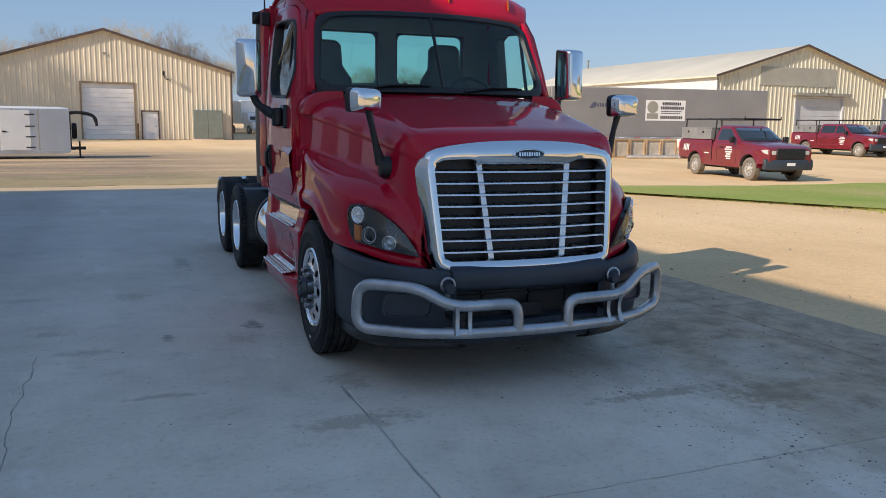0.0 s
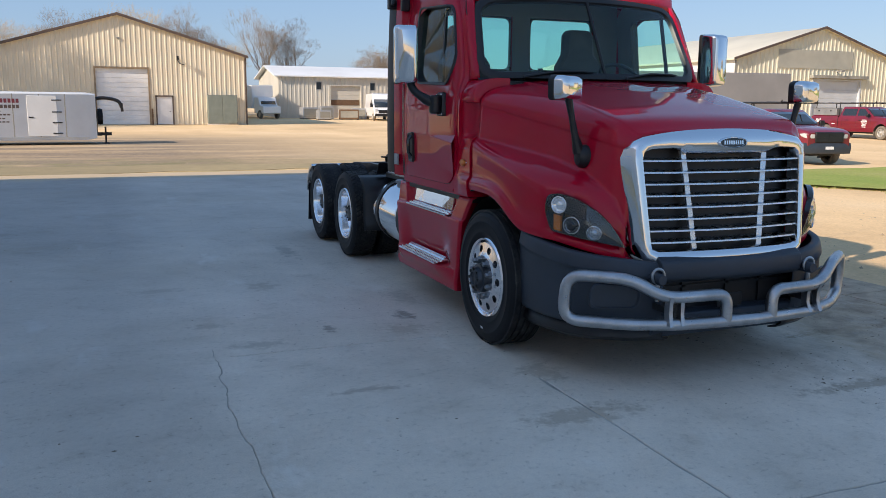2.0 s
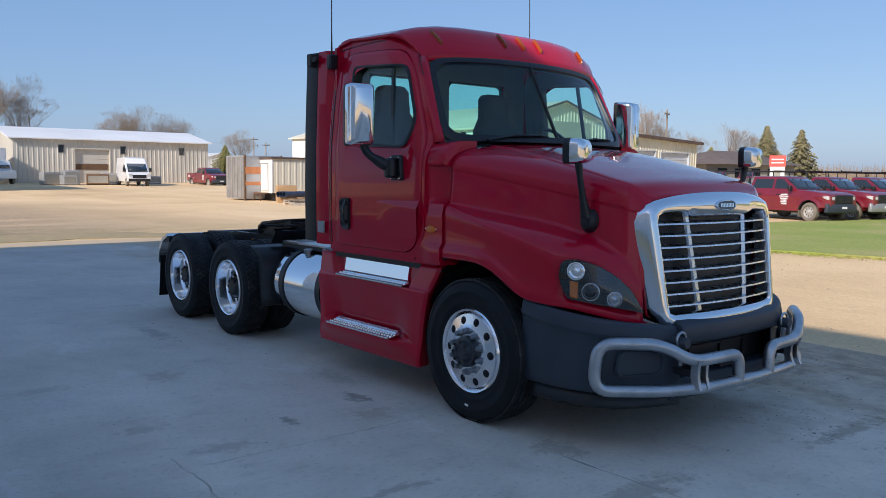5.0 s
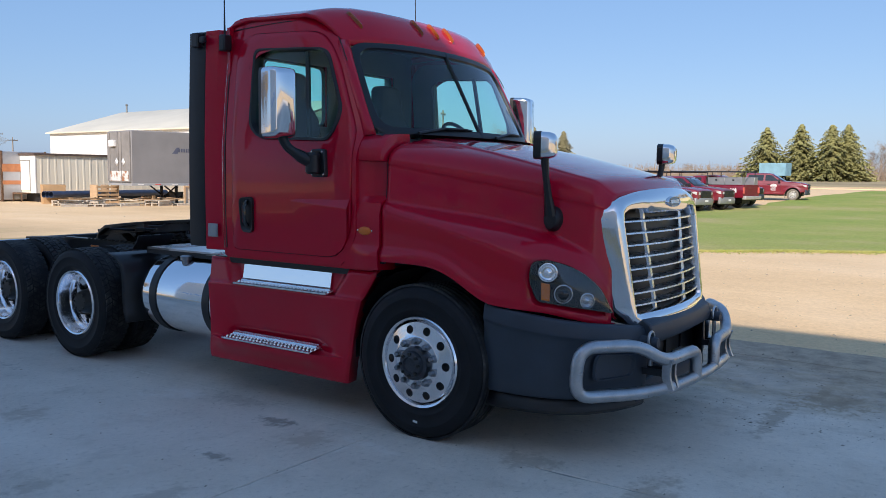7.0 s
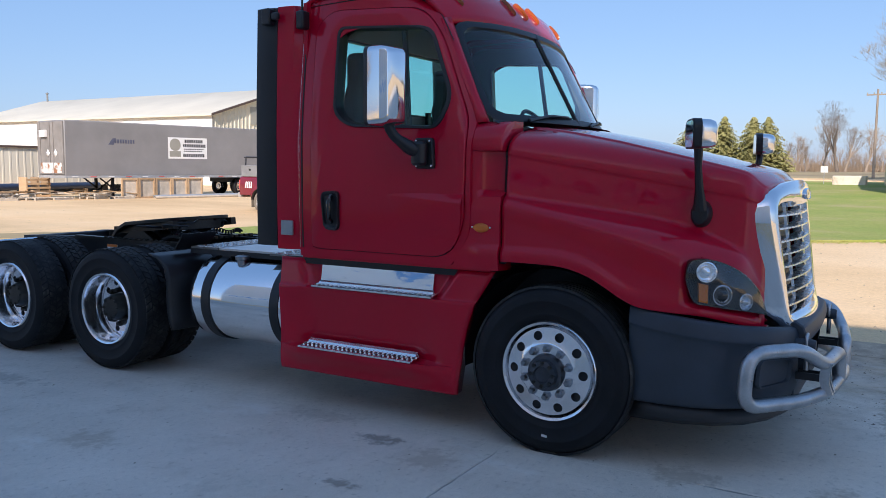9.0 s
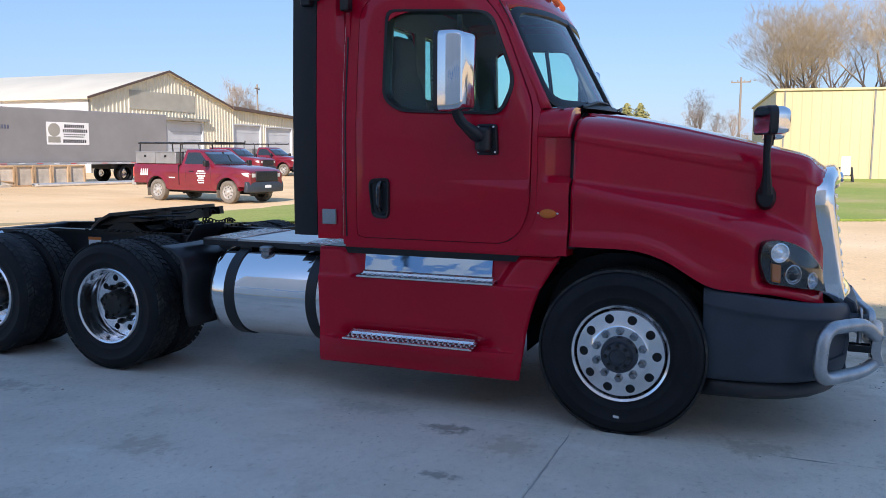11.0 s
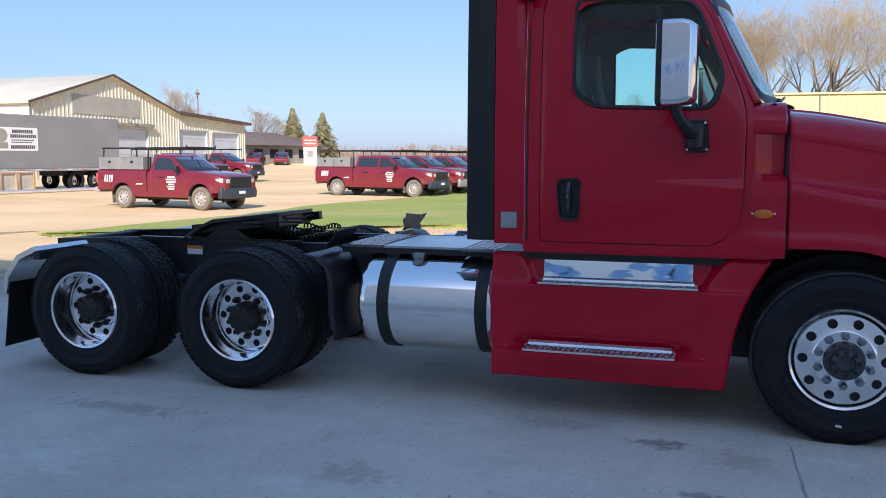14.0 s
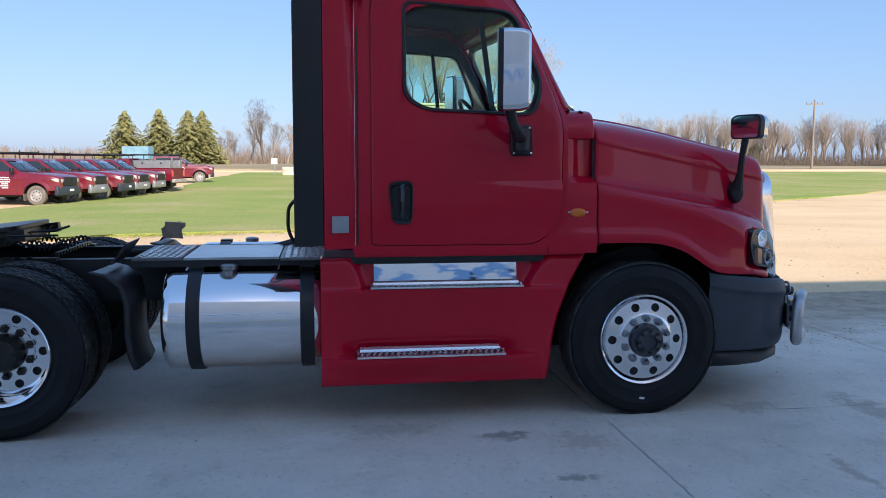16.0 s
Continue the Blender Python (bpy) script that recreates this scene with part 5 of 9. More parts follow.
# wheels
def disc_holes(g, r0, r1, n, rc, rh, x, seg=12, depth=0.03, cone=0.0):
    """A flat ring at x with n round holes, each with a short wall."""
    for i in range(n):
        a0, a1 = 2 * math.pi * (i - 0.5) / n, 2 * math.pi * (i + 0.5) / n
        am = (a0 + a1) / 2
        outl = []
        k = seg // 4
        for j in range(k):
            outl.append((r1, a0 + (a1 - a0) * j / k))
        for j in range(k):
            outl.append((r1 + (r0 - r1) * j / k, a1))
        for j in range(k):
            outl.append((r0, a1 + (a0 - a1) * j / k))
        for j in range(k):
            outl.append((r0 + (r1 - r0) * j / k, a0))
        ou = [Vector((x, r * math.cos(a), r * math.sin(a))) for r, a in outl]
        c = Vector((x, rc * math.cos(am), rc * math.sin(am)))
        inn = []
        for p in ou:
            d = (p - c)
            inn.append(c + d.normalized() * rh)
        for p in ou + inn:
            p.x -= cone * (r1 - math.hypot(p.y, p.z)) / (r1 - r0)
        g.ring_panel(ou, inn)
        g.ring_panel(inn, [q + Vector((depth, 0, 0)) for q in inn])


def tyre_geo(r, w, x):
    """Tyre with its outer face towards -x; x is the tread's middle."""
    h = w / 2
    prof = [(0.292, x - h * 0.78), (0.31, x - h * 0.92), (0.33, x - h * 0.965), (0.335, x - h * 0.985), (0.342, x - h * 0.985), (0.347, x - h * 0.975), (0.37, x - h * 1.005), (0.405, x - h * 1.02), (0.410, x - h * 1.04), (0.418, x - h * 1.04), (0.423, x - h * 1.02), (0.45, x - h * 0.99), (r - 0.03, x - h * 0.955), (r - 0.026, x - h * 0.93), (r - 0.022, x - h * 0.92), (r - 0.006, x - h * 0.82), (r, x - h * 0.6), (r + 0.002, x), (r, x + h * 0.6), (r - 0.006, x + h * 0.82), (r - 0.022, x + h * 0.92), (0.455, x + h * 0.98), (0.40, x + h), (0.31, x + h * 0.92), (0.292, x + h * 0.78)]
    g = Geo()
    g.lathe(prof, 72)
    return g


def groove_geo(r, w, x, steer, deep=0.009):
    """Raised tread: ribs for a steering tyre, blocks for a drive tyre."""
    g = Geo()
    h = w / 2
    if steer:
        for k in range(5):
            c = x + (k - 2) * w * 0.178
            g.lathe([(r - 0.004, c - w * 0.068), (r + 0.011, c - w * 0.06), (r + 0.011, c + w * 0.06), (r - 0.004, c + w * 0.068)], 72)
    else:
        n = 54
        for k in range(4):
            c = x + (k - 1.5) * w * 0.225
            for i in range(n):
                a = 2 * math.pi * (i + 0.5 * (k % 2)) / n
                da, sk = 2 * math.pi / n * 0.38, 0.25 * 2 * math.pi / n * (1 if k % 2 else -1)
                vs = []
                for rr in (r - 0.004, r + deep):
                    for dx, s1 in ((-w * 0.095, -1), (w * 0.095, 1)):
                        for q in (-1, 1):
                            an = a + q * da + s1 * sk
                            vs.append((c + dx, rr * math.cos(an), rr * math.sin(an)))
                g.add(vs, [(4, 5, 7, 6), (0, 1, 5, 4), (2, 6, 7, 3), (0, 4, 6, 2), (1, 3, 7, 5)])
    return g


def wheel_parts(parent, front, outer_only=True, x_face=0.0):
    """Parts of one wheel about the x axis, its outer face at -x; x_face is the plane of the rim's lip."""
    g = Geo()
    if front:
        prof = [(0.292, 0.02), (0.300, 0.0), (0.290, -0.012), (0.276, -0.004), (0.270, 0.03), (0.262, 0.012), (0.258, 0.0)]
        g.lathe([(r, x_face + h) for r, h in prof], 60)
        disc_holes(g, 0.172, 0.258, 10, 0.216, 0.0275, x_face + 0.0, seg=24, cone=0.016)
        g.lathe([(0.172, x_face - 0.016), (0.164, x_face - 0.022), (0.10, x_face - 0.024)], 60)
        lug_r, lug_x, hub_x = 0.142, x_face - 0.023, x_face - 0.023
    else:
        prof = [(0.292, 0.02), (0.300, 0.0), (0.290, -0.012), (0.276, -0.004), (0.268, 0.03), (0.262, 0.09), (0.256, 0.105), (0.245, 0.12), (0.240, 0.15), (0.236, 0.158)]
        g.lathe([(r, x_face + h) for r, h in prof], 60)
        disc_holes(g, 0.165, 0.236, 10, 0.203, 0.026, x_face + 0.158, seg=24)
        g.lathe([(0.165, x_face + 0.158), (0.16, x_face + 0.148), (0.09, x_face + 0.146)], 60)
        lug_r, lug_x, hub_x = 0.142, x_face + 0.146, x_face + 0.146
    rim = part("rim", g, alu, parent, "polished aluminium wheel with round hand holes", angle=30)
    # black disc stands in for the shade behind the hand holes
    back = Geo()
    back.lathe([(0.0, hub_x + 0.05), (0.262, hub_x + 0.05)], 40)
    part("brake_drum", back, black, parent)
    # one nut mesh shared by all ten
    n = Geo()
    hexa = [(math.cos(math.pi * i / 3), math.sin(math.pi * i / 3)) for i in range(6)]
    n.loft([[Vector((h, 0.0235 * k * p, 0.0235 * k * q)) for p, q in hexa] for k, h in ((1.15, 0.0), (1.1, -0.012), (0.85, -0.014), (0.85, -0.034), (0.6, -0.042))])
    me = mesh_of("lug_nut", n, lug_m if front else grease)
    for i in range(10):
        a = 2 * math.pi * (i + 0.5) / 10
        o = part("lug_nut", me, None, rim)
        o.location = (lug_x, lug_r * math.cos(a), lug_r * math.sin(a))
    h = Geo()
    if front:
        h.lathe([(0.112, hub_x), (0.105, hub_x - 0.035), (0.085, hub_x - 0.04), (0.078, hub_x - 0.07), (0.05, hub_x - 0.08), (0.045, hub_x - 0.066), (0.0, hub_x - 0.066)], 30)
    else:
        h.lathe([(0.115, hub_x), (0.108, hub_x - 0.06), (0.095, hub_x - 0.085), (0.09, hub_x - 0.1), (0.06, hub_x - 0.105), (0.0, hub_x - 0.105)], 30)
    hub = part("hub", h, hub_m if front else grease, parent, "dark greasy hub")
    bolt = Geo()
    bolt.lathe([(0.012, 0.0), (0.012, -0.012), (0.0, -0.013)], 6)
    me = mesh_of("hub_bolt", bolt, grease)
    for i in range(8):
        a = 2 * math.pi * i / 8
        rr = 0.068 if front else 0.08
        o = part("hub_bolt", me, None, hub)
        o.location = (hub_x - (0.07 if front else 0.1), rr * math.cos(a), rr * math.sin(a))


TR = 0.502
for s in (1, -1):
    rot = Matrix.Identity(4) if s == 1 else Matrix.Rotation(math.pi, 4, "Z")
    w = new("front_wheel")
    w.parent = truck
    w.matrix_basis = Matrix.Translation((-1.165 * s, 0, TR - 0.007)) @ rot
    part("tyre", tyre_geo(TR - 0.012, 0.285, 0.125), rubber, w, "black steer tyre with ribbed tread", angle=40)
    part("tread", groove_geo(TR - 0.012, 0.285, 0.125, True), tread_rubber, w, angle=30)
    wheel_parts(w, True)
    g = Geo()
    g.box(-0.021, -0.019, -0.06, -0.025, -0.388, -0.374, Matrix.Rotation(radians(8), 4, "X"))
    part("tyre_mark", g, bar_white, w)
    for y in (3.895, 5.2):
        w = new("rear_wheel")
        w.parent = truck
        w.matrix_basis = Matrix.Translation((-1.18 * s, y, TR - 0.004)) @ rot
        part("tyre", tyre_geo(TR - 0.014, 0.275, 0.122), rubber, w, "black outer drive tyre", angle=40)
        part("tread", groove_geo(TR - 0.014, 0.275, 0.122, False, 0.0055 if y < 4.5 else 0.0025), tread_rubber, w, angle=30, fix=False)
        part("inner_tyre", tyre_geo(TR - 0.014, 0.275, 0.452), rubber, w, "black inner drive tyre", angle=40)
        part("tread", groove_geo(TR - 0.014, 0.275, 0.452, False), tread_rubber, w, angle=30, fix=False)
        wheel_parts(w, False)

def two_tone(ob, mat, first):
    """Faces from the given one on take a second material."""
    ob.data.materials.append(material(mat))
    for f in ob.data.polygons:
        if f.index >= first:
            f.material_index = 1


# skirt with steps
def skirt_x(y, z):
    """How far out the moulded skirt stands at y, z."""
    x = lerp_table([(0.25, 1.138), (0.31, 1.150), (0.40, 1.146), (0.46, 1.140), (0.62, 1.146), (0.78, 1.156), (0.832, 1.160), (0.846, 1.156), (0.855, 1.142), (1.035, 1.120)], z)[0]
    if z > 0.85:  # recess behind the upper step, with slanting cheeks
        k = (z - 0.85) / 0.2
        x -= 0.062 * step(0.74 - 0.14 * k, 0.815 - 0.12 * k, y) * (1 - step(1.75 + 0.08 * k, 1.82 + 0.09 * k, y))
    elif z > 0.43:  # foot scoop above the lower step
        k = 1 - abs((z - 0.57) / (0.27 if z > 0.57 else 0.2))
        x -= 0.05 * max(0.0, k) ** 0.8 * step(0.68, 1.05, y) * (1 - step(1.75, 2.03, y))
        x -= 0.06 * (1 - step(0.43, 0.56, z)) * step(0.72, 1.0, y) * (1 - step(1.78, 2.0, y))
    if z < 0.427:  # the lower step stands proud and runs out to a point at both ends
        run = max(0.0, min(1.0, (y - 0.66) / 0.26, (2.045 - y) / 0.19))
        x += 0.062 * run ** 0.7 * step(0.285, 0.415, z)
    return -x


for s in (1, -1):
    flip = Matrix.Diagonal((s, 1, 1, 1))
    levels = [1.04, 1.0, 0.96, 0.92, 0.88, 0.862, 0.852, 0.846, 0.838, 0.832, 0.82, 0.79, 0.74, 0.69, 0.64, 0.59, 0.54, 0.50, 0.475, 0.455, 0.44, 0.430, 0.4265, 0.42, 0.40, 0.38, 0.36, 0.34, 0.32, 0.30, 0.28, 0.265, 0.25]
    rings = []
    for z in levels:
        front = lerp_table([(0.25, 0.633), (0.57, 0.588), (0.70, 0.555), (0.84, 0.505), (0.95, 0.44), (1.06, 0.378)], z)[0]
        row = [(-1.02, front + 0.02, z)]
        for k in range(151):
            y = front + (2.055 - front) * k / 150
            tuck = 0.02 * (1 - min(1.0, (y - front) / 0.025)) ** 2
            row.append((skirt_x(y, z) + tuck, y, z))
        row.append((-1.0, 2.055, z))
        rings.append(row)
    g = Geo()
    g.loft(rings, False, False)
    skirt = part("step_skirt", g.moved(flip), red, truck, "red moulded step skirt below the door", thick=0.01, angle=38)
    g = Geo()
    g.loft([[(-1.1, y, 0.862), (-1.074, y, 1.018), (-1.066, y, 1.018), (-1.09, y, 0.862)] for y in (0.83, 1.73)])
    part("kick_plate", g.moved(flip), plate_alu, skirt, "mirror polished kick plate")

    def tread(y0, y1, z, x0, x1):
        g = Geo()
        # front lip, rear rib, and rows of raised teeth with holes between them
        w = x1 - x0
        g.box(x0, x1, y0, y1, z - 0.006, z)
        g.box(x0 - 0.002, x0, y0, y1, z - 0.004, z + 0.004)
        g.loft([[(x0, y, z), (x0 + 0.014, y, z), (x0 + 0.01, y, z + 0.008), (x0, y, z + 0.006)] for y in (y0, y1)])
        g.loft([[(x1 - 0.32 * w, y, z), (x1 - 0.02 * w, y, z), (x1 - 0.04 * w, y, z + 0.02), (x1 - 0.22 * w, y, z + 0.012)] for y in (y0 + 0.02, y1 - 0.02)])
        n = int((y1 - y0) / 0.036)
        p = (y1 - y0) / n
        rows = 2 if w > 0.1 else 1
        band = (w * 0.66 - 0.016) / rows
        for i in range(n):
            for k in range(rows):
                y, x = y0 + (i + 0.5 - 0.25 * (k % 2)) * p, x0 + 0.016 + (k + 0.5) * band
                g.loft([[(x + a * f, y + b * f - 0.009, z + c) for a, b in ((-band * 0.4, 0), (0, -0.008), (band * 0.4, 0), (0, 0.008))] for f, c in ((1.0, 0.0), (0.55, 0.013))])
        base = len(g.f)
        for i in range(n):
            for k in range(rows):
                y, x = y0 + (i + 0.5 - 0.25 * (k % 2)) * p + 0.009, x0 + 0.016 + (k + 0.5) * band
                g.box(x - band * 0.36, x + band * 0.36, y - 0.0085, y + 0.0065, z + 0.0005, z + 0.002)
        g = g.moved(Matrix.Translation((x0, 0, z)) @ Matrix.Rotation(radians(-11), 4, "Y") @ Matrix.Translation((-x0, 0, -z)))
        ob = part("step_tread", g.moved(flip), tread_alu, skirt, "raised aluminium step tread", fix=False, angle=0)
        two_tone(ob, black, base)
        return ob
    tread(0.80, 1.755, 0.858, -1.172, -1.085)
    tread(0.92, 1.84, 0.437, -1.216, -1.085)
    g = Geo()
    g.box(-1.146, -0.7, 0.40, 1.85, 1.045, 1.115)
    part("cab_sill", g.moved(flip), red, truck, bevel=0.006)
    g = Geo()
    g.box(-1.10, -0.7, 0.40, 2.03, 1.0, 1.044)
    part("sill_gap", g.moved(flip), black, truck)

# fuel tank with straps
for s in (1, -1):
    flip = Matrix.Diagonal((s, 1, 1, 1))
    c = (-0.805, 0, 0.645)
    g = Geo()
    g.lathe([(0.0, 2.03), (0.25, 2.035), (0.30, 2.045), (0.322, 2.07), (0.322, 2.945), (0.316, 2.985), (0.285, 3.005), (0.0, 3.01)], 56, "y", c)
    tank = part("fuel_tank", g.moved(flip), tank_alu, truck, "polished cylindrical aluminium fuel tank", angle=50)
    for y in (2.815, 2.135):
        g = Geo()
        g.lathe([(0.322, y - 0.04), (0.332, y - 0.04), (0.332, y + 0.04), (0.322, y + 0.04)], 56, "y", c)
        g.box(-0.90, -0.80, y - 0.045, y + 0.045, 0.955, 0.985)
        part("tank_strap", g.moved(flip), black, tank, "black tank strap")
    g = Geo()
    g.lathe([(0.04, 0.92), (0.04, 0.965), (0.056, 0.97), (0.056, 0.995), (0.035, 1.004), (0.0, 1.004)], 18, "z", (-0.93, 2.615, -0.01))
    part("filler_cap", g.moved(flip), lug_m, tank, "dull metal filler cap")

# frame and drive gear
for s in (1, -1):
    g = Geo()
    x = s * 0.43
    g.loft([[(x - s * 0.045, y, z0 + 0.008), (x - s * 0.045, y, z0), (x + s * 0.045, y, z0), (x + s * 0.045, y, z1), (x - s * 0.045, y, z1), (x - s * 0.045, y, z1 - 0.008), (x + s * 0.036, y, z1 - 0.008), (x + s * 0.036, y, z0 + 0.008)] for y, z0, z1 in ((-1.1, 0.62, 0.85), (0.6, 0.66, 0.93), (1.6, 0.70, 0.98), (5.3, 0.70, 0.98), (6.05, 0.72, 0.95))])
    part("frame_rail", g, steel, truck, "black steel frame rail")
for y in (2.3, 3.3, 4.55, 5.95):
    g = Geo()
    g.box(-0.42, 0.42, y - 0.06, y + 0.06, 0.72, 0.95)
    part("crossmember", g, steel, truck, bevel=0.01)
for y in (3.895, 5.2):
    g = Geo()
    g.tube([(-0.75, y, 0.5), (-0.4, y, 0.5), (-0.2, y, 0.5), (0, y, 0.5), (0.2, y, 0.5), (0.4, y, 0.5), (0.75, y, 0.5)], [0.09, 0.09, 0.12, 0.2, 0.12, 0.09, 0.09], 14)
    part("axle", g, grease, truck)
g = Geo()
g.tube([(-0.9, 0, 0.45), (-0.6, 0, 0.40), (0.6, 0, 0.40), (0.9, 0, 0.45)], 0.06, 10)
part("front_axle", g, steel, truck)
g = Geo()
g.box(-0.35, 0.35, -0.9, 1.6, 0.45, 1.35)
part("engine", g, steel, truck, "dark engine block under the hood", bevel=0.05)
for s in (-1, 1):
    # wheel well lining
    g = Geo()
    g.loft([[(s * x, 0.02 + 0.58 * math.cos(a), 0.52 + 0.57 * math.sin(a)) for a in [math.pi * i / 12 - 0.15 for i in range(13)]] for x in (0.62, 1.09)], False, False)
    g.box(s * 0.62 - 0.01, s * 0.62 + 0.01, -0.6, 0.6, 0.35, 1.25)
    part("wheel_well", g, black, truck)
    for y in (4.55,):
        g = Geo()
        g.lathe([(0.0, 0.60), (0.11, 0.60), (0.12, 0.66), (0.12, 0.80), (0.0, 0.81)], 18, "z", (s * 0.30, 5.6, 0))
        g.lathe([(0.0, 0.60), (0.11, 0.60), (0.12, 0.66), (0.12, 0.80), (0.0, 0.81)], 18, "z", (s * 0.30, 4.3, 0))
        part("air_spring", g, rubber, truck)
# fifth wheel, tipped back, with two sloping horns
tip = Matrix.Translation((0, 4.42, 1.075)) @ Matrix.Rotation(radians(-6), 4, "X")
g = Geo()
outl = rounded([(-0.40, -0.40), (0.40, -0.40), (0.46, -0.14), (0.46, 0.12), (-0.46, 0.12), (-0.46, -0.14)], [0.14, 0.14, 0.1, 0.01, 0.01, 0.1], 5)
g.loft([[tip @ Vector((p.x, p.y, z)) for p in outl] for z in (0.045, 0.08)])
fw = part("fifth_wheel", g, grease, truck, "greasy black fifth wheel plate tipped back", bevel=0.006)
for s in (-1, 1):
    g = Geo()
    g.loft([[tip @ Vector(q) for q in ((s * x0, y, z), (s * x1, y, z), (s * x1, y, z - 0.035), (s * x0, y, z - 0.035))] for x0, x1, y, z in ((0.055, 0.46, 0.11, 0.08), (0.06, 0.44, 0.25, 0.04), (0.07, 0.37, 0.42, -0.025), (0.085, 0.26, 0.58, -0.10), (0.10, 0.20, 0.66, -0.14))])
    part("horn", g, grease, fw, "sloping guide horn", bevel=0.006)
    g = Geo()
    g.tube([tip @ Vector((s * 0.26 + 0.028 * math.cos(a * 0.7), -0.44 + 0.006 * a, 0.0 + 0.028 * math.sin(a * 0.7))) for a in range(60)], 0.006, 5)
    part("lock_spring", g, grease, fw)
g = Geo()
g.tube([tip @ Vector((-0.36, -0.48, 0.03)), tip @ Vector((-0.30, -0.62, 0.02)), tip @ Vector((-0.34, -0.72, 0.04))], 0.008, 6)
g.tube([tip @ Vector((-0.42, -0.36, 0.02)), tip @ Vector((-0.44, -0.6, 0.0)), tip @ Vector((-0.40, -0.66, -0.01))], 0.008, 6)
part("pull_rod", g, steel, fw)
g = Geo()
g.loft([[tip @ Vector((x, y, z)) for x, z in ((-0.34, 0.05), (0.34, 0.05), (0.28, -0.04), (-0.28, -0.04))] for y in (-0.38, -0.35)])
g.loft([[tip @ Vector((x, y, z)) for y, z in ((-0.4, 0.05), (0.1, 0.05), (-0.05, -0.06), (-0.3, -0.06))] for x in (-0.20, -0.17)])
g.loft([[tip @ Vector((x, y, z)) for y, z in ((-0.4, 0.05), (0.1, 0.05), (-0.05, -0.06), (-0.3, -0.06))] for x in (0.17, 0.20)])
part("web", g, grease, fw, bevel=0.004)
g = Geo()
for s in (-1, 1):
    g.box(s * 0.36 - 0.03, s * 0.36 + 0.03, -0.45, 0.35, -0.02, 0.05, tip)
    g.loft([[(s * 0.36 + dx, y, z) for dx in (-0.05, 0.05) for y in ((y0, y1) if dx < 0 else (y1, y0))] for y0, y1, z in ((4.2, 4.64, 0.985), (4.34, 4.50, 1.06))])
g.box(-0.3, 0.3, -0.30, -0.26, -0.02, 0.05, tip)
g.box(-0.3, 0.3, 0.0, 0.04, -0.02, 0.05, tip)
part("saddle", g, grease, fw)
for i in range(13):
    for q in ((-0.42 + 0.065 * i, -0.38 + 0.065 * i, 3.76, 3.79, 1.0, 1.022), (-0.505, -0.49, 3.9 + 0.07 * i, 3.93 + 0.07 * i, 0.985, 1.004)):
        g = Geo()
        g.box(*q)
        part("slide_tooth", g, grease, fw)
g = Geo()
g.tube([tip @ Vector((-0.40, -0.30, 0.0)), tip @ Vector((-0.62, -0.36, 0.02)), tip @ Vector((-0.66, -0.30, 0.03))], 0.012, 6)
part("release_handle", g, steel, fw)
for s in (-1, 1):
    g = Geo()
    g.box(s * 0.47 - 0.035, s * 0.47 + 0.035, 3.75, 5.2, 0.965, 0.995)
    part("slide_rail", g, grease, truck)
# coiled air lines lying over the frame in front of the fifth wheel
for x, y0, n, r in ((-0.34, 3.70, 11, 0.016), (-0.12, 3.72, 11, 0.016), (0.2, 3.72, 11, 0.016)):
    g = Geo()
    g.tube([(x + r * math.cos(a * 0.7) + 0.02 * math.sin(a * 0.05), y0 + 0.03 * a * 0.7 / 6.283, 1.05 + r * math.sin(a * 0.7) + 0.014 * math.sin(a * 0.09)) for a in range(n * 9)], 0.007, 6)
    part("air_line", g, rubber, truck, "black coiled air line")


# deck plates behind the cab
def deck(y0, y1, x0, x1, nm, mat, bars):
    g = Geo()
    g.box(x0, x1, y0, y1, 1.015, 1.03)
    if bars:
        ny, nx = int((y1 - y0) / 0.045), int((x1 - x0) / 0.045)
        for i in range(ny):
            for j in range(nx):
                cx, cy = x0 + 0.022 + j * 0.045, y0 + 0.022 + i * 0.045
                m = Matrix.Translation((cx, cy, 0)) @ Matrix.Rotation(radians(45 if (i + j) % 2 else -45), 4, "Z")
                g.box(-0.019, 0.019, -0.007, 0.007, 1.03, 1.037, m)
    ob = part(nm, g, mat if not bars else dark_deck, truck, "diamond plate deck" if bars else "smooth worn deck cover", fix=False, angle=0)
    if bars:
        two_tone(ob, mat, 6)


deck_alu = Mat("worn_deck_cover", (0.5, 0.52, 0.55), 0.32, 0.9).vary(3, 0.2, 60)
dark_deck = Mat("scuffed_deck_plate", (0.2, 0.21, 0.22), 0.4, 0.8).vary(5, 0.3, 60)


deck(2.90, 3.20, -0.90, -0.1, "deck_plate", tread_alu, True)
deck(2.31, 2.89, -0.90, -0.1, "deck_cover", deck_alu, False)
deck(1.92, 2.30, -0.98, -0.1, "deck_plate", tread_alu, True)
g = Geo()
g.box(-0.905, -0.875, 1.90, 3.20, 0.975, 1.014)
g.box(-0.5, 0.5, 3.17, 3.20, 0.95, 1.014)
part("deck_bracket", g, steel, truck)
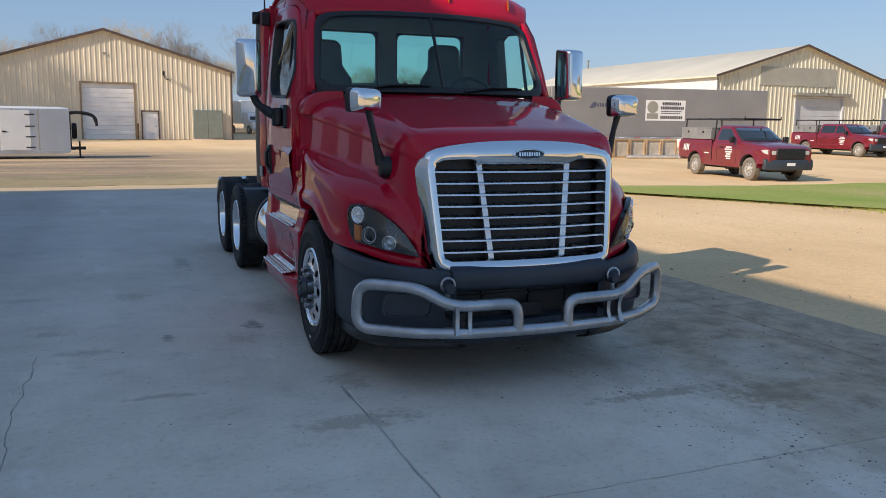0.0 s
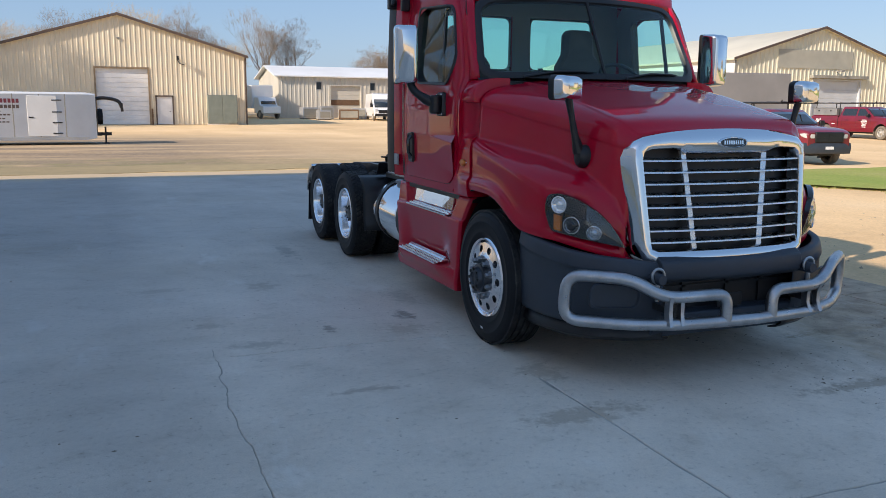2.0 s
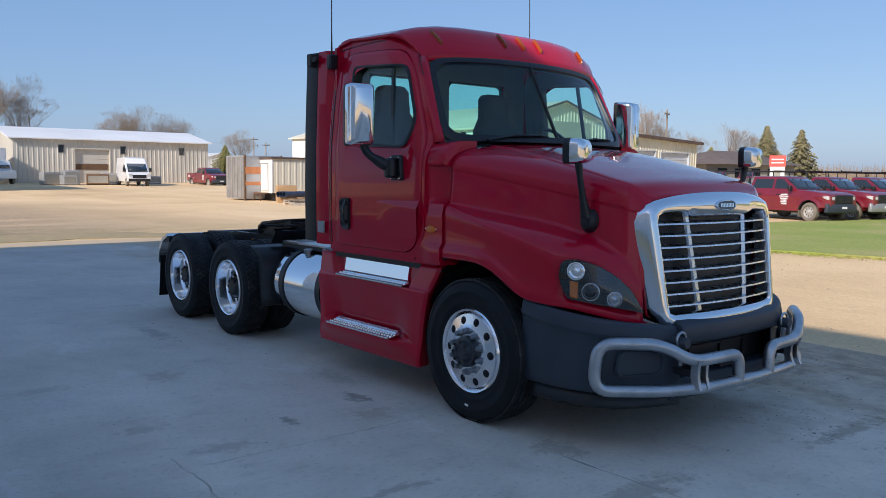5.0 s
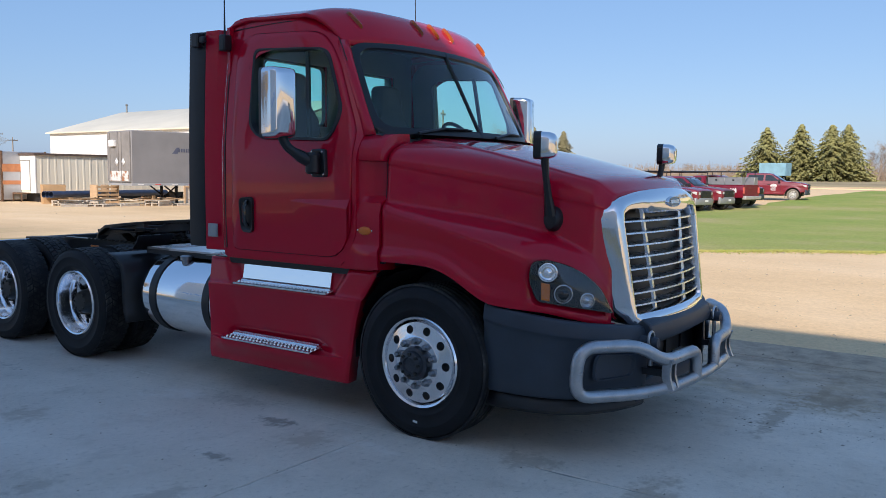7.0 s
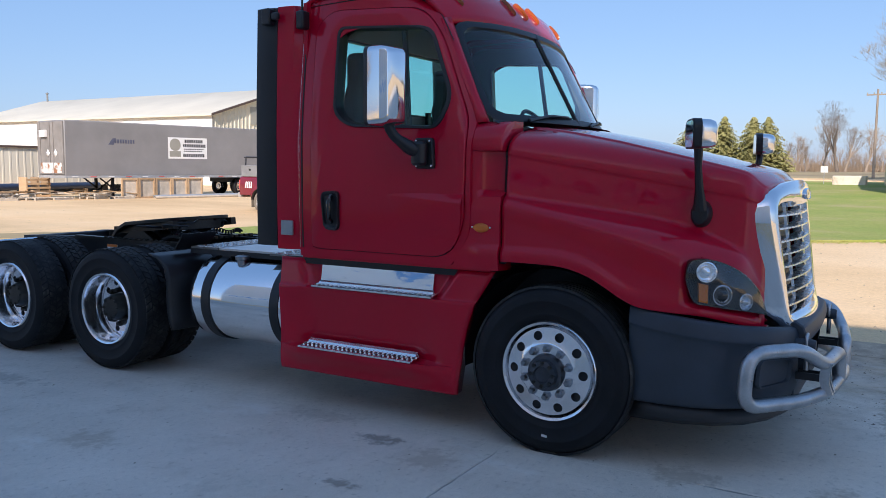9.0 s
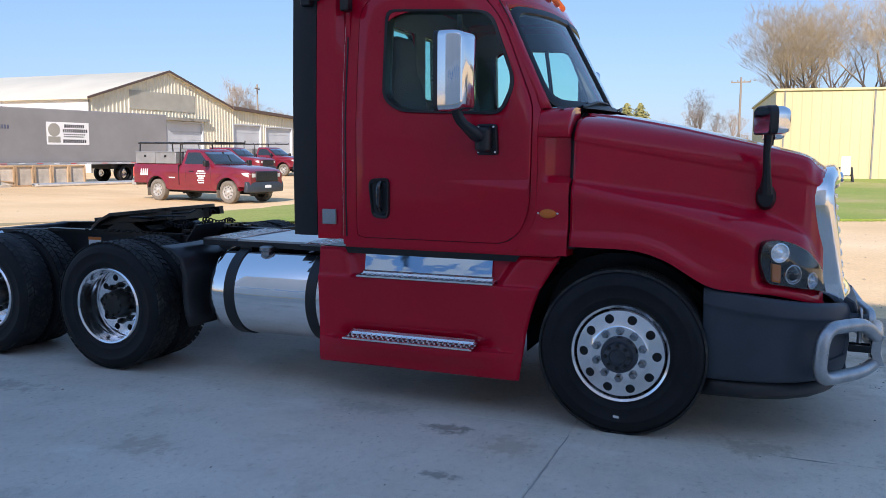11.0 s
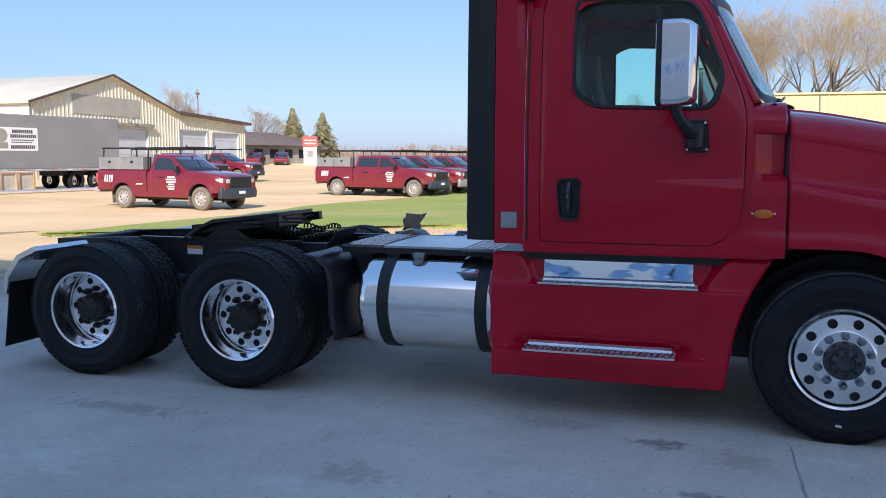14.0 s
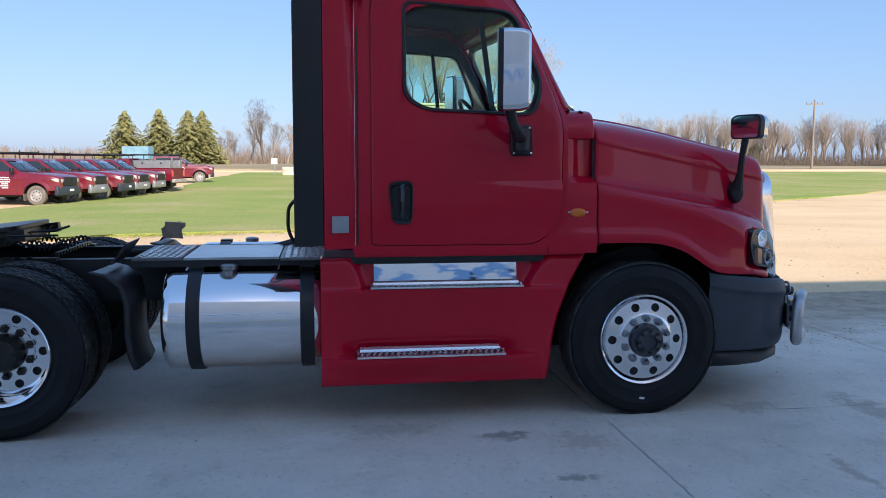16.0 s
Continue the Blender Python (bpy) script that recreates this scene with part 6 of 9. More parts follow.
# quarter fenders in front of the drive wheels
for s in (1, -1):
    flip = Matrix.Diagonal((s, 1, 1, 1))
    g = Geo()
    arc = [(3.36, 0.985), (3.27, 0.96), (3.19, 0.89), (3.165, 0.78), (3.165, 0.60), (3.15, 0.48), (3.12, 0.40)]
    g.loft([[(x, y + dy, z) for y, z in arc] for x, dy in ((-1.17, 0.02), (-1.14, 0.0), (-0.9, -0.02), (-0.66, 0.0), (-0.63, 0.02))], False, False)
    part("quarter_fender", g.moved(flip), black, truck, "black plastic quarter fender", thick=0.014, angle=60)
    g = Geo()
    g.loft([[(-0.98, y, z), (-0.62, y, z), (-0.62, y + 0.012, z), (-0.98, y + 0.012, z)] for y, z in ((3.30, 1.0), (3.24, 1.07), (3.20, 1.13))])
    part("splash_plate", g.moved(flip), steel, truck)
    # mud flap and hanger
    g = Geo()
    g.loft([[(-1.15, y, z), (-0.62, y, z), (-0.62, y + 0.012, z), (-1.15, y + 0.012, z)] for y, z in ((5.90, 0.80), (5.92, 0.55), (5.95, 0.35), (5.98, 0.16))])
    flap = part("mud_flap", g.moved(flip), rubber, truck, "black rubber mud flap")
    g = Geo()
    g.loft([[(-1.17, y, z), (-0.60, y, z), (-0.60, y + 0.03, z + 0.03), (-1.17, y + 0.03, z + 0.03)] for y, z in ((5.62, 0.93), (5.78, 0.86), (5.90, 0.72), (5.93, 0.58))])
    part("flap_hanger", g.moved(flip), tread_alu, flap, "dull metal flap hanger")
    g = Geo()
    g.box(-1.16, -0.43, 5.60, 5.66, 0.86, 0.92)
    part("hanger_arm", g.moved(flip), steel, flap)
# stickers on the rail
g = Geo()
g.box(-0.4795, -0.4765, 4.62, 4.76, 0.86, 0.93)
st = part("rail_sticker", g, bar_white, truck, "small white and orange rail sticker")
g = Geo()
g.box(-0.4815, -0.4797, 4.62, 4.76, 0.905, 0.93)
part("sticker_band", g, bar_orange, st)
# bent bracket at the far side and hoses
g = Geo()
g.loft([[(0.55, y, z), (0.58, y, z), (0.58, y + 0.15, z + 0.01), (0.55, y + 0.15, z + 0.01)] for y, z in ((3.12, 1.02), (3.13, 1.09), (3.10, 1.115), (3.10, 1.145))])
part("bent_bracket", g, Mat("pale_rusty_bracket", (0.36, 0.27, 0.2), 0.7).vary(10, 0.3, 90), truck, "bent rusty steel bracket")
g = Geo()
for i, x in enumerate((-0.15, -0.05, 0.07)):
    g.tube(path([(x, 1.86, 1.5), (x, 1.98, 1.46), (x - 0.03, 2.02, 1.12), (x, 2.4, 1.0), (x, 3.4, 1.0)], 0.08), 0.013, 7)
g.tube(path([(-1.0, 2.19, 1.40), (-1.02, 2.245, 1.35), (-1.02, 2.25, 1.2), (-0.95, 2.2, 1.1)], 0.06), 0.011, 7)
part("air_hose", g, black, truck, "coiled black air hose")


# ---- buildings ----
tan_steel = Mat("tan_steel_siding", (0.72, 0.63, 0.48), 0.5).vary(0.4, 0.1, 30, (1, 1, 0.15))
cream_steel = Mat("cream_steel_siding", (0.66, 0.62, 0.48), 0.5).vary(0.4, 0.1, 30, (1, 1, 0.15))
pale_steel = Mat("pale_steel_siding", (0.56, 0.53, 0.46), 0.55).vary(0.4, 0.12, 30, (1, 1, 0.15))
yellow_steel = Mat("yellow_steel_siding", (0.558, 0.458, 0.259), 0.5).vary(0.3, 0.08, 30, (1, 1, 0.15))
white_steel = Mat("white_steel", (0.72, 0.72, 0.7), 0.5).vary(0.5, 0.08, 30)
roof_tan = Mat("pale_steel_roof", (0.66, 0.61, 0.49), 0.7).vary(0.2, 0.1, 12)
roof_white = Mat("white_steel_roof", (0.78, 0.78, 0.77), 0.45).vary(0.2, 0.08, 12)
brown_trim = Mat("brown_trim", (0.11, 0.075, 0.06), 0.6).vary(2, 0.2, 40)
grey_trim = Mat("grey_trim", (0.22, 0.22, 0.21), 0.6).vary(2, 0.2, 40)
door_white = Mat("overhead_door_white", (0.8, 0.8, 0.8), 0.55).vary(0.8, 0.1, 30)
tan_trim = Mat("tan_trim", (0.3, 0.22, 0.14), 0.6).vary(2, 0.2, 40)
door_pale = Mat("overhead_door_pale_grey", (0.5, 0.53, 0.56), 0.5).vary(0.8, 0.08, 30)
panel_grey = Mat("weathered_grey_panel", (0.3, 0.29, 0.25), 0.75).vary(0.8, 0.15, 30)
elec_green = Mat("grey_green_cabinet", (0.2, 0.23, 0.2), 0.6).vary(2, 0.12, 40)
dark_glass = Mat("dark_window", (0.02, 0.025, 0.03), 0.06)
shingle = Mat("brown_shingles", (0.16, 0.12, 0.1), 0.9).vary(1, 0.2, 30)


def ribbed(width, top, holes=(), pitch=0.3, depth=0.035, base=0.0):
    """A ribbed wall in the xz plane from x=0 to width, facing -y; top(x) gives its height; holes: x0, x1, z0, z1."""
    g = Geo()
    xs = {0.0, width}
    n = int(width / pitch)
    for i in range(n + 1):
        for d in (0, 0.62, 0.72, 0.9):
            x = (i + d) * pitch
            if x < width:
                xs.add(round(x, 4))
    for h in holes:
        xs |= {h[0], h[1]}
    xs = sorted(xs)

    def off(x):
        f = (x / pitch) % 1.0
        return -depth if 0.715 <= f <= 0.905 else 0.0
    for a, b in zip(xs, xs[1:]):
        if b - a < 1e-4:
            continue
        mid = (a + b) / 2
        spans = [(base, None)]
        for h in holes:
            if h[0] <= mid <= h[1]:
                out = []
                for lo, hi in spans:
                    if h[2] > lo + 1e-3:
                        out.append((lo, h[2]))
                    out.append((h[3], hi))
                spans = out
        for lo, hi in spans:
            za, zb = (top(a), top(b)) if hi is None else (hi, hi)
            g.add([(a, off(a), lo), (b, off(b), lo), (b, off(b), zb), (a, off(a), za)], [(0, 1, 2, 3)])
    return g


def slab_roof(pts_front, pts_back, thick=0.12):
    g = Geo()
    k = len(pts_front)
    g.loft([[*map(Vector, pts_front), *[Vector(p) - Vector((0, 0, thick)) for p in reversed(pts_front)]], [*map(Vector, pts_back), *[Vector(p) - Vector((0, 0, thick)) for p in reversed(pts_back)]]])
    return g


def overhead_door(parent, x0, x1, z0, z1, mat, y=0.10, panels=5, label="ribbed overhead door, shut", jamb=None):
    d = None
    for i in range(panels):
        g = Geo()
        a, b = z0 + (z1 - z0) * i / panels, z0 + (z1 - z0) * (i + 1) / panels
        g.box(x0, x1, y, y + 0.05, a + 0.012, b - 0.012)
        if d is None:
            f = Geo()
            f.box(x0, x1, y + 0.03, y + 0.08, z0, z1)
            d = part("overhead_door", f, mat, parent, label)
        part("door_panel", g, mat, d, bevel=0.01)
    for q in ((x0 - 0.12, x0, z0, z1 + 0.12), (x1, x1 + 0.12, z0, z1 + 0.12)):
        g = Geo()
        g.box(q[0], q[1], -0.06, y + 0.06, q[2], q[3])
        part("jamb", g, jamb or mat, d)
    g = Geo()
    g.box(x0, x1, -0.06, y + 0.06, z1, z1 + 0.12)
    part("jamb", g, jamb or mat, d)
    return d


def plain_wall(pts, y0, y1):
    g = Geo()
    g.loft([[Vector((x, y, z)) for x, z in pts] for y in (y0, y1)])
    return g


def at(x, y, yaw, lift=0.0):
    return pose(x, y, height(x, y) - 0.02 + lift, 0, 0, yaw)


# tan workshop with a gable front
b = thing("workshop_building", "tan ribbed steel workshop with brown trim and a gable front", "building", at=at(-11.9, 62, 0))
W, EV, PK = 18.43, 5.3, 8.1
gable = lambda x: EV + (PK - EV) * (1 - abs(x - W / 2) / (W / 2))
part("wall", ribbed(W, gable, [(7.5, 11.16, 0.0, 4.15), (11.72, 12.84, 0.0, 2.1)], 0.36, 0.028), tan_steel, b, fix=False, angle=0)
for x in (0.0, W - 0.1):
    g = Geo()
    g.box(x, x + 0.1, 0.02, 34, 0, EV)
    part("wall", g, tan_steel, b)
g = Geo()
g.box(0, W, 34, 34.1, 0, EV)
part("wall", g, tan_steel, b)
part("roof", slab_roof([(-0.2, -0.25, EV - 0.02), (W / 2, -0.25, PK + 0.04), (W + 0.2, -0.25, EV - 0.02)], [(-0.2, 34.3, EV - 0.02), (W / 2, 34.3, PK + 0.04), (W + 0.2, 34.3, EV - 0.02)], 0.1), roof_tan, b, "pale steel roof")
for s in (0, 1):
    g = Geo()
    xa, xb = (-0.22, W / 2) if s == 0 else (W / 2, W + 0.22)
    za, zb = (EV - 0.18, PK - 0.12) if s == 0 else (PK - 0.12, EV - 0.18)
    g.loft([[(xa, y, za), (xb, y, zb), (xb, y, zb + 0.2), (xa, y, za + 0.2)] for y in (-0.3, -0.24)])
    part("gable_trim", g, brown_trim, b, "dark brown gable trim")
g = Geo()
g.box(W - 0.05, W + 0.06, -0.06, 0.04, 0, EV - 0.1)
part("corner_trim", g, brown_trim, b)
overhead_door(b, 7.5, 11.16, 0.0, 4.15, door_white, 0.12, 12, jamb=tan_trim)
g = Geo()
g.box(11.72, 12.84, 0.03, 0.08, 0.02, 2.1)
d = part("walk_door", g, door_white, b, "plain white walk door")
g = Geo()
g.box(11.62, 11.72, -0.05, 0.08, 0.0, 2.2), g.box(12.84, 12.94, -0.05, 0.08, 0.0, 2.2), g.box(11.62, 12.94, -0.05, 0.08, 2.1, 2.2)
part("door_frame", g, brown_trim, d)
g = Geo()
g.tube([(12.72, 0.0, 1.0), (12.6, -0.03, 1.0)], 0.02, 6)
part("knob", g, grey_trim, d)
g = Geo()
g.box(13.3, 13.36, -0.5, 0.0, 4.95, 5.02), g.box(13.25, 13.41, -0.62, -0.42, 4.85, 5.15)
g.tube([(13.33, -0.02, 4.9), (13.5, -0.1, 4.6), (13.9, -0.15, 4.5)], 0.03, 6)
part("wall_lamp", g, black, b, "black wall mounted yard lamp")
g = Geo()
g.box(9.1, 9.3, -0.12, 0.0, 6.3, 6.42)
part("vent", g, grey_trim, b)
g = Geo()
g.box(11.3, 11.42, -0.35, -0.2, 0.0, 1.2)
part("bollard", g, rust, b)
for x0, w, h in ((15.4, 2.24, 2.3),):
    e = thing("electrical_cabinet", "wide grey green steel electrical cabinet against the workshop wall", "cabinet", at=at(-11.9 + x0, 61.4, 0))
    g = Geo()
    g.box(0, w, 0, 0.5, 0.1, h)
    part("body", g, elec_green, e, bevel=0.02)
    for i in range(2):
        g = Geo()
        g.box(0.03 + i * (w - 0.04) / 2, (i + 1) * (w - 0.04) / 2, -0.025, 0.0, 0.16, h - 0.08)
        part("door", g, elec_green, e, bevel=0.01)
    g = Geo()
    g.box(-0.04, w + 0.04, -0.05, 0.55, 0, 0.1)
    part("plinth", g, concrete, e)

# long pale building with a white roof
b = thing("long_storage_building", "long low pale steel building with a white roof", "building", at=at(12.9, 82, 0))
W, EV = 19.2, 4.4
wins = [(4.0, 4.5, 3.0, 3.7), (9.9, 10.4, 3.0, 3.7), (16.0, 16.5, 3.0, 3.7)]
part("wall", ribbed(W, lambda x: EV, [(5.5, 8.8, 0.0, 3.35)] + wins, 0.45, 0.03), pale_steel, b, fix=False, angle=0)
for x in (0.0, W - 0.1):
    part("wall", plain_wall([(x, 0), (x + 0.1, 0), (x + 0.1, EV), (x, EV)], 0.02, 12), pale_steel, b)
part("wall", plain_wall([(0, 0), (W, 0), (W, EV), (0, EV)], 12, 12.1), pale_steel, b)
g = Geo()
g.loft([[(x, -0.4, EV - 0.05), (x, 6, EV + 1.2), (x, 12.4, EV - 0.05), (x, 12.4, EV - 0.17), (x, 6, EV + 1.08), (x, -0.4, EV - 0.17)] for x in (-0.5, W + 0.3)])
part("roof", g, roof_white, b, "white steel roof")
for x in (0.0, W - 0.1):
    g = Geo()
    g.add([(x, 0, EV), (x, 12, EV), (x, 6, EV + 1.1), (x + 0.1, 0, EV), (x + 0.1, 12, EV), (x + 0.1, 6, EV + 1.1)], [(0, 1, 2), (3, 5, 4), (0, 2, 5, 3), (1, 4, 5, 2), (0, 3, 4, 1)])
    part("gable", g, pale_steel, b)
overhead_door(b, 5.5, 8.8, 0.0, 3.35, pale_steel, 0.2, 7, "pale overhead door with a wooden patch")
g = Geo()
g.box(5.6, 8.7, 0.15, 0.19, 1.35, 1.9)
part("door_band", g, rust, b)
for x0, x1, z0, z1 in wins:
    g = Geo()
    g.box(x0, x1, 0.05, 0.09, z0, z1)
    w = part("window", g, dark_glass, b, "small dark window")
    g = Geo()
    g.box(x0 - 0.05, x0, -0.05, 0.1, z0, z1), g.box(x1, x1 + 0.05, -0.05, 0.1, z0, z1), g.box(x0 - 0.05, x1 + 0.05, -0.05, 0.1, z1, z1 + 0.06), g.box(x0 - 0.05, x1 + 0.05, -0.05, 0.1, z0 - 0.06, z0)
    part("frame", g, grey_trim, w)
b = thing("white_shed", "small white gabled shed beyond the yard", "shed", at=at(52.0, 133, 0))
part("wall", ribbed(9, lambda x: 2.6 + 1.15 * (1 - abs(x - 4.5) / 4.5), (), 0.45), white_steel, b, fix=False, angle=0)
part("wall", plain_wall([(0, 0), (9, 0), (9, 2.6), (0, 2.6)], 0.05, 8), white_steel, b)
part("roof", slab_roof([(-0.3, -0.2, 2.55), (4.5, -0.2, 3.85), (9.3, -0.2, 2.55)], [(-0.3, 8.2, 2.55), (4.5, 8.2, 3.85), (9.3, 8.2, 2.55)]), roof_white, b)

# cream shop with a gable end and a lower garage wing
b = thing("cream_shop_building", "cream ribbed steel shop with a grey gable panel and garage wing", "building", at=at(39.15, 44.1, 0, 0.1))
W, EV, PK = 16.3, 5.22, 7.66
gable = lambda x: EV + (PK - EV) * (1 - abs(x - W / 2) / (W / 2))
part("wall", ribbed(W, gable, [(7.6, 12.4, -0.4, 3.72)], 0.4, 0.04, -0.4), cream_steel, b, fix=False, angle=0)
g = Geo()
g.box(0, 0.1, 0.04, 32, -0.6, EV)
part("wall", g, white_steel, b)
g = Geo()
g.box(W - 0.1, W, 0.04, 32, 4.0, EV), g.box(0.1, W - 0.1, 31.9, 32, -0.6, EV)
part("wall", g, cream_steel, b)
part("roof", slab_roof([(-0.35, -0.3, EV - 0.05), (W / 2, -0.3, PK + 0.05), (W + 0.35, -0.3, EV - 0.05)], [(-0.35, 32.3, EV - 0.05), (W / 2, 32.3, PK + 0.05), (W + 0.35, 32.3, EV - 0.05)], 0.12), roof_tan, b, "pale cream steel roof")
for s in (0, 1):
    g = Geo()
    xa, xb = (-0.36, W / 2) if s == 0 else (W / 2, W + 0.36)
    za, zb = (EV - 0.25, PK - 0.15) if s == 0 else (PK - 0.15, EV - 0.25)
    g.loft([[(xa, y, za + 0.08), (xb, y, zb + 0.08), (xb, y, zb + 0.25), (xa, y, za + 0.25)] for y in (-0.36, -0.29)])
    part("gable_trim", g, brown_trim, b)
g = Geo()
g.box(3.95, 11.4, -0.07, -0.03, 4.6, 5.98)
part("gable_panel", g, Mat("faded_gable_panel", (0.4, 0.39, 0.33), 0.75).vary(0.8, 0.12, 30), b, "flat grey panel on the gable")
g = Geo()
g.box(-0.02, 0.06, -0.06, 0.02, -0.5, EV - 0.2)
part("corner_trim", g, grey_trim, b)
overhead_door(b, 7.6, 12.4, -0.4, 3.72, door_pale, 0.15, 6)
g = Geo()
g.box(7.2, 12.9, -0.4, 0.0, 3.9, 4.12)
part("door_hood", g, panel_grey, b)
g = Geo()
g.tube([(9.9, -0.05, 4.4), (9.9, -0.45, 4.52)], 0.05, 6), g.box(9.75, 10.05, -0.65, -0.42, 4.4, 4.52)
part("wall_lamp", g, grey_trim, b)
g = Geo()
g.tube([(7.9, 31.0, PK - 0.3), (7.9, 31.0, PK + 0.75)], 0.09, 8), g.lathe([(0.0, PK + 0.9), (0.16, PK + 0.78), (0.16, PK + 0.72)], 10, "z", (7.9, 31.0, 0))
part("roof_vent", g, grey_trim, b, "thin metal vent pipe on the ridge")
WING = 11.2
wing_top = lambda x: 5.2 - 0.5 * x / WING
gw = ribbed(WING, wing_top, [(0.4, 4.55, -0.4, 3.8), (5.45, 9.9, -0.4, 3.7)], 0.4, 0.05, -0.5).moved(Matrix.Translation((W, 0.0, 0)))
part("wing_wall", gw, cream_steel, b, fix=False, angle=0)
g = Geo()
g.box(W + WING - 0.1, W + WING, 0.04, 20, -0.6, 4.65)
part("wing_wall", g, cream_steel, b)
part("wing_roof", slab_roof([(W - 0.1, -0.5, 5.4), (W + WING + 0.5, -0.5, 4.85)], [(W - 0.1, 20, 5.6), (W + WING + 0.5, 20, 5.1)], 0.25), brown_trim, b, "low brown edged wing roof")
overhead_door(b, W + 0.4, W + 4.55, -0.4, 3.8, door_pale, 0.15, 6)
overhead_door(b, W + 5.45, W + 9.9, -0.4, 3.7, door_pale, 0.15, 6)

# far office with a hip roof
b = thing("office_building", "low grey office with a brown hip roof", "building", at=at(88, 57, -12))
part("wall", plain_wall([(0, -1), (16, -1), (16, 2.7), (0, 2.7)], 0, 9), panel_grey, b)
g = Geo()
g.add([(-1, -1, 2.6), (17, -1, 2.6), (17, 10, 2.6), (-1, 10, 2.6), (5, 4.5, 4.5), (11, 4.5, 4.5)], [(0, 1, 5, 4), (1, 2, 5), (2, 3, 4, 5), (3, 0, 4), (3, 2, 1, 0)])
part("roof", g, shingle, b, "brown shingled hip roof")
for x in (2, 5, 8, 11):
    g = Geo()
    g.box(x, x + 1.6, -0.04, 0.02, 0.9, 2.1)
    part("window", g, dark_glass, b)

# yellow tan building across the lawn
b = thing("yellow_steel_building", "pale yellow tan steel building with a low flat eave", "building", at=pose(53.8, -0.6, 0.1, 0, 0, -85))
W, EV = 16.4, 5.75
part("wall", ribbed(W, lambda x: EV, (), 0.6, 0.02, -0.3).moved(Matrix.Identity(4)), yellow_steel, b, fix=False, angle=0)
part("wall", plain_wall([(0, -0.3), (W, -0.3), (W, EV), (0, EV)], 0.05, 23), yellow_steel, b)
g = Geo()
g.box(-0.15, W + 0.15, -0.15, 23.2, EV, EV + 0.14)
part("eave_trim", g, yellow_steel, b)
for x in (0.5, 5.9, 11.3):
    g = Geo()
    g.box(x, x + 0.09, -0.1, -0.02, -0.2, EV)
    part("downpipe", g, grey_trim, b)
g = Geo()
g.box(11.9, 12.5, -0.06, 0.0, 4.2, 4.6)
part("wall_vent", g, dark_glass, b)

b = thing("panel_stand", "white panel on a dark wheeled steel frame by the wall", "stand", at=at(50.2, -4.75, -88))
g = Geo()
g.box(-0.26, 0.26, -0.03, 0.0, 0.45, 1.6)
part("panel", g, white_steel, b, bevel=0.01)
for x in (-0.42, 0.42):
    g = Geo()
    g.tube([(x, -0.4, 0.0), (x * 0.8, -0.02, 0.95)], 0.05, 6), g.tube([(x, 0.4, 0.0), (x * 0.8, 0.02, 0.95)], 0.05, 6), g.tube([(x, -0.4, 0.06), (x, 0.4, 0.06)], 0.05, 6)
    part("leg", g, steel, b)
g = Geo()
g.box(-0.42, 0.42, 0.01, 0.06, 0.4, 0.5)
part("crossbar", g, steel, b)

# the tall steel hall behind the viewer, whose shade lies over the slab
hall_white = Mat("white_hall_board", (0.86, 0.86, 0.85), 0.5).vary(0.3, 0.06, 20, (1, 1, 0.2))
hall_grey = Mat("grey_hall_siding", (0.72, 0.73, 0.74), 0.5).vary(0.3, 0.06, 20, (1, 1, 0.2))
b = thing("shade_hall", "tall grey steel hall whose shade covers the slab", "building", at=pose(-12.0, 0, -0.02))
g = Geo()
g.box(-22, 0, -14.0, 10.9, 0, 10.32)
part("wall", g, hall_grey, b)
g = Geo()
g.box(-22.1, 0.0, -14.0, 10.9, 10.32, 10.33)
part("roof", g, roof_white, b)
# unseen board, added so that the kick plate mirrors white with blue shapes
g = Geo()
g.box(0.0, 0.02, -3.6, 10.6, 2.6, 3.6)
board = part("sign_board", g, hall_white, b, "long white sign board with blue shapes")
hall_blue = Mat("hall_blue_band", (0.2, 0.42, 0.72), 0.5).vary(1, 0.1, 30)
for i in range(13):
    cy, rr = -3.4 + 1.02 * i, 0.34 + 0.07 * math.sin(i * 2.3)
    a0 = (0.5, 2.4, -0.4, 1.3, 3.4)[i % 5]
    g = Geo()
    g.loft([[(x, cy + 1.35 * q * math.cos(a), 3.08 + 0.05 * math.sin(i * 1.7) + 0.62 * q * math.sin(a) * (1 + 0.25 * math.cos(a))) for x, q in ((0.021, rr - 0.16), (0.03, rr - 0.16), (0.03, rr + 0.10), (0.021, rr + 0.10))] for a in [a0 + 3.9 * k / 16 for k in range(17)]])
    part("blue_sign_shape", g, hall_blue, board)

# ---- trailers and yard goods ----
trailer_grey = Mat("dull_grey_trailer_skin", (0.235, 0.23, 0.23), 0.5).vary(0.5, 0.12, 30)
trailer_lite = Mat("worn_aluminium_skin", (0.45, 0.46, 0.47), 0.4, 0.4).vary(0.8, 0.15, 30)
white_skin = Mat("white_trailer_skin", (0.74, 0.74, 0.73), 0.35).vary(0.8, 0.08, 30)
wood = Mat("raw_lumber", (0.46, 0.31, 0.18), 0.85)
wood.vary(3, 0.2, 40, (1, 0.2, 1)).random_tone(0.2)
wood_pale = Mat("weathered_pallet_wood", (0.5, 0.44, 0.36), 0.9)
wood_pale.vary(3, 0.2, 40).random_tone(0.2)
card = Mat("brown_carton", (0.48, 0.3, 0.15), 0.85).vary(2, 0.12, 40)
blue_tarp = Mat("dark_blue_pipe", (0.03, 0.05, 0.1), 0.5).vary(3, 0.2, 40)
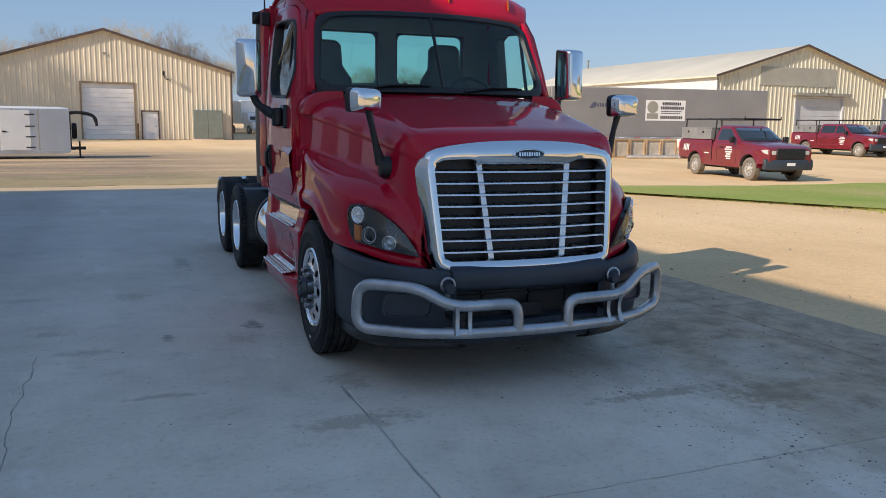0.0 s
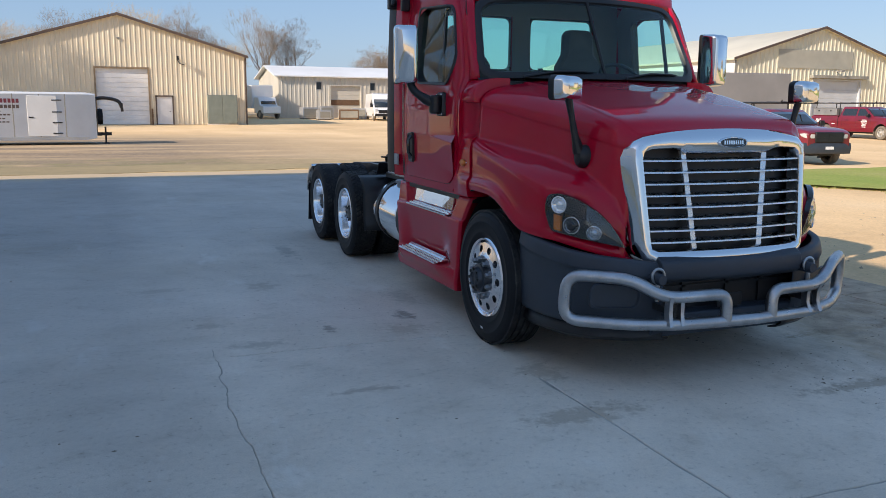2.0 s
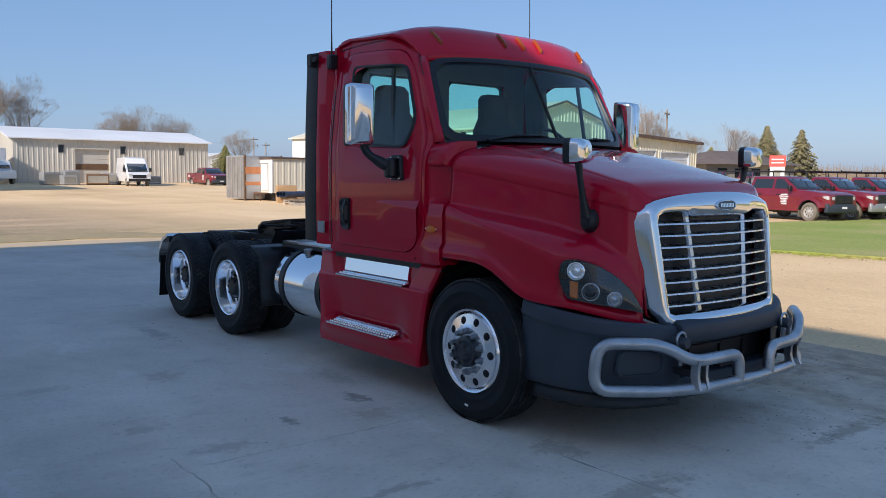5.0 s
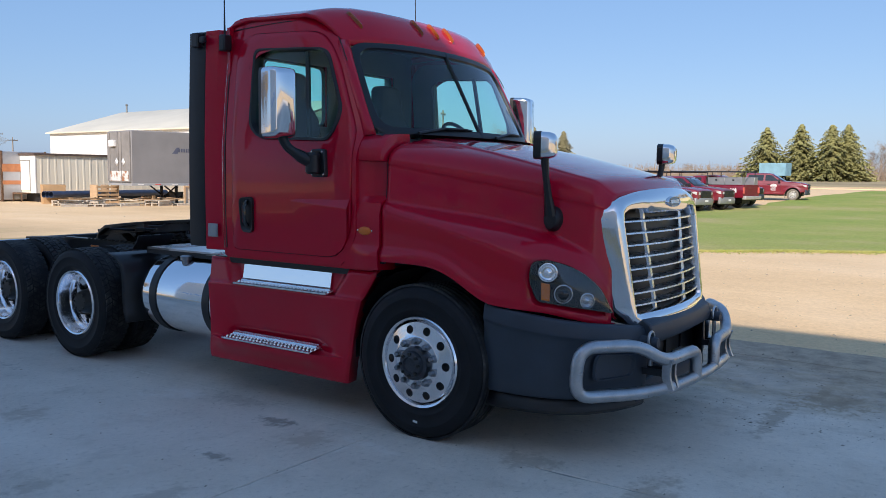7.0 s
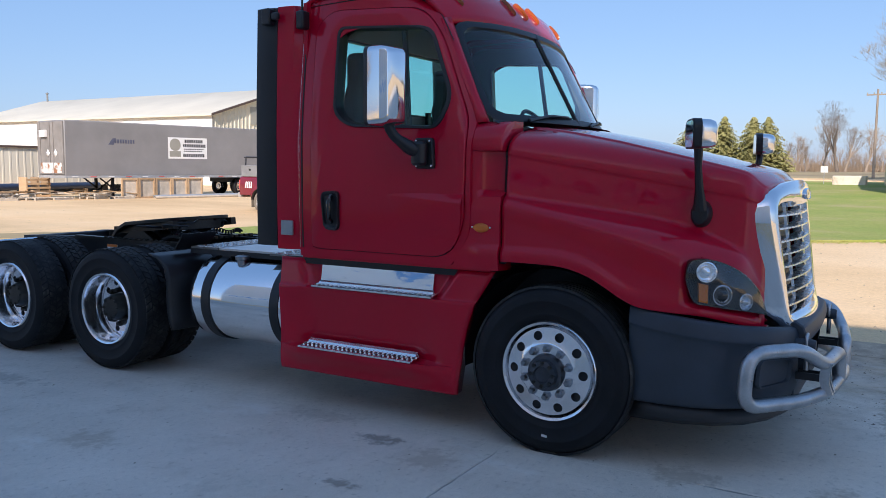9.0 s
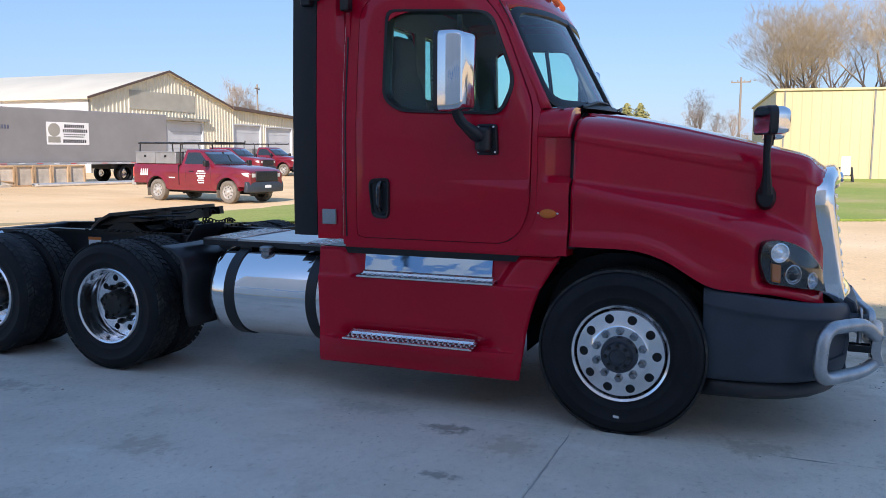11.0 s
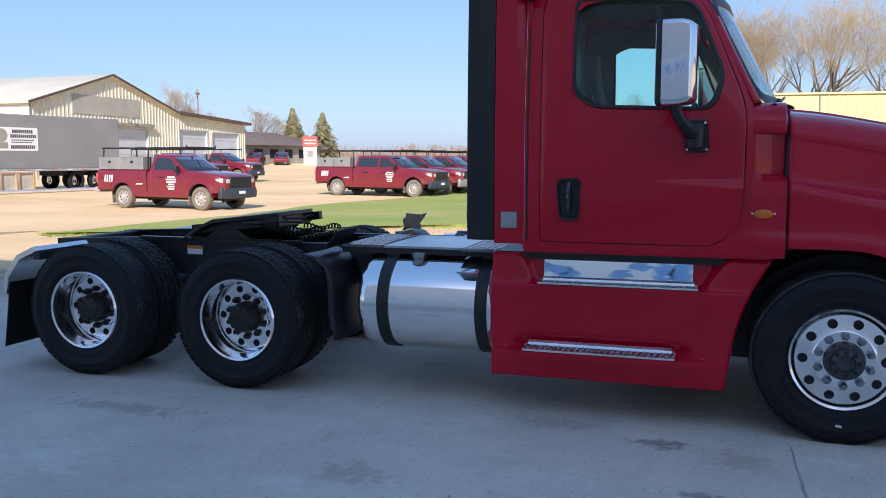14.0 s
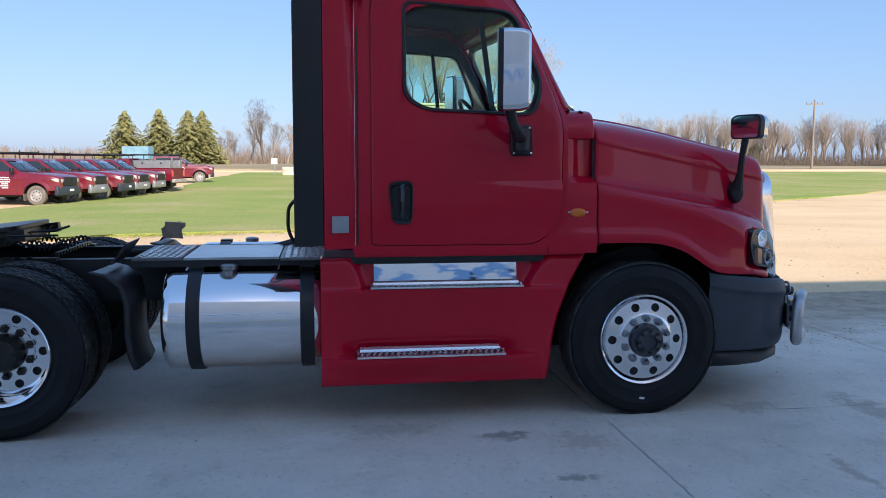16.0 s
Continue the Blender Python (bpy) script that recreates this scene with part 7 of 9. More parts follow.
orange_m = Mat("faded_orange", (0.6, 0.24, 0.1), 0.7).vary(2, 0.2, 40)
red_tape = Mat("red_white_tape", (0.6, 0.1, 0.08), 0.4)


def small_wheel(parent, x, y, r=0.5, w=0.28, name="wheel", rim_mat=None):
    """A road wheel whose axle runs along y."""
    wh = new(name)
    wh.parent = parent
    wh.location = (x, y, r)
    g = Geo()
    h = w / 2
    g.lathe([(r * 0.66, -h * 0.8), (r * 0.75, -h), (r * 0.92, -h * 0.95), (r, -h * 0.65), (r, h * 0.65), (r * 0.92, h * 0.95), (r * 0.75, h), (r * 0.66, h * 0.8)], 28, "y")
    part("tyre", g, rubber, wh)
    g = Geo()
    s = -1 if y < 0 else 1
    g.lathe([(r * 0.68, s * h * 0.9), (r * 0.62, s * h * 0.78), (r * 0.45, s * h * 0.66), (r * 0.22, s * h * 0.72), (r * 0.17, s * h * 0.95), (0.0, s * h * 0.97)], 24, "y")
    part("rim", g, rim_mat or alu, wh)
    return wh


# grey semi trailer: local x along its length, nose at +x
semi = thing("semi_trailer", "dull grey box semi trailer with a white company sign", "trailer", at=pose(19.4, 33.5, -0.02, 0, 0, math.degrees(math.atan2(-1.9, 12.9))))
LT = 13.1
trailer_dull = Mat("weathered_brown_grey_paint", (0.24, 0.225, 0.21), 0.6).vary(1.5, 0.2, 30)
peeling = Mat("peeling_white_paint", (0.6, 0.58, 0.55), 0.8)
peeling.link(peeling.ramp(peeling.noise(3.5, 7), [(0.42, (0.3, 0.14, 0.07)), (0.52, (0.62, 0.6, 0.57))]), peeling.b.inputs["Base Color"])
g = Geo()
g.box(0, LT, 0, 2.6, 1.12, 3.78)
part("box", g, trailer_grey, semi, "dull grey painted trailer box", bevel=0.05)
g = Geo()
g.box(-0.02, LT + 0.02, -0.02, 2.62, 1.02, 1.14)
part("bottom_rail", g, trailer_lite, semi)
for i in range(14):
    g = Geo()
    g.box(0.3 + i * 0.93, 0.62 + i * 0.93, -0.032, -0.022, 1.06, 1.1)
    part("reflective_tape", g, red_tape if i % 2 else bar_white, semi)
g = Geo()
for s in (0.04, 1.33):
    g.box(-0.06, -0.01, s, s + 1.22, 1.2, 3.7)
    g.tube([(-0.08, s + 0.9, 1.15), (-0.08, s + 0.9, 3.7)], 0.02, 6)
part("rear_door", g, trailer_dull, semi, "weathered rear doors")
g = Geo()
for k in range(2):
    c = Vector((-0.075, 0.75 + 0.75 * k, 2.2))
    g.add([c + Vector((0, 0, 0.2)), c + Vector((0, 0.2, 0)), c + Vector((0, 0, -0.2)), c + Vector((0, -0.2, 0))], [(0, 1, 2, 3)])
part("placard", g, bar_white, semi, thick=0.005)
g = Geo()
g.box(-0.075, -0.065, 0.2, 2.3, 1.25, 1.75)
part("rear_tape", g, peeling, semi, "peeling white and rusty patch")
g = Geo()
g.box(-0.2, -0.05, 1.55, 2.1, 2.98, 3.32)
part("rear_air_unit", g, bar_white, semi, bevel=0.02)
g = Geo()
sx = 5.55
g.box(sx, sx + 2.4, -0.012, -0.003, 2.02, 3.14)
sg = part("company_sign", g, bar_white, semi, "white sign with bars for lettering")
for x0, x1, z, h, m in ((1.0, 2.15, 2.95, 0.17, bar_dark), (0.9, 2.33, 2.72, 0.17, bar_dark), (0.95, 2.2, 2.53, 0.06, bar_dark), (0.95, 2.1, 2.42, 0.06, bar_dark), (0.9, 2.25, 2.2, 0.17, bar_dark)):
    n = max(3, int((x1 - x0) / 0.11))
    for i in range(n):
        g = Geo()
        a = x0 + (x1 - x0) * i / n
        g.box(sx + a, sx + a + (x1 - x0) / n * 0.72, -0.017, -0.0125, z - h / 2, z + h / 2)
        part("text_bar", g, m, sg)
g = Geo()
g.lathe([(0.0, -0.017), (0.33, -0.017), (0.33, -0.0125)], 24, "y", (sx + 0.42, 0, 2.75))
g.box(sx + 0.08, sx + 0.75, -0.017, -0.0125, 2.12, 2.42)
part("sign_mark", g, panel_grey, sg)
g = Geo()
for i in range(8):
    g.box(2.55 + 0.14 * i, 2.64 + 0.14 * i, -0.007, -0.003, 2.74, 2.93)
g.add([(2.2, -0.005, 2.66), (2.5, -0.005, 2.66), (2.62, -0.005, 2.98), (2.45, -0.005, 2.98)], [(0, 1, 2, 3)])
part("faded_mark", g, Mat("faded_blue_paint", (0.09, 0.1, 0.15), 0.6).vary(3, 0.3, 30), semi)
for x in (10.4, 11.7):
    for y in (0.35, 2.25):
        small_wheel(semi, x, y, 0.5)
g = Geo()
g.box(9.6, 12.5, 0.5, 2.1, 0.75, 1.02)
part("bogie", g, steel, semi)
for y in (0.5, 2.1):
    g = Geo()
    g.box(2.6, 2.72, y - 0.06, y + 0.06, 0.05, 1.02), g.box(2.5, 2.82, y - 0.12, y + 0.12, 0, 0.05), g.tube([(2.66, y, 0.3), (3.6, y, 1.0)], 0.04, 6), g.tube([(2.66, y, 0.5), (2.0, y, 1.0)], 0.04, 6)
    part("landing_leg", g, steel, semi)

# white gooseneck cargo trailer
cargo = thing("cargo_trailer", "white enclosed gooseneck cargo trailer with a black hitch", "trailer", at=pose(-4.58, 35.0, -0.02, 0, 0, 4))
g = Geo()
g.loft([[(x, y, z) for y, z in ((-1.05, 0.2), (1.05, 0.2), (1.05, 2.16), (0.9, 2.24), (-0.9, 2.24), (-1.05, 2.16))] for x in (-9.0, -0.05)] + [[(0.35, y, z) for y, z in ((-0.8, 0.28), (0.8, 0.28), (0.8, 2.12), (0.7, 2.18), (-0.7, 2.18), (-0.8, 2.12))]])
part("box", g, white_skin, cargo, "white sheet metal body", bevel=0.02)
g = Geo()
g.box(-9, 0.0, -1.07, -1.051, 0.2, 0.34)
part("skirt_rail", g, trailer_lite, cargo)
for i in range(9):
    g = Geo()
    g.box(-8.9 + i * 1.0, -8.86 + i * 1.0, -1.054, -1.05, 0.34, 2.15)
    part("panel_seam", g, panel_grey, cargo)
g = Geo()
g.box(-2.35, -1.2, -1.072, -1.052, 0.38, 2.08)
sd = part("side_door", g, white_skin, cargo, "white side door with strap hinges", bevel=0.01)
for z in (0.5, 0.95, 1.4, 1.9):
    g = Geo()
    g.box(-1.4, -1.02, -1.086, -1.072, z - 0.022, z + 0.022)
    part("hinge", g, black, sd)
g = Geo()
g.box(-2.3, -2.12, -1.09, -1.072, 1.15, 1.2)
part("latch", g, black, sd)
for j, (z, x0, n, h) in enumerate(((1.86, -4.4, 12, 0.17), (1.62, -4.4, 12, 0.14), (1.42, -4.2, 6, 0.05), (1.28, -4.3, 9, 0.06), (1.12, -4.2, 7, 0.05), (0.98, -4.2, 8, 0.05))):
    for i in range(n):
        g = Geo()
        g.box(x0 + i * 0.15, x0 + i * 0.15 + 0.11, -1.058, -1.052, z - h / 2, z + h / 2)
        part("text_bar", g, brown_trim if j != 0 else red_old, cargo)
g = Geo()
g.box(0.3, 0.42, -0.08, 0.08, 0.4, 2.0)
g.tube(path([(0.3, 0, 1.97), (0.7, 0, 2.03), (1.15, 0, 1.97), (1.4, 0, 1.86), (1.48, 0, 1.6)], 0.12), 0.075, 8)
g.tube([(1.47, 0, 1.8), (1.5, 0, 1.42)], 0.06, 8)
part("gooseneck", g, black, cargo, "black gooseneck hitch")
g = Geo()
g.box(0.4, 0.55, -0.4, 0.4, 0.36, 0.46), g.box(0.1, 1.0, -0.05, 0.05, 0.36, 0.5), g.tube([(0.75, 0, 0.75), (0.75, 0, 0.05)], 0.04, 8), g.box(0.6, 0.9, -0.15, 0.15, 0.0, 0.05)
part("jack", g, black, cargo)
g = Geo()
g.lathe([(0.2, -0.1), (0.33, -0.1), (0.36, 0.0), (0.33, 0.1), (0.2, 0.1)], 20, "x", (0.55, 0, 1.2))
part("spare_tyre", g, rubber, cargo)
for x in (-5.05, -4.15):
    for y in (-0.95, 0.95):
        small_wheel(cargo, x, y * 1.09, 0.37, 0.2, rim_mat=white_skin)

# storage container with orange bands, and the site office
b = thing("storage_container", "weathered grey container with orange bands and dark doors", "container", at=pose(17.4, 42.35, -0.02, 0, 0, 2))
g = Geo()
g.box(0, 2.6, 0, 2.4, 0.12, 2.75)
part("box", g, trailer_lite, b, bevel=0.03)
for z in (0.95, 1.65):
    g = Geo()
    g.box(0.06, 2.58, -0.02, 0.0, z, z + (0.22 if z < 1 else 0.42))
    part("band", g, orange_m, b)
for y in (0.06, 1.22):
    g = Geo()
    g.box(-0.04, -0.001, y, y + 1.12, 0.2, 2.68)
    part("door", g, trailer_dull, b, "dark grey container door", bevel=0.01)
    for q in (0.3, 0.8):
        g = Geo()
        g.tube([(-0.06, y + q, 0.16), (-0.06, y + q, 2.7)], 0.02, 6)
        part("lock_rod", g, trailer_lite, b)
for x in (0.0, 2.5):
    g = Geo()
    g.box(x, x + 0.1, -0.015, 0.1, 0.0, 2.78)
    part("corner_post", g, rust, b)
cabin_cream = Mat("faded_cream_siding", (0.76, 0.7, 0.56), 0.6).vary(0.6, 0.1, 30, (1, 1, 0.15))
b = thing("site_office", "long pale site office cabin raised on blocks", "cabin", at=pose(18.4, 40.7, -0.02, 0, 0, -3))
g = ribbed(13, lambda x: 2.6, (), 0.4, 0.012, 0.5)
part("wall", g, cabin_cream, b, fix=False, angle=0)
g = Geo()
g.box(0.03, 13, 0.02, 2.5, 0.5, 2.56)
part("wall", g, cabin_cream, b)
for y0, y1, z0, z1 in ((-0.02, 0.52, 0.5, 2.56), (1.78, 2.52, 0.5, 2.56), (0.52, 1.78, 2.3, 2.56)):
    g = Geo()
    g.box(-0.02, 0.029, y0, y1, z0, z1)
    part("end_panel", g, white_skin, b, "white end wall panel")
g = Geo()
g.box(-0.12, 13.1, -0.12, 2.6, 2.56, 2.66)
part("roof", g, brown_trim, b, "flat roof with a dark edge")
g = Geo()
g.box(-0.005, 0.028, 0.62, 1.68, 0.65, 2.25)
part("door", g, door_white, b, "pale cabin door", bevel=0.01)
for q in ((0.52, 0.62, 0.6, 2.3), (1.68, 1.78, 0.6, 2.3), (0.62, 1.68, 2.25, 2.3)):
    g = Geo()
    g.box(-0.03, 0.028, *q)
    part("door_frame", g, panel_grey, b)
g = Geo()
g.box(5.2, 5.95, -0.45, 0.0, 1.75, 2.2)
ac = part("air_conditioner", g, bar_white, b, "white window air conditioner", bevel=0.02)
g = Geo()
g.box(5.3, 5.85, -0.462, -0.45, 1.82, 2.12)
part("louvre", g, panel_grey, ac)
g = Geo()
g.box(-0.5, -0.04, 0.6, 1.7, 0.45, 0.52), g.box(-0.5, -0.45, 0.62, 0.68, 0, 0.45), g.box(-0.5, -0.45, 1.62, 1.68, 0, 0.45)
part("step", g, rust, b)
for i in range(7):
    g = Geo()
    g.box(0.3 + 2 * i, 0.7 + 2 * i, 0.2, 2.3, 0, 0.5)
    part("footing", g, steel, b)


def pallet(x, y, yaw, n, mat=wood_pale):
    """A stack of n pallets."""
    p = thing("pallet_stack", "loose stack of weathered wooden pallets on the dirt", "pallet", "pallets by the trailer", at=at(x, y, yaw))
    for k in range(n):
        z = k * 0.145
        for j in range(3):
            g = Geo()
            g.box(-0.55, 0.55, -0.5 + j * 0.45, -0.41 + j * 0.45, z, z + 0.09)
            part("stringer", g, mat, p)
        for j in range(6):
            g = Geo()
            g.box(-0.55 + j * 0.2, -0.45 + j * 0.2, -0.52, 0.51, z + 0.094, z + 0.115)
            part("board", g, mat, p)
    return p


for x, y, yaw, n in ((17.4, 35.9, 8, 2), (18.4, 35.3, -35, 2), (19.2, 33.9, 4, 1), (20.9, 33.4, 12, 2), (17.0, 34.7, -22, 1), (21.9, 32.9, -4, 1), (18.2, 34.2, 20, 1)):
    pallet(x, y, yaw, n)
for x, y, z0, sz in ((18.35, 38.9, 0, 1.0),):
    c = thing("carton", "large brown carton standing on the dirt", "box", at=at(x, y, -20))
    g = Geo()
    g.box(-sz * 0.55, sz * 0.55, -0.4, 0.4, 0, sz)
    part("body", g, card, c, bevel=0.01)
    g = Geo()
    g.box(-sz * 0.55, sz * 0.55, -0.03, 0.03, sz + 0.001, sz + 0.004)
    part("tape", g, wood_pale, c)
for x, y in ((19.9, 36.7),):
    c = thing("lumber_crate", "open crate of raw lumber", "crate", at=at(x, y, -8))
    for i in range(5):
        g = Geo()
        g.box(-0.6, 0.6, -0.45, -0.42, 0.05 + i * 0.2, 0.15 + i * 0.2)
        part("slat", g, wood, c)
    for s in (-0.58, 0, 0.54):
        g = Geo()
        g.box(s, s + 0.06, -0.42, 0.4, 0, 1.02)
        part("post", g, wood, c)
for i in range(14):
    c = thing("loose_board", "raw weathered board lying across the pallets", "board", "loose boards by the trailer", at=at(17.2 + 0.36 * i, 35.3 - 0.16 * i + random.uniform(-0.5, 0.5), random.uniform(-50, 40), 0.26 + 0.05 * (i % 3)))
    g = Geo()
    ln = random.uniform(0.5, 1.1)
    g.box(-ln, ln, -0.07, 0.07, 0, 0.04, Matrix.Rotation(random.uniform(-0.06, 0.12), 4, "Y"))
    part("board", g, wood if i % 3 else wood_pale, c)
for i in range(5):
    c = thing("wall_frame", "raw lumber frame with a plywood back under the trailer", "crate", "lumber frames", at=at(21.85 + i * 0.94, 32.6 - i * 0.14, -8))
    g = Geo()
    g.box(0, 0.92, 0.08, 0.1, 0.05, 1.0)
    part("back_board", g, wood_pale, c)
    for x in (0.0, 0.84):
        g = Geo()
        g.box(x, x + 0.08, 0, 0.078, 0, 1.02)
        part("stud", g, wood, c)
    for z in (0.0, 0.94):
        g = Geo()
        g.box(0.082, 0.838, 0, 0.078, z, z + 0.08)
        part("rail", g, wood, c)
for i in range(7):
    c = thing("steel_pipe", "long dull steel pipe lying on the dirt", "pipe", "pipes in front of the trailer", at=at(26.0 + 0.7 * random.random(), 31.0 + 0.16 * i, -8))
    g = Geo()
    ln = 5 + 2.5 * random.random()
    g.lathe([(0.05, -ln / 2), (0.06, -ln / 2), (0.06, ln / 2), (0.05, ln / 2)], 10, "x", (0, 0, 0.06 + 0.02 * (i % 3)))
    part("tube", g, trailer_lite if i % 3 else wood_pale, c)
for i in range(3):
    c = thing("blue_pipe", "thick dark blue pipe under the cabin", "pipe", "blue pipes", at=at(21.5, 38.4 + 0.35 * i, 10))
    g = Geo()
    g.lathe([(0.15, -4), (0.17, -4), (0.17, 4), (0.15, 4)], 14, "x", (0, 0, 0.5))
    part("tube", g, blue_tarp, c)
    for x in (-3, 2.8):
        g = Geo()
        g.box(x, x + 0.2, -0.17, 0.17, 0, 0.34)
        part("chock", g, wood, c)
c = thing("scrap_heap", "tangle of dark scrap metal by the trailer's nose", "scrap", at=at(31.4, 30.4, 0))
for i in range(26):
    a = random.uniform(0, 6.28)
    g = Geo()
    p = Vector((random.gauss(0, 0.5), random.gauss(0, 0.4), random.uniform(0.02, 0.55)))
    q = p + Vector((math.cos(a), math.sin(a), random.uniform(-0.3, 0.3))) * random.uniform(0.3, 0.7)
    q.z = max(0.03, q.z)
    g.tube([p, q], 0.03, 6)
    part("rod", g, steel if i % 3 else trailer_lite, c)
# heating and cooling units by the long building
for x, y, w, h in ((15.0, 77.5, 1.6, 1.15), (16.7, 77.2, 1.3, 1.3), (18.6, 75.5, 1.9, 1.0), (20.0, 76.8, 1.4, 1.1), (16.0, 75.4, 1.2, 0.9), (24.6, 78.0, 1.3, 0.8)):
    c = thing("air_handler", "discarded grey sheet metal air handler unit", "machine", "air units in the yard", at=at(x, y, random.uniform(-15, 15)))
    g = Geo()
    g.box(-w / 2, w / 2, -0.5, 0.5, 0.06, h)
    part("casing", g, trailer_lite if w < 1.7 else rust, c, bevel=0.02)
    g = Geo()
    g.box(-w / 2 + 0.1, w / 2 - 0.1, -0.52, -0.505, 0.2, h - 0.15)
    part("louvre", g, panel_grey, c)
    g = Geo()
    g.box(-w / 2, w / 2, -0.45, 0.45, 0, 0.06)
    part("skid", g, steel, c)


# ---- vehicles ----
pk_glass = Mat("pickup_dark_glass", (0.02, 0.026, 0.03), 0.03, Coat_Weight=0.8)
box_grey = Mat("dull_tool_box_steel", (0.34, 0.345, 0.35), 0.45, 0.5).vary(2, 0.15, 40)
rack_m = Mat("black_rack_steel", (0.015, 0.015, 0.016), 0.45)
dusty_rim = Mat("dusty_steel_rim", (0.5, 0.48, 0.45), 0.45, 0.4).vary(4, 0.15, 60)
dusty_tyre = Mat("dusty_tyre", (0.19, 0.165, 0.135), 0.9).vary(5, 0.3, 60)
van_white = Mat("van_white", (0.78, 0.78, 0.78), 0.3, Coat_Weight=0.6).vary(1, 0.05, 40)
lamp_pale = Mat("pale_headlamp", (0.5, 0.5, 0.49), 0.15)


def arc_notch(cx, cz, r, a0, a1, n=9):
    return [(cx + r * math.cos(a0 + (a1 - a0) * i / n), cz + r * math.sin(a0 + (a1 - a0) * i / n)) for i in range(n + 1)]


def car_wheel(parent, x, y, r=0.405):
    """A dusty steel road wheel with round holes, its axle along y."""
    wh = new("wheel")
    wh.parent = parent
    wh.location = (x, y, r)
    k = r / 0.405
    h = 0.135
    g = Geo()
    g.lathe([(r * 0.6, -h * 0.7), (r * 0.66, -h * 0.93), (r * 0.78, -h), (r * 0.92, -h * 0.93), (r * 0.985, -h * 0.74), (r, -h * 0.5), (r, h * 0.5), (r * 0.985, h * 0.74), (r * 0.92, h * 0.93), (r * 0.78, h), (r * 0.6, h * 0.7)], 32, "y")
    part("tyre", g, dusty_tyre, wh)
    g = Geo()
    g.lathe([(0.262 * k, 0.02), (0.262 * k, -0.012), (0.25 * k, -0.016), (0.242 * k, 0.012), (0.225 * k, 0.022)], 32)
    disc_holes(g, 0.10 * k, 0.225 * k, 8, 0.172 * k, 0.034 * k, 0.012, seg=12, depth=0.03)
    g.lathe([(0.10 * k, 0.012), (0.092 * k, -0.008), (0.07 * k, -0.012), (0.062 * k, -0.045), (0.05 * k, -0.055), (0.0, -0.056)], 24)
    turn = Matrix.Translation((0, (-1 if y < 0 else 1) * h * 0.72, 0)) @ Matrix.Rotation(radians(90 if y < 0 else -90), 4, "Z")
    part("rim", g.moved(turn), dusty_rim, wh)
    # flat black sheet puts the dark behind the rim's holes
    g = Geo()
    g.lathe([(0.24 * k, 0.05), (0.0, 0.05)], 20)
    part("brake_disc", g.moved(turn), black, wh)
    return wh


def car_shell(xs_, low, top, half, crown):
    """A closed body from cross sections along x."""
    ups = (0, 0.05, 0.14, 0.25, 0.37, 0.48, 0.58, 0.66, 0.73, 0.80, 0.86, 0.91, 0.95, 0.98, 1.0)
    rings = []
    for x in xs_:
        z0, z1 = low(x), top(x)
        left = []
        for f in ups:
            z = z0 + (z1 - z0) * f
            left.append((half(x, z) - 0.055 * max(0.0, (z - z1 + 0.07) / 0.07) ** 2.2, z))
        ye = left[-1][0]
        left += [(ye * k, z1 + crown(x) * (1 - k * k) + 0.004) for k in (0.94, 0.8, 0.55, 0.28)]
        rings.append([(x, -a, z) for a, z in left] + [(x, 0, z1 + crown(x) + 0.004)] + [(x, a, z) for a, z in reversed(left)])
    return Geo().loft(rings)


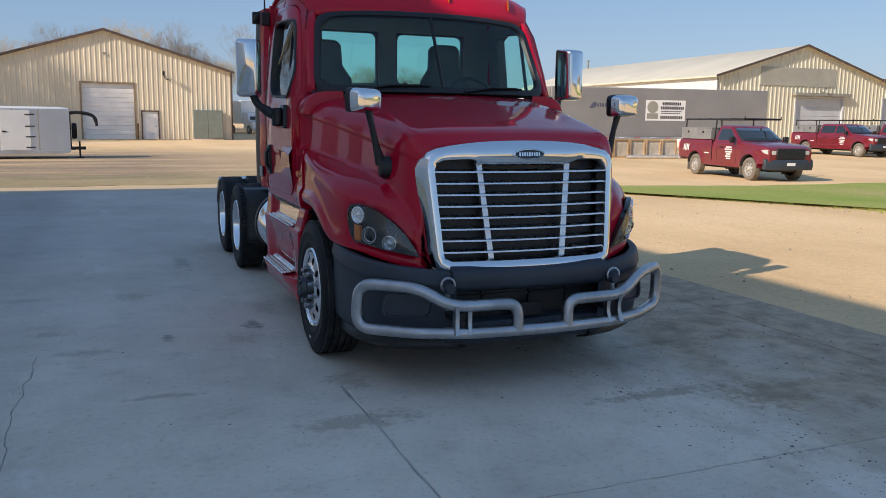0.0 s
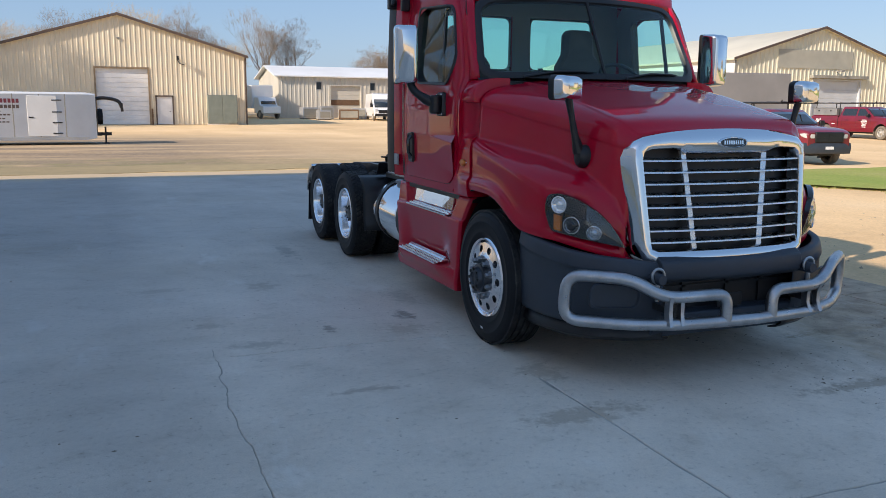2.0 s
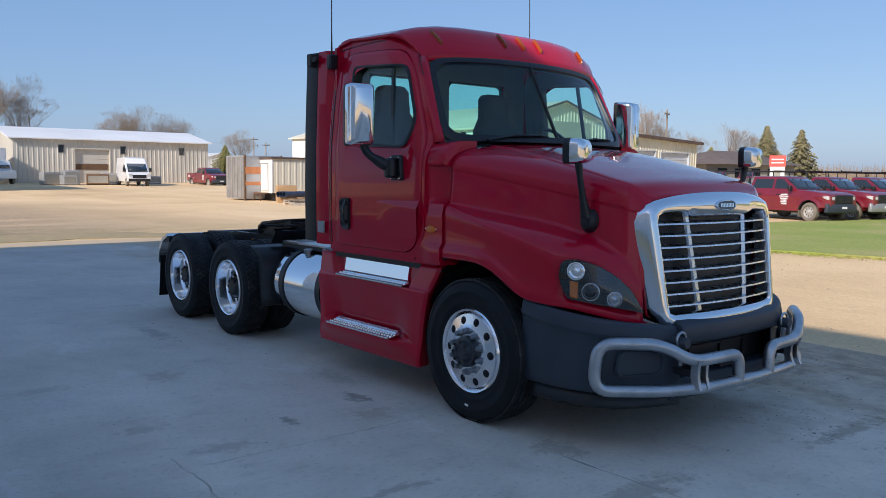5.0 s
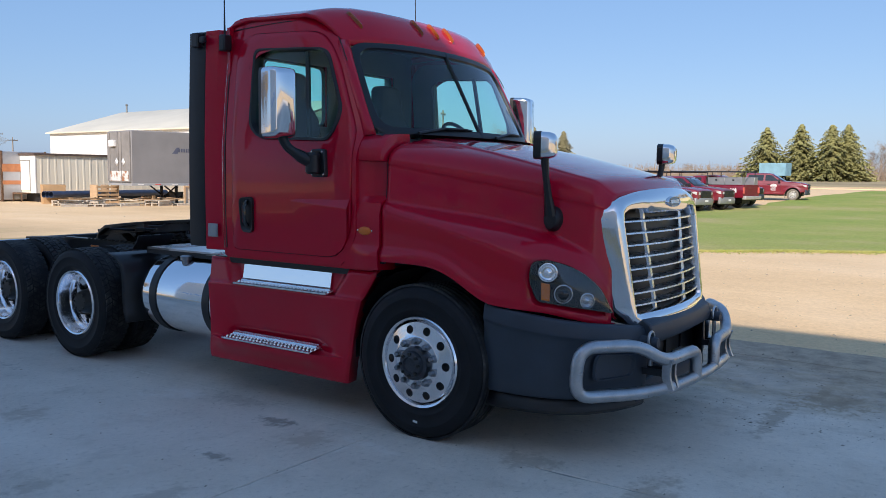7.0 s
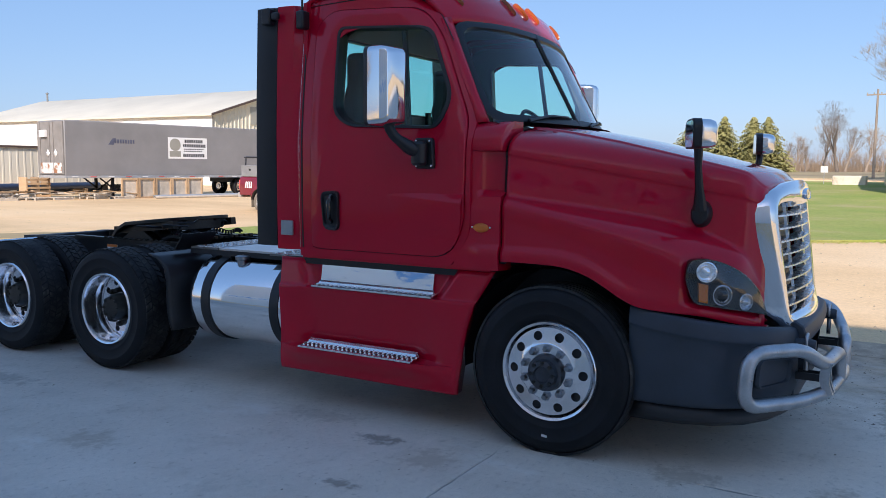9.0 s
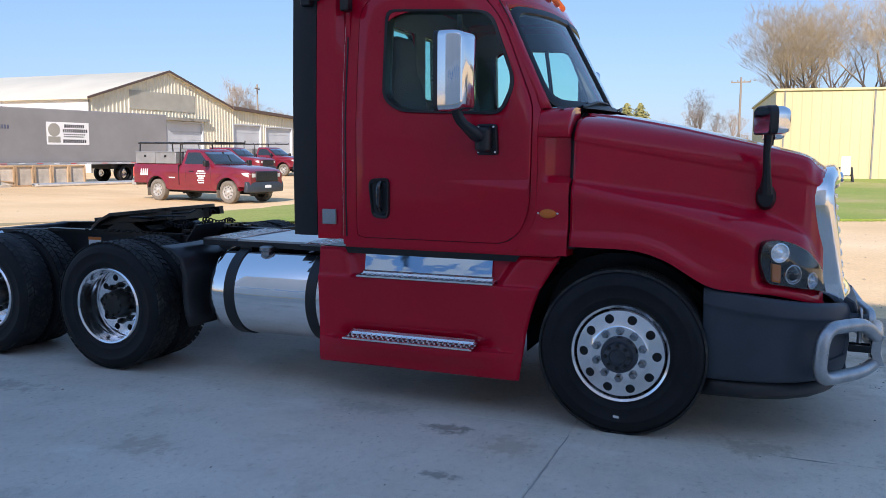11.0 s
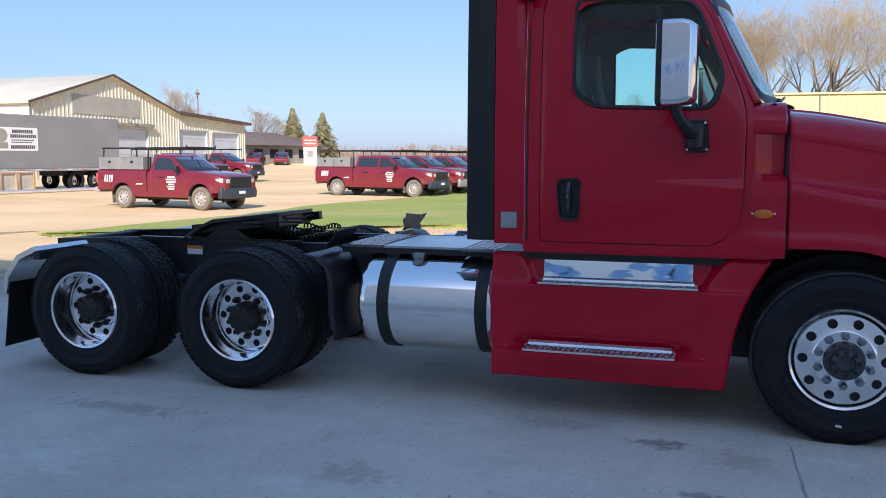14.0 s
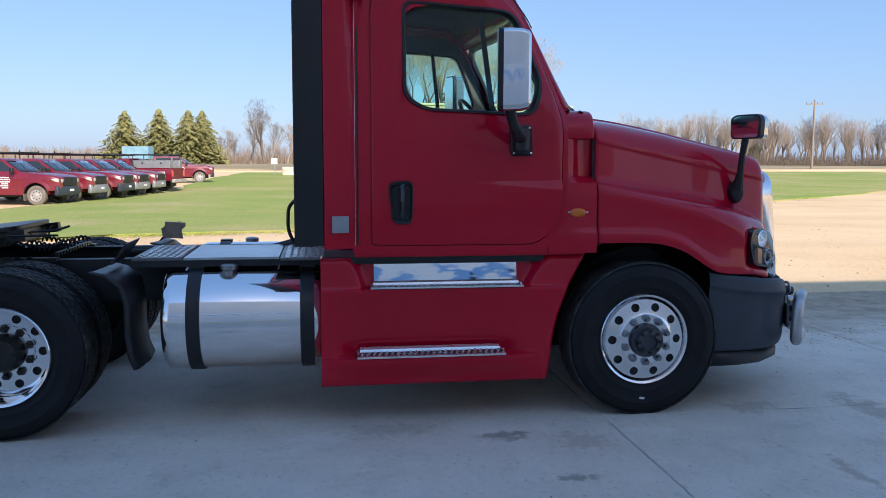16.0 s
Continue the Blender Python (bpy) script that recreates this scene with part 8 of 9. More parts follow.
def pickup(name, label, crew, tools=True, rack=True, at_m=None, lettering=True, guard=None):
    wb, cab_end = (4.30, -3.30) if crew else (3.57, -2.36)
    tail = -wb - 1.26
    p = thing(name, label, "pickup truck", "parked red work pickups", at=at_m)
    def low(x):
        for xw in (0.0, -wb):
            if abs(x - xw) < 0.515:
                return 0.42 + math.sqrt(max(0.0, 0.515 ** 2 - (x - xw) ** 2)) * 0.98
        return 0.60 if x > 0 else (0.66 if x < -wb else 0.46)

    def top(x):
        if x < cab_end - 0.03:
            return 1.385
        return lerp_table([(-0.75, 1.335), (-0.35, 1.325), (0.1, 1.29), (0.5, 1.245), (0.75, 1.20), (0.88, 1.15), (0.95, 1.10)], x)[0]

    def half(x, z):
        y = 0.975 - 0.22 * max(0.0, z - 1.02) ** 1.6 - 0.5 * max(0.0, 0.72 - z) ** 2
        y -= 0.40 * max(0.0, x - 0.3) ** 2.2 + 0.12 * max(0.0, tail + 0.25 - x) ** 1.5
        y += 0.012 * math.exp(-((z - 1.05) / 0.05) ** 2)
        for xw in (0.0, -wb):
            d = math.hypot(x - xw, z - 0.42)
            y += 0.034 * max(0.0, min(1.0, (0.66 - d) / 0.13))
        return y
    cuts = {0.955, 0.93, 0.88, tail, tail + 0.05, cab_end - 0.032, cab_end - 0.028}
    for xw in (0.0, -wb):
        cuts |= {xw + q for q in (-0.62, -0.56, -0.516, -0.514, -0.49, -0.44, -0.36, -0.27, -0.18, -0.09, 0, 0.09, 0.18, 0.27, 0.36, 0.44, 0.49, 0.514, 0.516, 0.56, 0.62)}
    cuts |= {tail + (0.955 - tail) * k / 30 for k in range(1, 30)}
    crown = lambda x: 0.035 if x > -0.75 else 0.0
    body = part("body", car_shell(sorted(c for c in cuts if tail <= c <= 0.955), low, top, half, crown), red_old, p, "dark red painted body", angle=32)
    # bed opening: the top is closed, a black sheet stands for the shaded inside
    g = Geo()
    g.box(tail + 0.12, cab_end - 0.15, -0.80, 0.80, 1.375, 1.384)
    part("bed_floor", g, black, body)
    for x, nm in ((cab_end - 0.04, "cab_gap"),):
        g = Geo()
        g.box(x - 0.012, x + 0.012, -0.989, 0.989, 0.62, 1.36)
        part(nm, g, black, body)
    # greenhouse: painted cab top with glass set into it
    roof1, zr = cab_end + 0.14, 1.93

    def loop(k, xf, bow, xr, yw):
        return [Vector((xf + bow * (1 - (q / yw) ** 2) + (0 if abs(q) < yw else -0.05), q, k)) for q in (-yw, -yw * 0.93, -yw * 0.6, 0, yw * 0.6, yw * 0.93, yw)] + [Vector((xr + 0.05, yw, k)), Vector((xr, yw * 0.9, k)), Vector((xr, -yw * 0.9, k)), Vector((xr + 0.05, -yw, k))]
    CAB = [(1.29, -0.60, 0.13, cab_end + 0.02, 0.935), (1.36, -0.70, 0.13, cab_end + 0.02, 0.925), (1.83, -1.40, 0.10, roof1 - 0.02, 0.78), (1.885, -1.50, 0.09, roof1, 0.745), (1.915, -1.62, 0.08, roof1 - 0.06, 0.68), (1.928, -1.85, 0.06, roof1 - 0.25, 0.45)]
    g = Geo()
    g.loft([loop(*q) for q in CAB])
    part("roof", g, red_old, p, "dark red cab top", angle=32)

    def cab_at(z):
        return lerp_table(CAB, z)

    def front_glass(u, v):
        z = 1.375 + 0.44 * v
        xf, bow, xr, yw = cab_at(z)
        y = (-0.93 + 1.86 * u) * yw * 0.985
        return Vector((xf + bow * (1 - (y / yw) ** 2) + 0.012, y, z + 0.006))
    g = Geo()
    g.grid(front_glass, 10, 4)
    part("windscreen", g, pk_glass, p, "dark tinted windscreen", angle=60, thick=0.004)
    for s in (-1, 1):
        rear_x = cab_end + 0.30
        spans = [(-0.94, -1.46, -1.86, -1.86), (-1.98, -1.98, rear_x - 0.08, rear_x)] if crew else [(-0.94, -1.46, rear_x - 0.08, rear_x)]
        for xa, xb, xc, xd in spans:
            poly = rounded([(xa, 1.385), (xb, 1.80), (xd, 1.80), (xc, 1.385)], 0.05, 4)
            g = Geo()
            g.add([Vector((q.x, s * (cab_at(q.y)[3] + 0.006), q.y)) for q in poly], [tuple(range(len(poly)))])
            part("side_window", g, pk_glass, p, "dark tinted side window", angle=0, thick=0.004)
    poly = rounded([(-0.66, 1.42), (0.66, 1.42), (0.60, 1.80), (-0.60, 1.80)], 0.05, 4)
    g = Geo()
    g.add([Vector((cab_at(q.y)[2] - 0.008, q.x, q.y)) for q in poly], [tuple(range(len(poly)))])
    part("rear_window", g, pk_glass, p, angle=0, thick=0.004)
    for s in (-1, 1):
        # door seams, handles and mirrors
        for x in ((-0.80, -1.92, -3.0) if crew else (-0.80, -2.05)):
            g = Geo()
            g.tube([(x, s * (half(x, z) - 0.001), z) for z in (0.52, 0.62, 0.72, 0.85, 0.98, 1.02, 1.05, 1.08, 1.15, 1.22, 1.28)], 0.005, 5)
            part("door_seam", g, black, body)
        for x in ((-1.6, -2.6) if crew else (-1.75,)):
            g = Geo()
            g.box(x - 0.1, x + 0.1, s * 0.985 - 0.012, s * 0.985 + 0.012, 1.10, 1.14)
            part("handle", g, black, body)
        g = Geo()
        g.box(-0.95, -0.82, s * 1.10 - 0.10, s * 1.10 + 0.10, 1.30, 1.52)
        part("mirror", g, black, p, bevel=0.03)
        g = Geo()
        lens = [(0.965, 0.57, 0.93, 1.075), (0.963, 0.68, 0.925, 1.085), (0.945, 0.78, 0.925, 1.095), (0.90, 0.85, 0.935, 1.105), (0.82, 0.895, 0.955, 1.11), (0.72, 0.935, 1.0, 1.10), (0.66, 0.95, 1.05, 1.09)]
        g.loft([[(x - o, s * (y - o * 0.8), za), (x, s * y, za + 0.012), (x + 0.004, s * (y + 0.004), (za + zb_) / 2), (x, s * y, zb_ - 0.012), (x - o, s * (y - o * 0.8), zb_)] for x, y, za, zb_ in lens for o in (0.04,)], True, True)
        part("headlight", g, lamp_pale, p, "pale wraparound headlamp", angle=50)
        g = Geo()
        g.box(tail - 0.035, tail + 0.02, s * 0.88 - 0.09, s * 0.88 + 0.085, 0.9, 1.25)
        part("tail_lamp", g, red_tape, p, bevel=0.01)
        # wheel wells
        for x in (0, -wb):
            g = Geo()
            g.box(x - 0.52, x + 0.52, s * 0.5 - 0.02, s * 0.5 + 0.02, 0.35, 0.95)
            part("wheel_well", g, black, p)
            car_wheel(p, x, s * 0.85)
            g = Geo()
            g.loft([[(x + q * math.cos(a), s * y, 0.42 + q * 0.98 * math.sin(a)) for q, y in ((0.505, 0.70), (0.512, 0.998))] for a in [0.1 + (math.pi - 0.2) * i / 16 for i in range(17)]], False, False)
            part("arch_liner", g, black, body, thick=0.006)
        if lettering:
            dx = -1.25
            for i, (w, z) in enumerate(((0.36, 1.13), (0.52, 1.05), (0.44, 0.96), (0.30, 0.88), (0.42, 0.80), (0.30, 0.72))):
                n = int(w / 0.07)
                for j in range(n):
                    g = Geo()
                    a = dx - w / 2 + j * 0.07
                    g.box(a, a + 0.052, s * 0.972, s * 0.9905, z - 0.026, z + 0.026)
                    part("text_bar", g, bar_white, body)
            g = Geo()
            for j in range(4):
                a = tail + 0.38 + j * 0.11
                g.add([(a, s * 0.9895, 0.95), (a + 0.07, s * 0.9895, 0.93), (a + 0.10, s * 0.982, 1.20), (a + 0.03, s * 0.982, 1.17)], [(0, 1, 2, 3)])
            part("side_decal", g, bar_white, body, "white side decal")
            g = Geo()
            g.box(cab_end - 0.55, cab_end - 0.25, s * 0.972, s * 0.9905, 0.86, 0.90)
            part("badge", g, bar_white, body)
    g = Geo()
    g.box(0.90, 1.0, -0.56, 0.56, 0.79, 1.15)
    part("grille", g, black, p, "black grille with a cross bar", bevel=0.03)
    for s in (-1, 1):
        for k in (0, 1):
            g = Geo()
            g.box(0.99, 1.003, s * 0.27 - 0.2, s * 0.27 + 0.2, 0.83 + 0.165 * k, 0.945 + 0.165 * k)
            part("grille_mesh", g, steel, p)
        for x in (-0.5, -wb - 0.5):
            g = Geo()
            g.box(x - 0.02, x, s * 0.86 - 0.12, s * 0.86 + 0.12, 0.18, 0.6)
            part("mud_flap", g, dusty_tyre, p)
        g = Geo()
        g.box(-wb + 0.55, -0.55, s * 0.93 - 0.03, s * 0.93 + 0.03, 0.42, 0.56)
        part("sill", g, red_old, p, bevel=0.02)
    g = Geo()
    g.box(0.995, 1.01, -0.5, 0.5, 0.945, 0.985), g.box(0.995, 1.01, -0.03, 0.03, 0.83, 1.09)
    part("grille_bar", g, rack_m, p)
    g = Geo()
    g.loft([[(x, y, z) for x, z in ((0.75, 0.42), (1.0 - abs(y) ** 3 * 0.13, 0.40), (1.03 - abs(y) ** 3 * 0.13, 0.52), (1.03 - abs(y) ** 3 * 0.13, 0.66), (0.99 - abs(y) ** 3 * 0.13, 0.78), (0.8, 0.79))] for y in (-0.96, -0.86, -0.7, -0.4, 0, 0.4, 0.7, 0.86, 0.96)])
    part("front_bumper", g, guard or plastic, p, "dull silver front bumper" if guard else "dark front bumper", bevel=0.03)
    g = Geo()
    g.box(1.02, 1.037, -0.16, 0.16, 0.56, 0.66)
    part("plate", g, bar_white, p)
    g = Geo()
    g.box(tail - 0.16, tail + 0.05, -0.95, 0.95, 0.55, 0.75)
    part("rear_bumper", g, dusty_rim, p, bevel=0.03)
    g = Geo()
    g.box(tail + 0.3, 0.6, -0.45, 0.45, 0.32, 0.62)
    part("chassis", g, steel, p)
    if tools:
        for s in (-1, 1):
            for k in range(2):
                g = Geo()
                x0 = tail + 0.10 + k * (cab_end - tail - 0.3) / 2
                x1 = x0 + (cab_end - tail - 0.3) / 2 - 0.02
                g.box(x0, x1, s * 0.74 - 0.2, s * 0.74 + 0.2, 1.386, 1.80)
                bx_ = part("tool_box", g, box_grey, p, "dull steel side tool box", bevel=0.012)
                g = Geo()
                g.box(x0 - 0.01, x1 + 0.01, s * 0.74 - 0.215, s * 0.74 + 0.215, 1.80, 1.83)
                part("lid", g, box_grey, bx_, bevel=0.008)
                g = Geo()
                g.box((x0 + x1) / 2 - 0.05, (x0 + x1) / 2 + 0.05, s * 0.95 - 0.012, s * 0.95 + 0.012, 1.62, 1.70)
                part("latch", g, rack_m, bx_)
    if rack:
        zr2 = 2.14
        for s in (-1, 1):
            g = Geo()
            g.tube([(tail + 0.1, s * 0.78, zr2), (-0.75, s * 0.74, zr2)], 0.028, 8)
            part("rack_rail", g, rack_m, p)
            for x, z0 in ((tail + 0.2, 1.385), (cab_end - 0.1, 1.385)):
                g = Geo()
                g.tube([(x, s * 0.84, z0), (x, s * 0.78, zr2)], 0.028, 8)
                part("rack_post", g, rack_m, p)
            g = Geo()
            g.tube([(-0.75, s * 0.74, zr2), (-0.72, s * 0.74, zr2 + 0.1)], 0.02, 6)
            part("rack_stop", g, rack_m, p)
        for i in range(6):
            x = tail + 0.2 + (-0.95 - tail) * i / 5
            g = Geo()
            g.tube([(x, -0.77, zr2 + 0.02), (x, 0.77, zr2 + 0.02)], 0.024, 6)
            part("rack_bar", g, rack_m, p)
    return p


HEAD = -98
near = pickup("pickup_truck", "dark red regular cab work pickup with grey tool boxes", False, at_m=at(19.3, 17.05, HEAD))
crew = pickup("pickup_truck", "dark red crew cab work pickup with tool boxes and rack", True, at_m=at(30.6, 13.25, -101))
reg2 = pickup("pickup_truck", "dark red regular cab pickup with a low black rack", False, tools=False, at_m=at(33.3, 12.7, -99), guard=box_grey)
dark2 = pickup("pickup_truck", "dark red regular cab pickup with a rack and dark bumper", False, tools=False, at_m=at(36.0, 12.1, -98))
copy_thing(reg2, at(38.7, 11.9, -100))
copy_thing(reg2, at(41.7, 11.6, -98))
pickup("pickup_truck", "red pickup parked tail outwards with grey tool boxes", False, tools=True, rack=True, at_m=at(45.3, 14.9, 78))
copy_thing(dark2, at(48.0, 11.6, -97))
last = pickup("pickup_truck", "dark red crew cab pickup at the end of the row", True, tools=False, rack=False, at_m=at(57.6, 10.75, -84))
for src, x, y, a in ((crew, 39.3, 30.4, -93), (near, 43.2, 30.2, -93)):
    copy_thing(src, at(x, y, a))
# the farther yard
far_pk = copy_thing(last, at(29.2, 73.0, -91, -0.2))
far_pk["label"] = "dark red pickup parked beside the long building"
copy_thing(near, at(6.0, 118, -10))


def suv(x, y, yaw):
    p = thing("red_suv", "red sport utility car parked by the office", "car", "red cars by the office", at=at(x, y, yaw))
    prof = [(0.85, 0.4), (0.9, 0.75), (0.7, 0.95), (-0.35, 1.05), (-1.1, 1.6), (-1.4, 1.68), (-3.3, 1.66), (-3.8, 1.1), (-3.85, 0.5)] + arc_notch(-2.85, 0.36, 0.42, math.pi - 0.1, 0.1) + arc_notch(0, 0.36, 0.42, math.pi - 0.1, 0.1)
    g = Geo()
    rows = [[Vector((x_, y * (0.92 - (0.16 if z > 1.3 else 0.02 if z > 0.9 else 0)), z - 0.03 * (abs(y) > 0.98))) for x_, z in prof] for y in (-1, -0.97, -0.6, 0, 0.6, 0.97, 1)]
    g.loft(rows)
    part("body", g, red_old, p, bevel=0.05)
    for s in (-1, 1):
        g = Geo()
        g.add([(-0.6, s * 0.92, 1.12), (-1.25, s * 0.80, 1.56), (-3.2, s * 0.80, 1.56), (-3.55, s * 0.92, 1.12)], [(0, 1, 2, 3)])
        part("side_glass", g, pk_glass, p, thick=0.01)
        for xw in (0, -2.85):
            car_wheel(p, xw, s * 0.8, 0.36)
    g = Geo()
    g.add([(-0.36, -0.75, 1.07), (-0.36, 0.75, 1.07), (-1.06, 0.68, 1.58), (-1.06, -0.68, 1.58)], [(0, 1, 2, 3)])
    part("windscreen", g, pk_glass, p, thick=0.01)
    return p


s1 = suv(90.5, 53.0, 205)
copy_thing(s1, at(86.2, 54.6, 200))

# white high roof van
v = thing("white_van", "white high roof cargo van parked by the long building", "van", at=at(21.1, 72.2, -97))
prof = [(0.95, 0.45), (1.0, 0.85), (0.85, 1.08), (0.35, 1.22), (-0.45, 2.05), (-0.75, 2.5), (-1.1, 2.6), (-4.6, 2.6), (-4.72, 2.5), (-4.75, 0.5)] + arc_notch(-3.7, 0.36, 0.43, math.pi - 0.1, 0.1) + arc_notch(0, 0.36, 0.43, math.pi - 0.1, 0.1)
g = Geo()
g.loft([[Vector((x, s * (1.0 - (0.14 if z > 2.3 else (0.06 if z > 1.6 else 0))), z)) for x, z in prof] for s in (-1, 1)])
part("body", g, van_white, v, bevel=0.05)
g = Geo()
g.add([(0.33, -0.86, 1.27), (0.33, 0.86, 1.27), (-0.42, 0.82, 2.02), (-0.42, -0.82, 2.02)], [(0, 1, 2, 3)])
part("windscreen", g, pk_glass, v, thick=0.02)
for s in (-1, 1):
    g = Geo()
    g.add([(0.05, s * 1.005, 1.3), (-0.5, s * 0.95, 1.95), (-1.3, s * 0.95, 1.95), (-1.3, s * 1.005, 1.3)], [(0, 1, 2, 3)])
    part("side_window", g, pk_glass, v, thick=0.01)
    for x in (0, -3.7):
        car_wheel(v, x, s * 0.88, 0.36)
    g = Geo()
    g.box(0.0, 0.12, s * 1.15 - 0.1, s * 1.15 + 0.1, 1.3, 1.65)
    part("mirror", g, black, v)
    g = Geo()
    g.box(0.86, 0.99, s * 0.8 - 0.14, s * 0.8 + 0.14, 0.85, 1.1)
    part("headlight", g, lamp_pale, v, bevel=0.02)
g = Geo()
g.box(0.9, 1.02, -0.6, 0.6, 0.72, 1.02), g.box(0.9, 1.05, -0.95, 0.95, 0.42, 0.66)
part("grille", g, black, v, bevel=0.03)
# white box truck between the buildings
v = thing("box_truck", "old white box truck parked between the buildings", "truck", at=at(11.2, 79, -75))
g = Geo()
g.box(-5.2, -1.2, -1.15, 1.15, 1.0, 3.3)
part("cargo_box", g, van_white, v, bevel=0.04)
g = Geo()
g.loft([[Vector((x, s * 0.95, z)) for x, z in ((1.0, 0.5), (1.0, 1.2), (0.2, 1.35), (-0.15, 2.1), (-1.15, 2.15), (-1.15, 0.5))] for s in (-1, 1)])
part("cab", g, van_white, v, bevel=0.06)
g = Geo()
g.add([(0.19, -0.8, 1.4), (0.19, 0.8, 1.4), (-0.13, 0.75, 2.03), (-0.13, -0.75, 2.03)], [(0, 1, 2, 3)])
part("windscreen", g, pk_glass, v, thick=0.03)
for x in (0.2, -4.0):
    for y in (-0.9, 0.9):
        car_wheel(v, x, y, 0.42)

# ---- poles, signs ----
pole_wood = Mat("weathered_pole_wood", (0.3, 0.25, 0.2), 0.9).vary(2, 0.2, 40, (1, 1, 0.1))


def pole(x, y, top, yaw):
    p = thing("utility_pole", "weathered wooden utility pole with a crossarm", "pole", "utility poles", at=at(x, y, yaw))
    g = Geo()
    g.tube([(0, 0, 0), (0, 0, top)], [0.17, 0.11], 10)
    part("shaft", g, pole_wood, p)
    g = Geo()
    g.box(-1.2, 1.2, -0.06, 0.06, top - 0.7, top - 0.55)
    part("crossarm", g, pole_wood, p)
    for s in (-1.1, -0.4, 0.4, 1.1):
        g = Geo()
        g.lathe([(0.05, top - 0.55), (0.08, top - 0.45), (0.05, top - 0.36), (0.0, top - 0.35)], 8, "z", (s, 0, 0))
        part("insulator", g, panel_grey, p)


for q in ((93.4, 67.2, 10.2, 20), (103.5, -67.8, 9.8, 80), (104, 3.7, 10.4, 80), (83.6, 175.8, 8.7, 10), (86.1, 174.6, 7.4, 10)):
    pole(*q)
s = thing("roadside_sign", "white and red roadside company sign without lettering", "sign", at=at(92, 49.6, 118))
g = Geo()
g.box(-0.85, 0.85, -0.15, 0.15, 0.0, 2.3)
part("panel", g, bar_white, s)
g = Geo()
g.box(-0.95, 0.95, -0.18, 0.18, 2.32, 3.7)
part("header", g, red_tape, s, "red sign header")
for i, z in enumerate((3.2, 2.8)):
    g = Geo()
    g.box(-0.7, 0.7, 0.181, 0.187, z - 0.08, z + 0.08), g.box(-0.7, 0.7, -0.187, -0.181, z - 0.08, z + 0.08)
    part("text_bar", g, bar_white, s)
g = Geo()
g.box(-0.4, 0.4, -0.157, -0.151, 1.0, 1.9), g.box(-0.4, 0.4, 0.151, 0.157, 1.0, 1.9)
part("sign_mark", g, panel_grey, s)
s = thing("small_road_sign", "small pale sign on a thin post", "sign", at=at(77, 6.3, 90))
g = Geo()
g.tube([(0, 0, 0), (0, 0, 1.6)], 0.03, 6)
part("post", g, trailer_lite, s)
g = Geo()
g.box(-0.3, 0.3, -0.02, 0.02, 1.1, 1.65)
part("plate", g, bar_white, s)
s = thing("culvert_block", "grey concrete block at the lawn's edge", "block", at=at(76, 4.1, 85))
g = Geo()
g.box(-1.35, 1.35, -0.5, 0.5, 0, 0.85)
part("block", g, concrete, s, bevel=0.05)
s = thing("far_white_house", "small white house far beyond the field", "house", at=at(180, -95, 60))
part("wall", plain_wall([(0, 0), (7, 0), (7, 3), (0, 3)], 0, 6), white_steel, s)
part("roof", slab_roof([(-0.3, -0.3, 2.95), (3.5, -0.3, 4.6), (7.3, -0.3, 2.95)], [(-0.3, 6.3, 2.95), (3.5, 6.3, 4.6), (7.3, 6.3, 2.95)]), roof_white, s)
s = thing("blue_shed", "pale blue trailer behind the parked pickups", "trailer", at=at(138, 31.6, 80))
g = Geo()
g.box(-2.2, 2.2, -1.2, 1.2, 0.9, 3.0)
part("box", g, Mat("pale_blue_paint", (0.22, 0.4, 0.48), 0.6).vary(1, 0.15, 30), s, bevel=0.05)
for x in (-1, 0.2):
    for y in (-1.05, 1.05):
        small_wheel(s, x, y, 0.45, 0.22)

# ---- trees ----
bark = Mat("grey_bark", (0.17, 0.14, 0.115), 0.95).vary(3, 0.25, 30)
# distance haze is painted into these far twigs as a paler tone
haze_m = Mat("far_hazed_twigs", (0.33, 0.265, 0.205), 0.95).vary(0.1, 0.15, 4)
twig_m = Mat("pale_twigs", (0.25, 0.205, 0.16), 0.95).vary(0.4, 0.2, 10)
bud_m = Mat("golden_twigs", (0.4, 0.315, 0.2), 0.95).vary(0.3, 0.2, 10)
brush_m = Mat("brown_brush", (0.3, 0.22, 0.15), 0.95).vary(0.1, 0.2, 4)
needle = Mat("spruce_needles", (0.3, 0.285, 0.105), 0.9).vary(0.6, 0.3, 12)
needle_dry = Mat("dry_spruce_needles", (0.27, 0.24, 0.125), 0.9).vary(0.6, 0.3, 12)


def branch(g, p, q, r0, r1, n):
    d = (q - p).normalized()
    u = d.orthogonal().normalized()
    w = d.cross(u)
    ring = [(u * math.cos(2 * math.pi * i / n) + w * math.sin(2 * math.pi * i / n)) for i in range(n)]
    g.add([p + e * r0 for e in ring] + [q + e * r1 for e in ring], [(i, (i + 1) % n, n + (i + 1) % n, n + i) for i in range(n)])


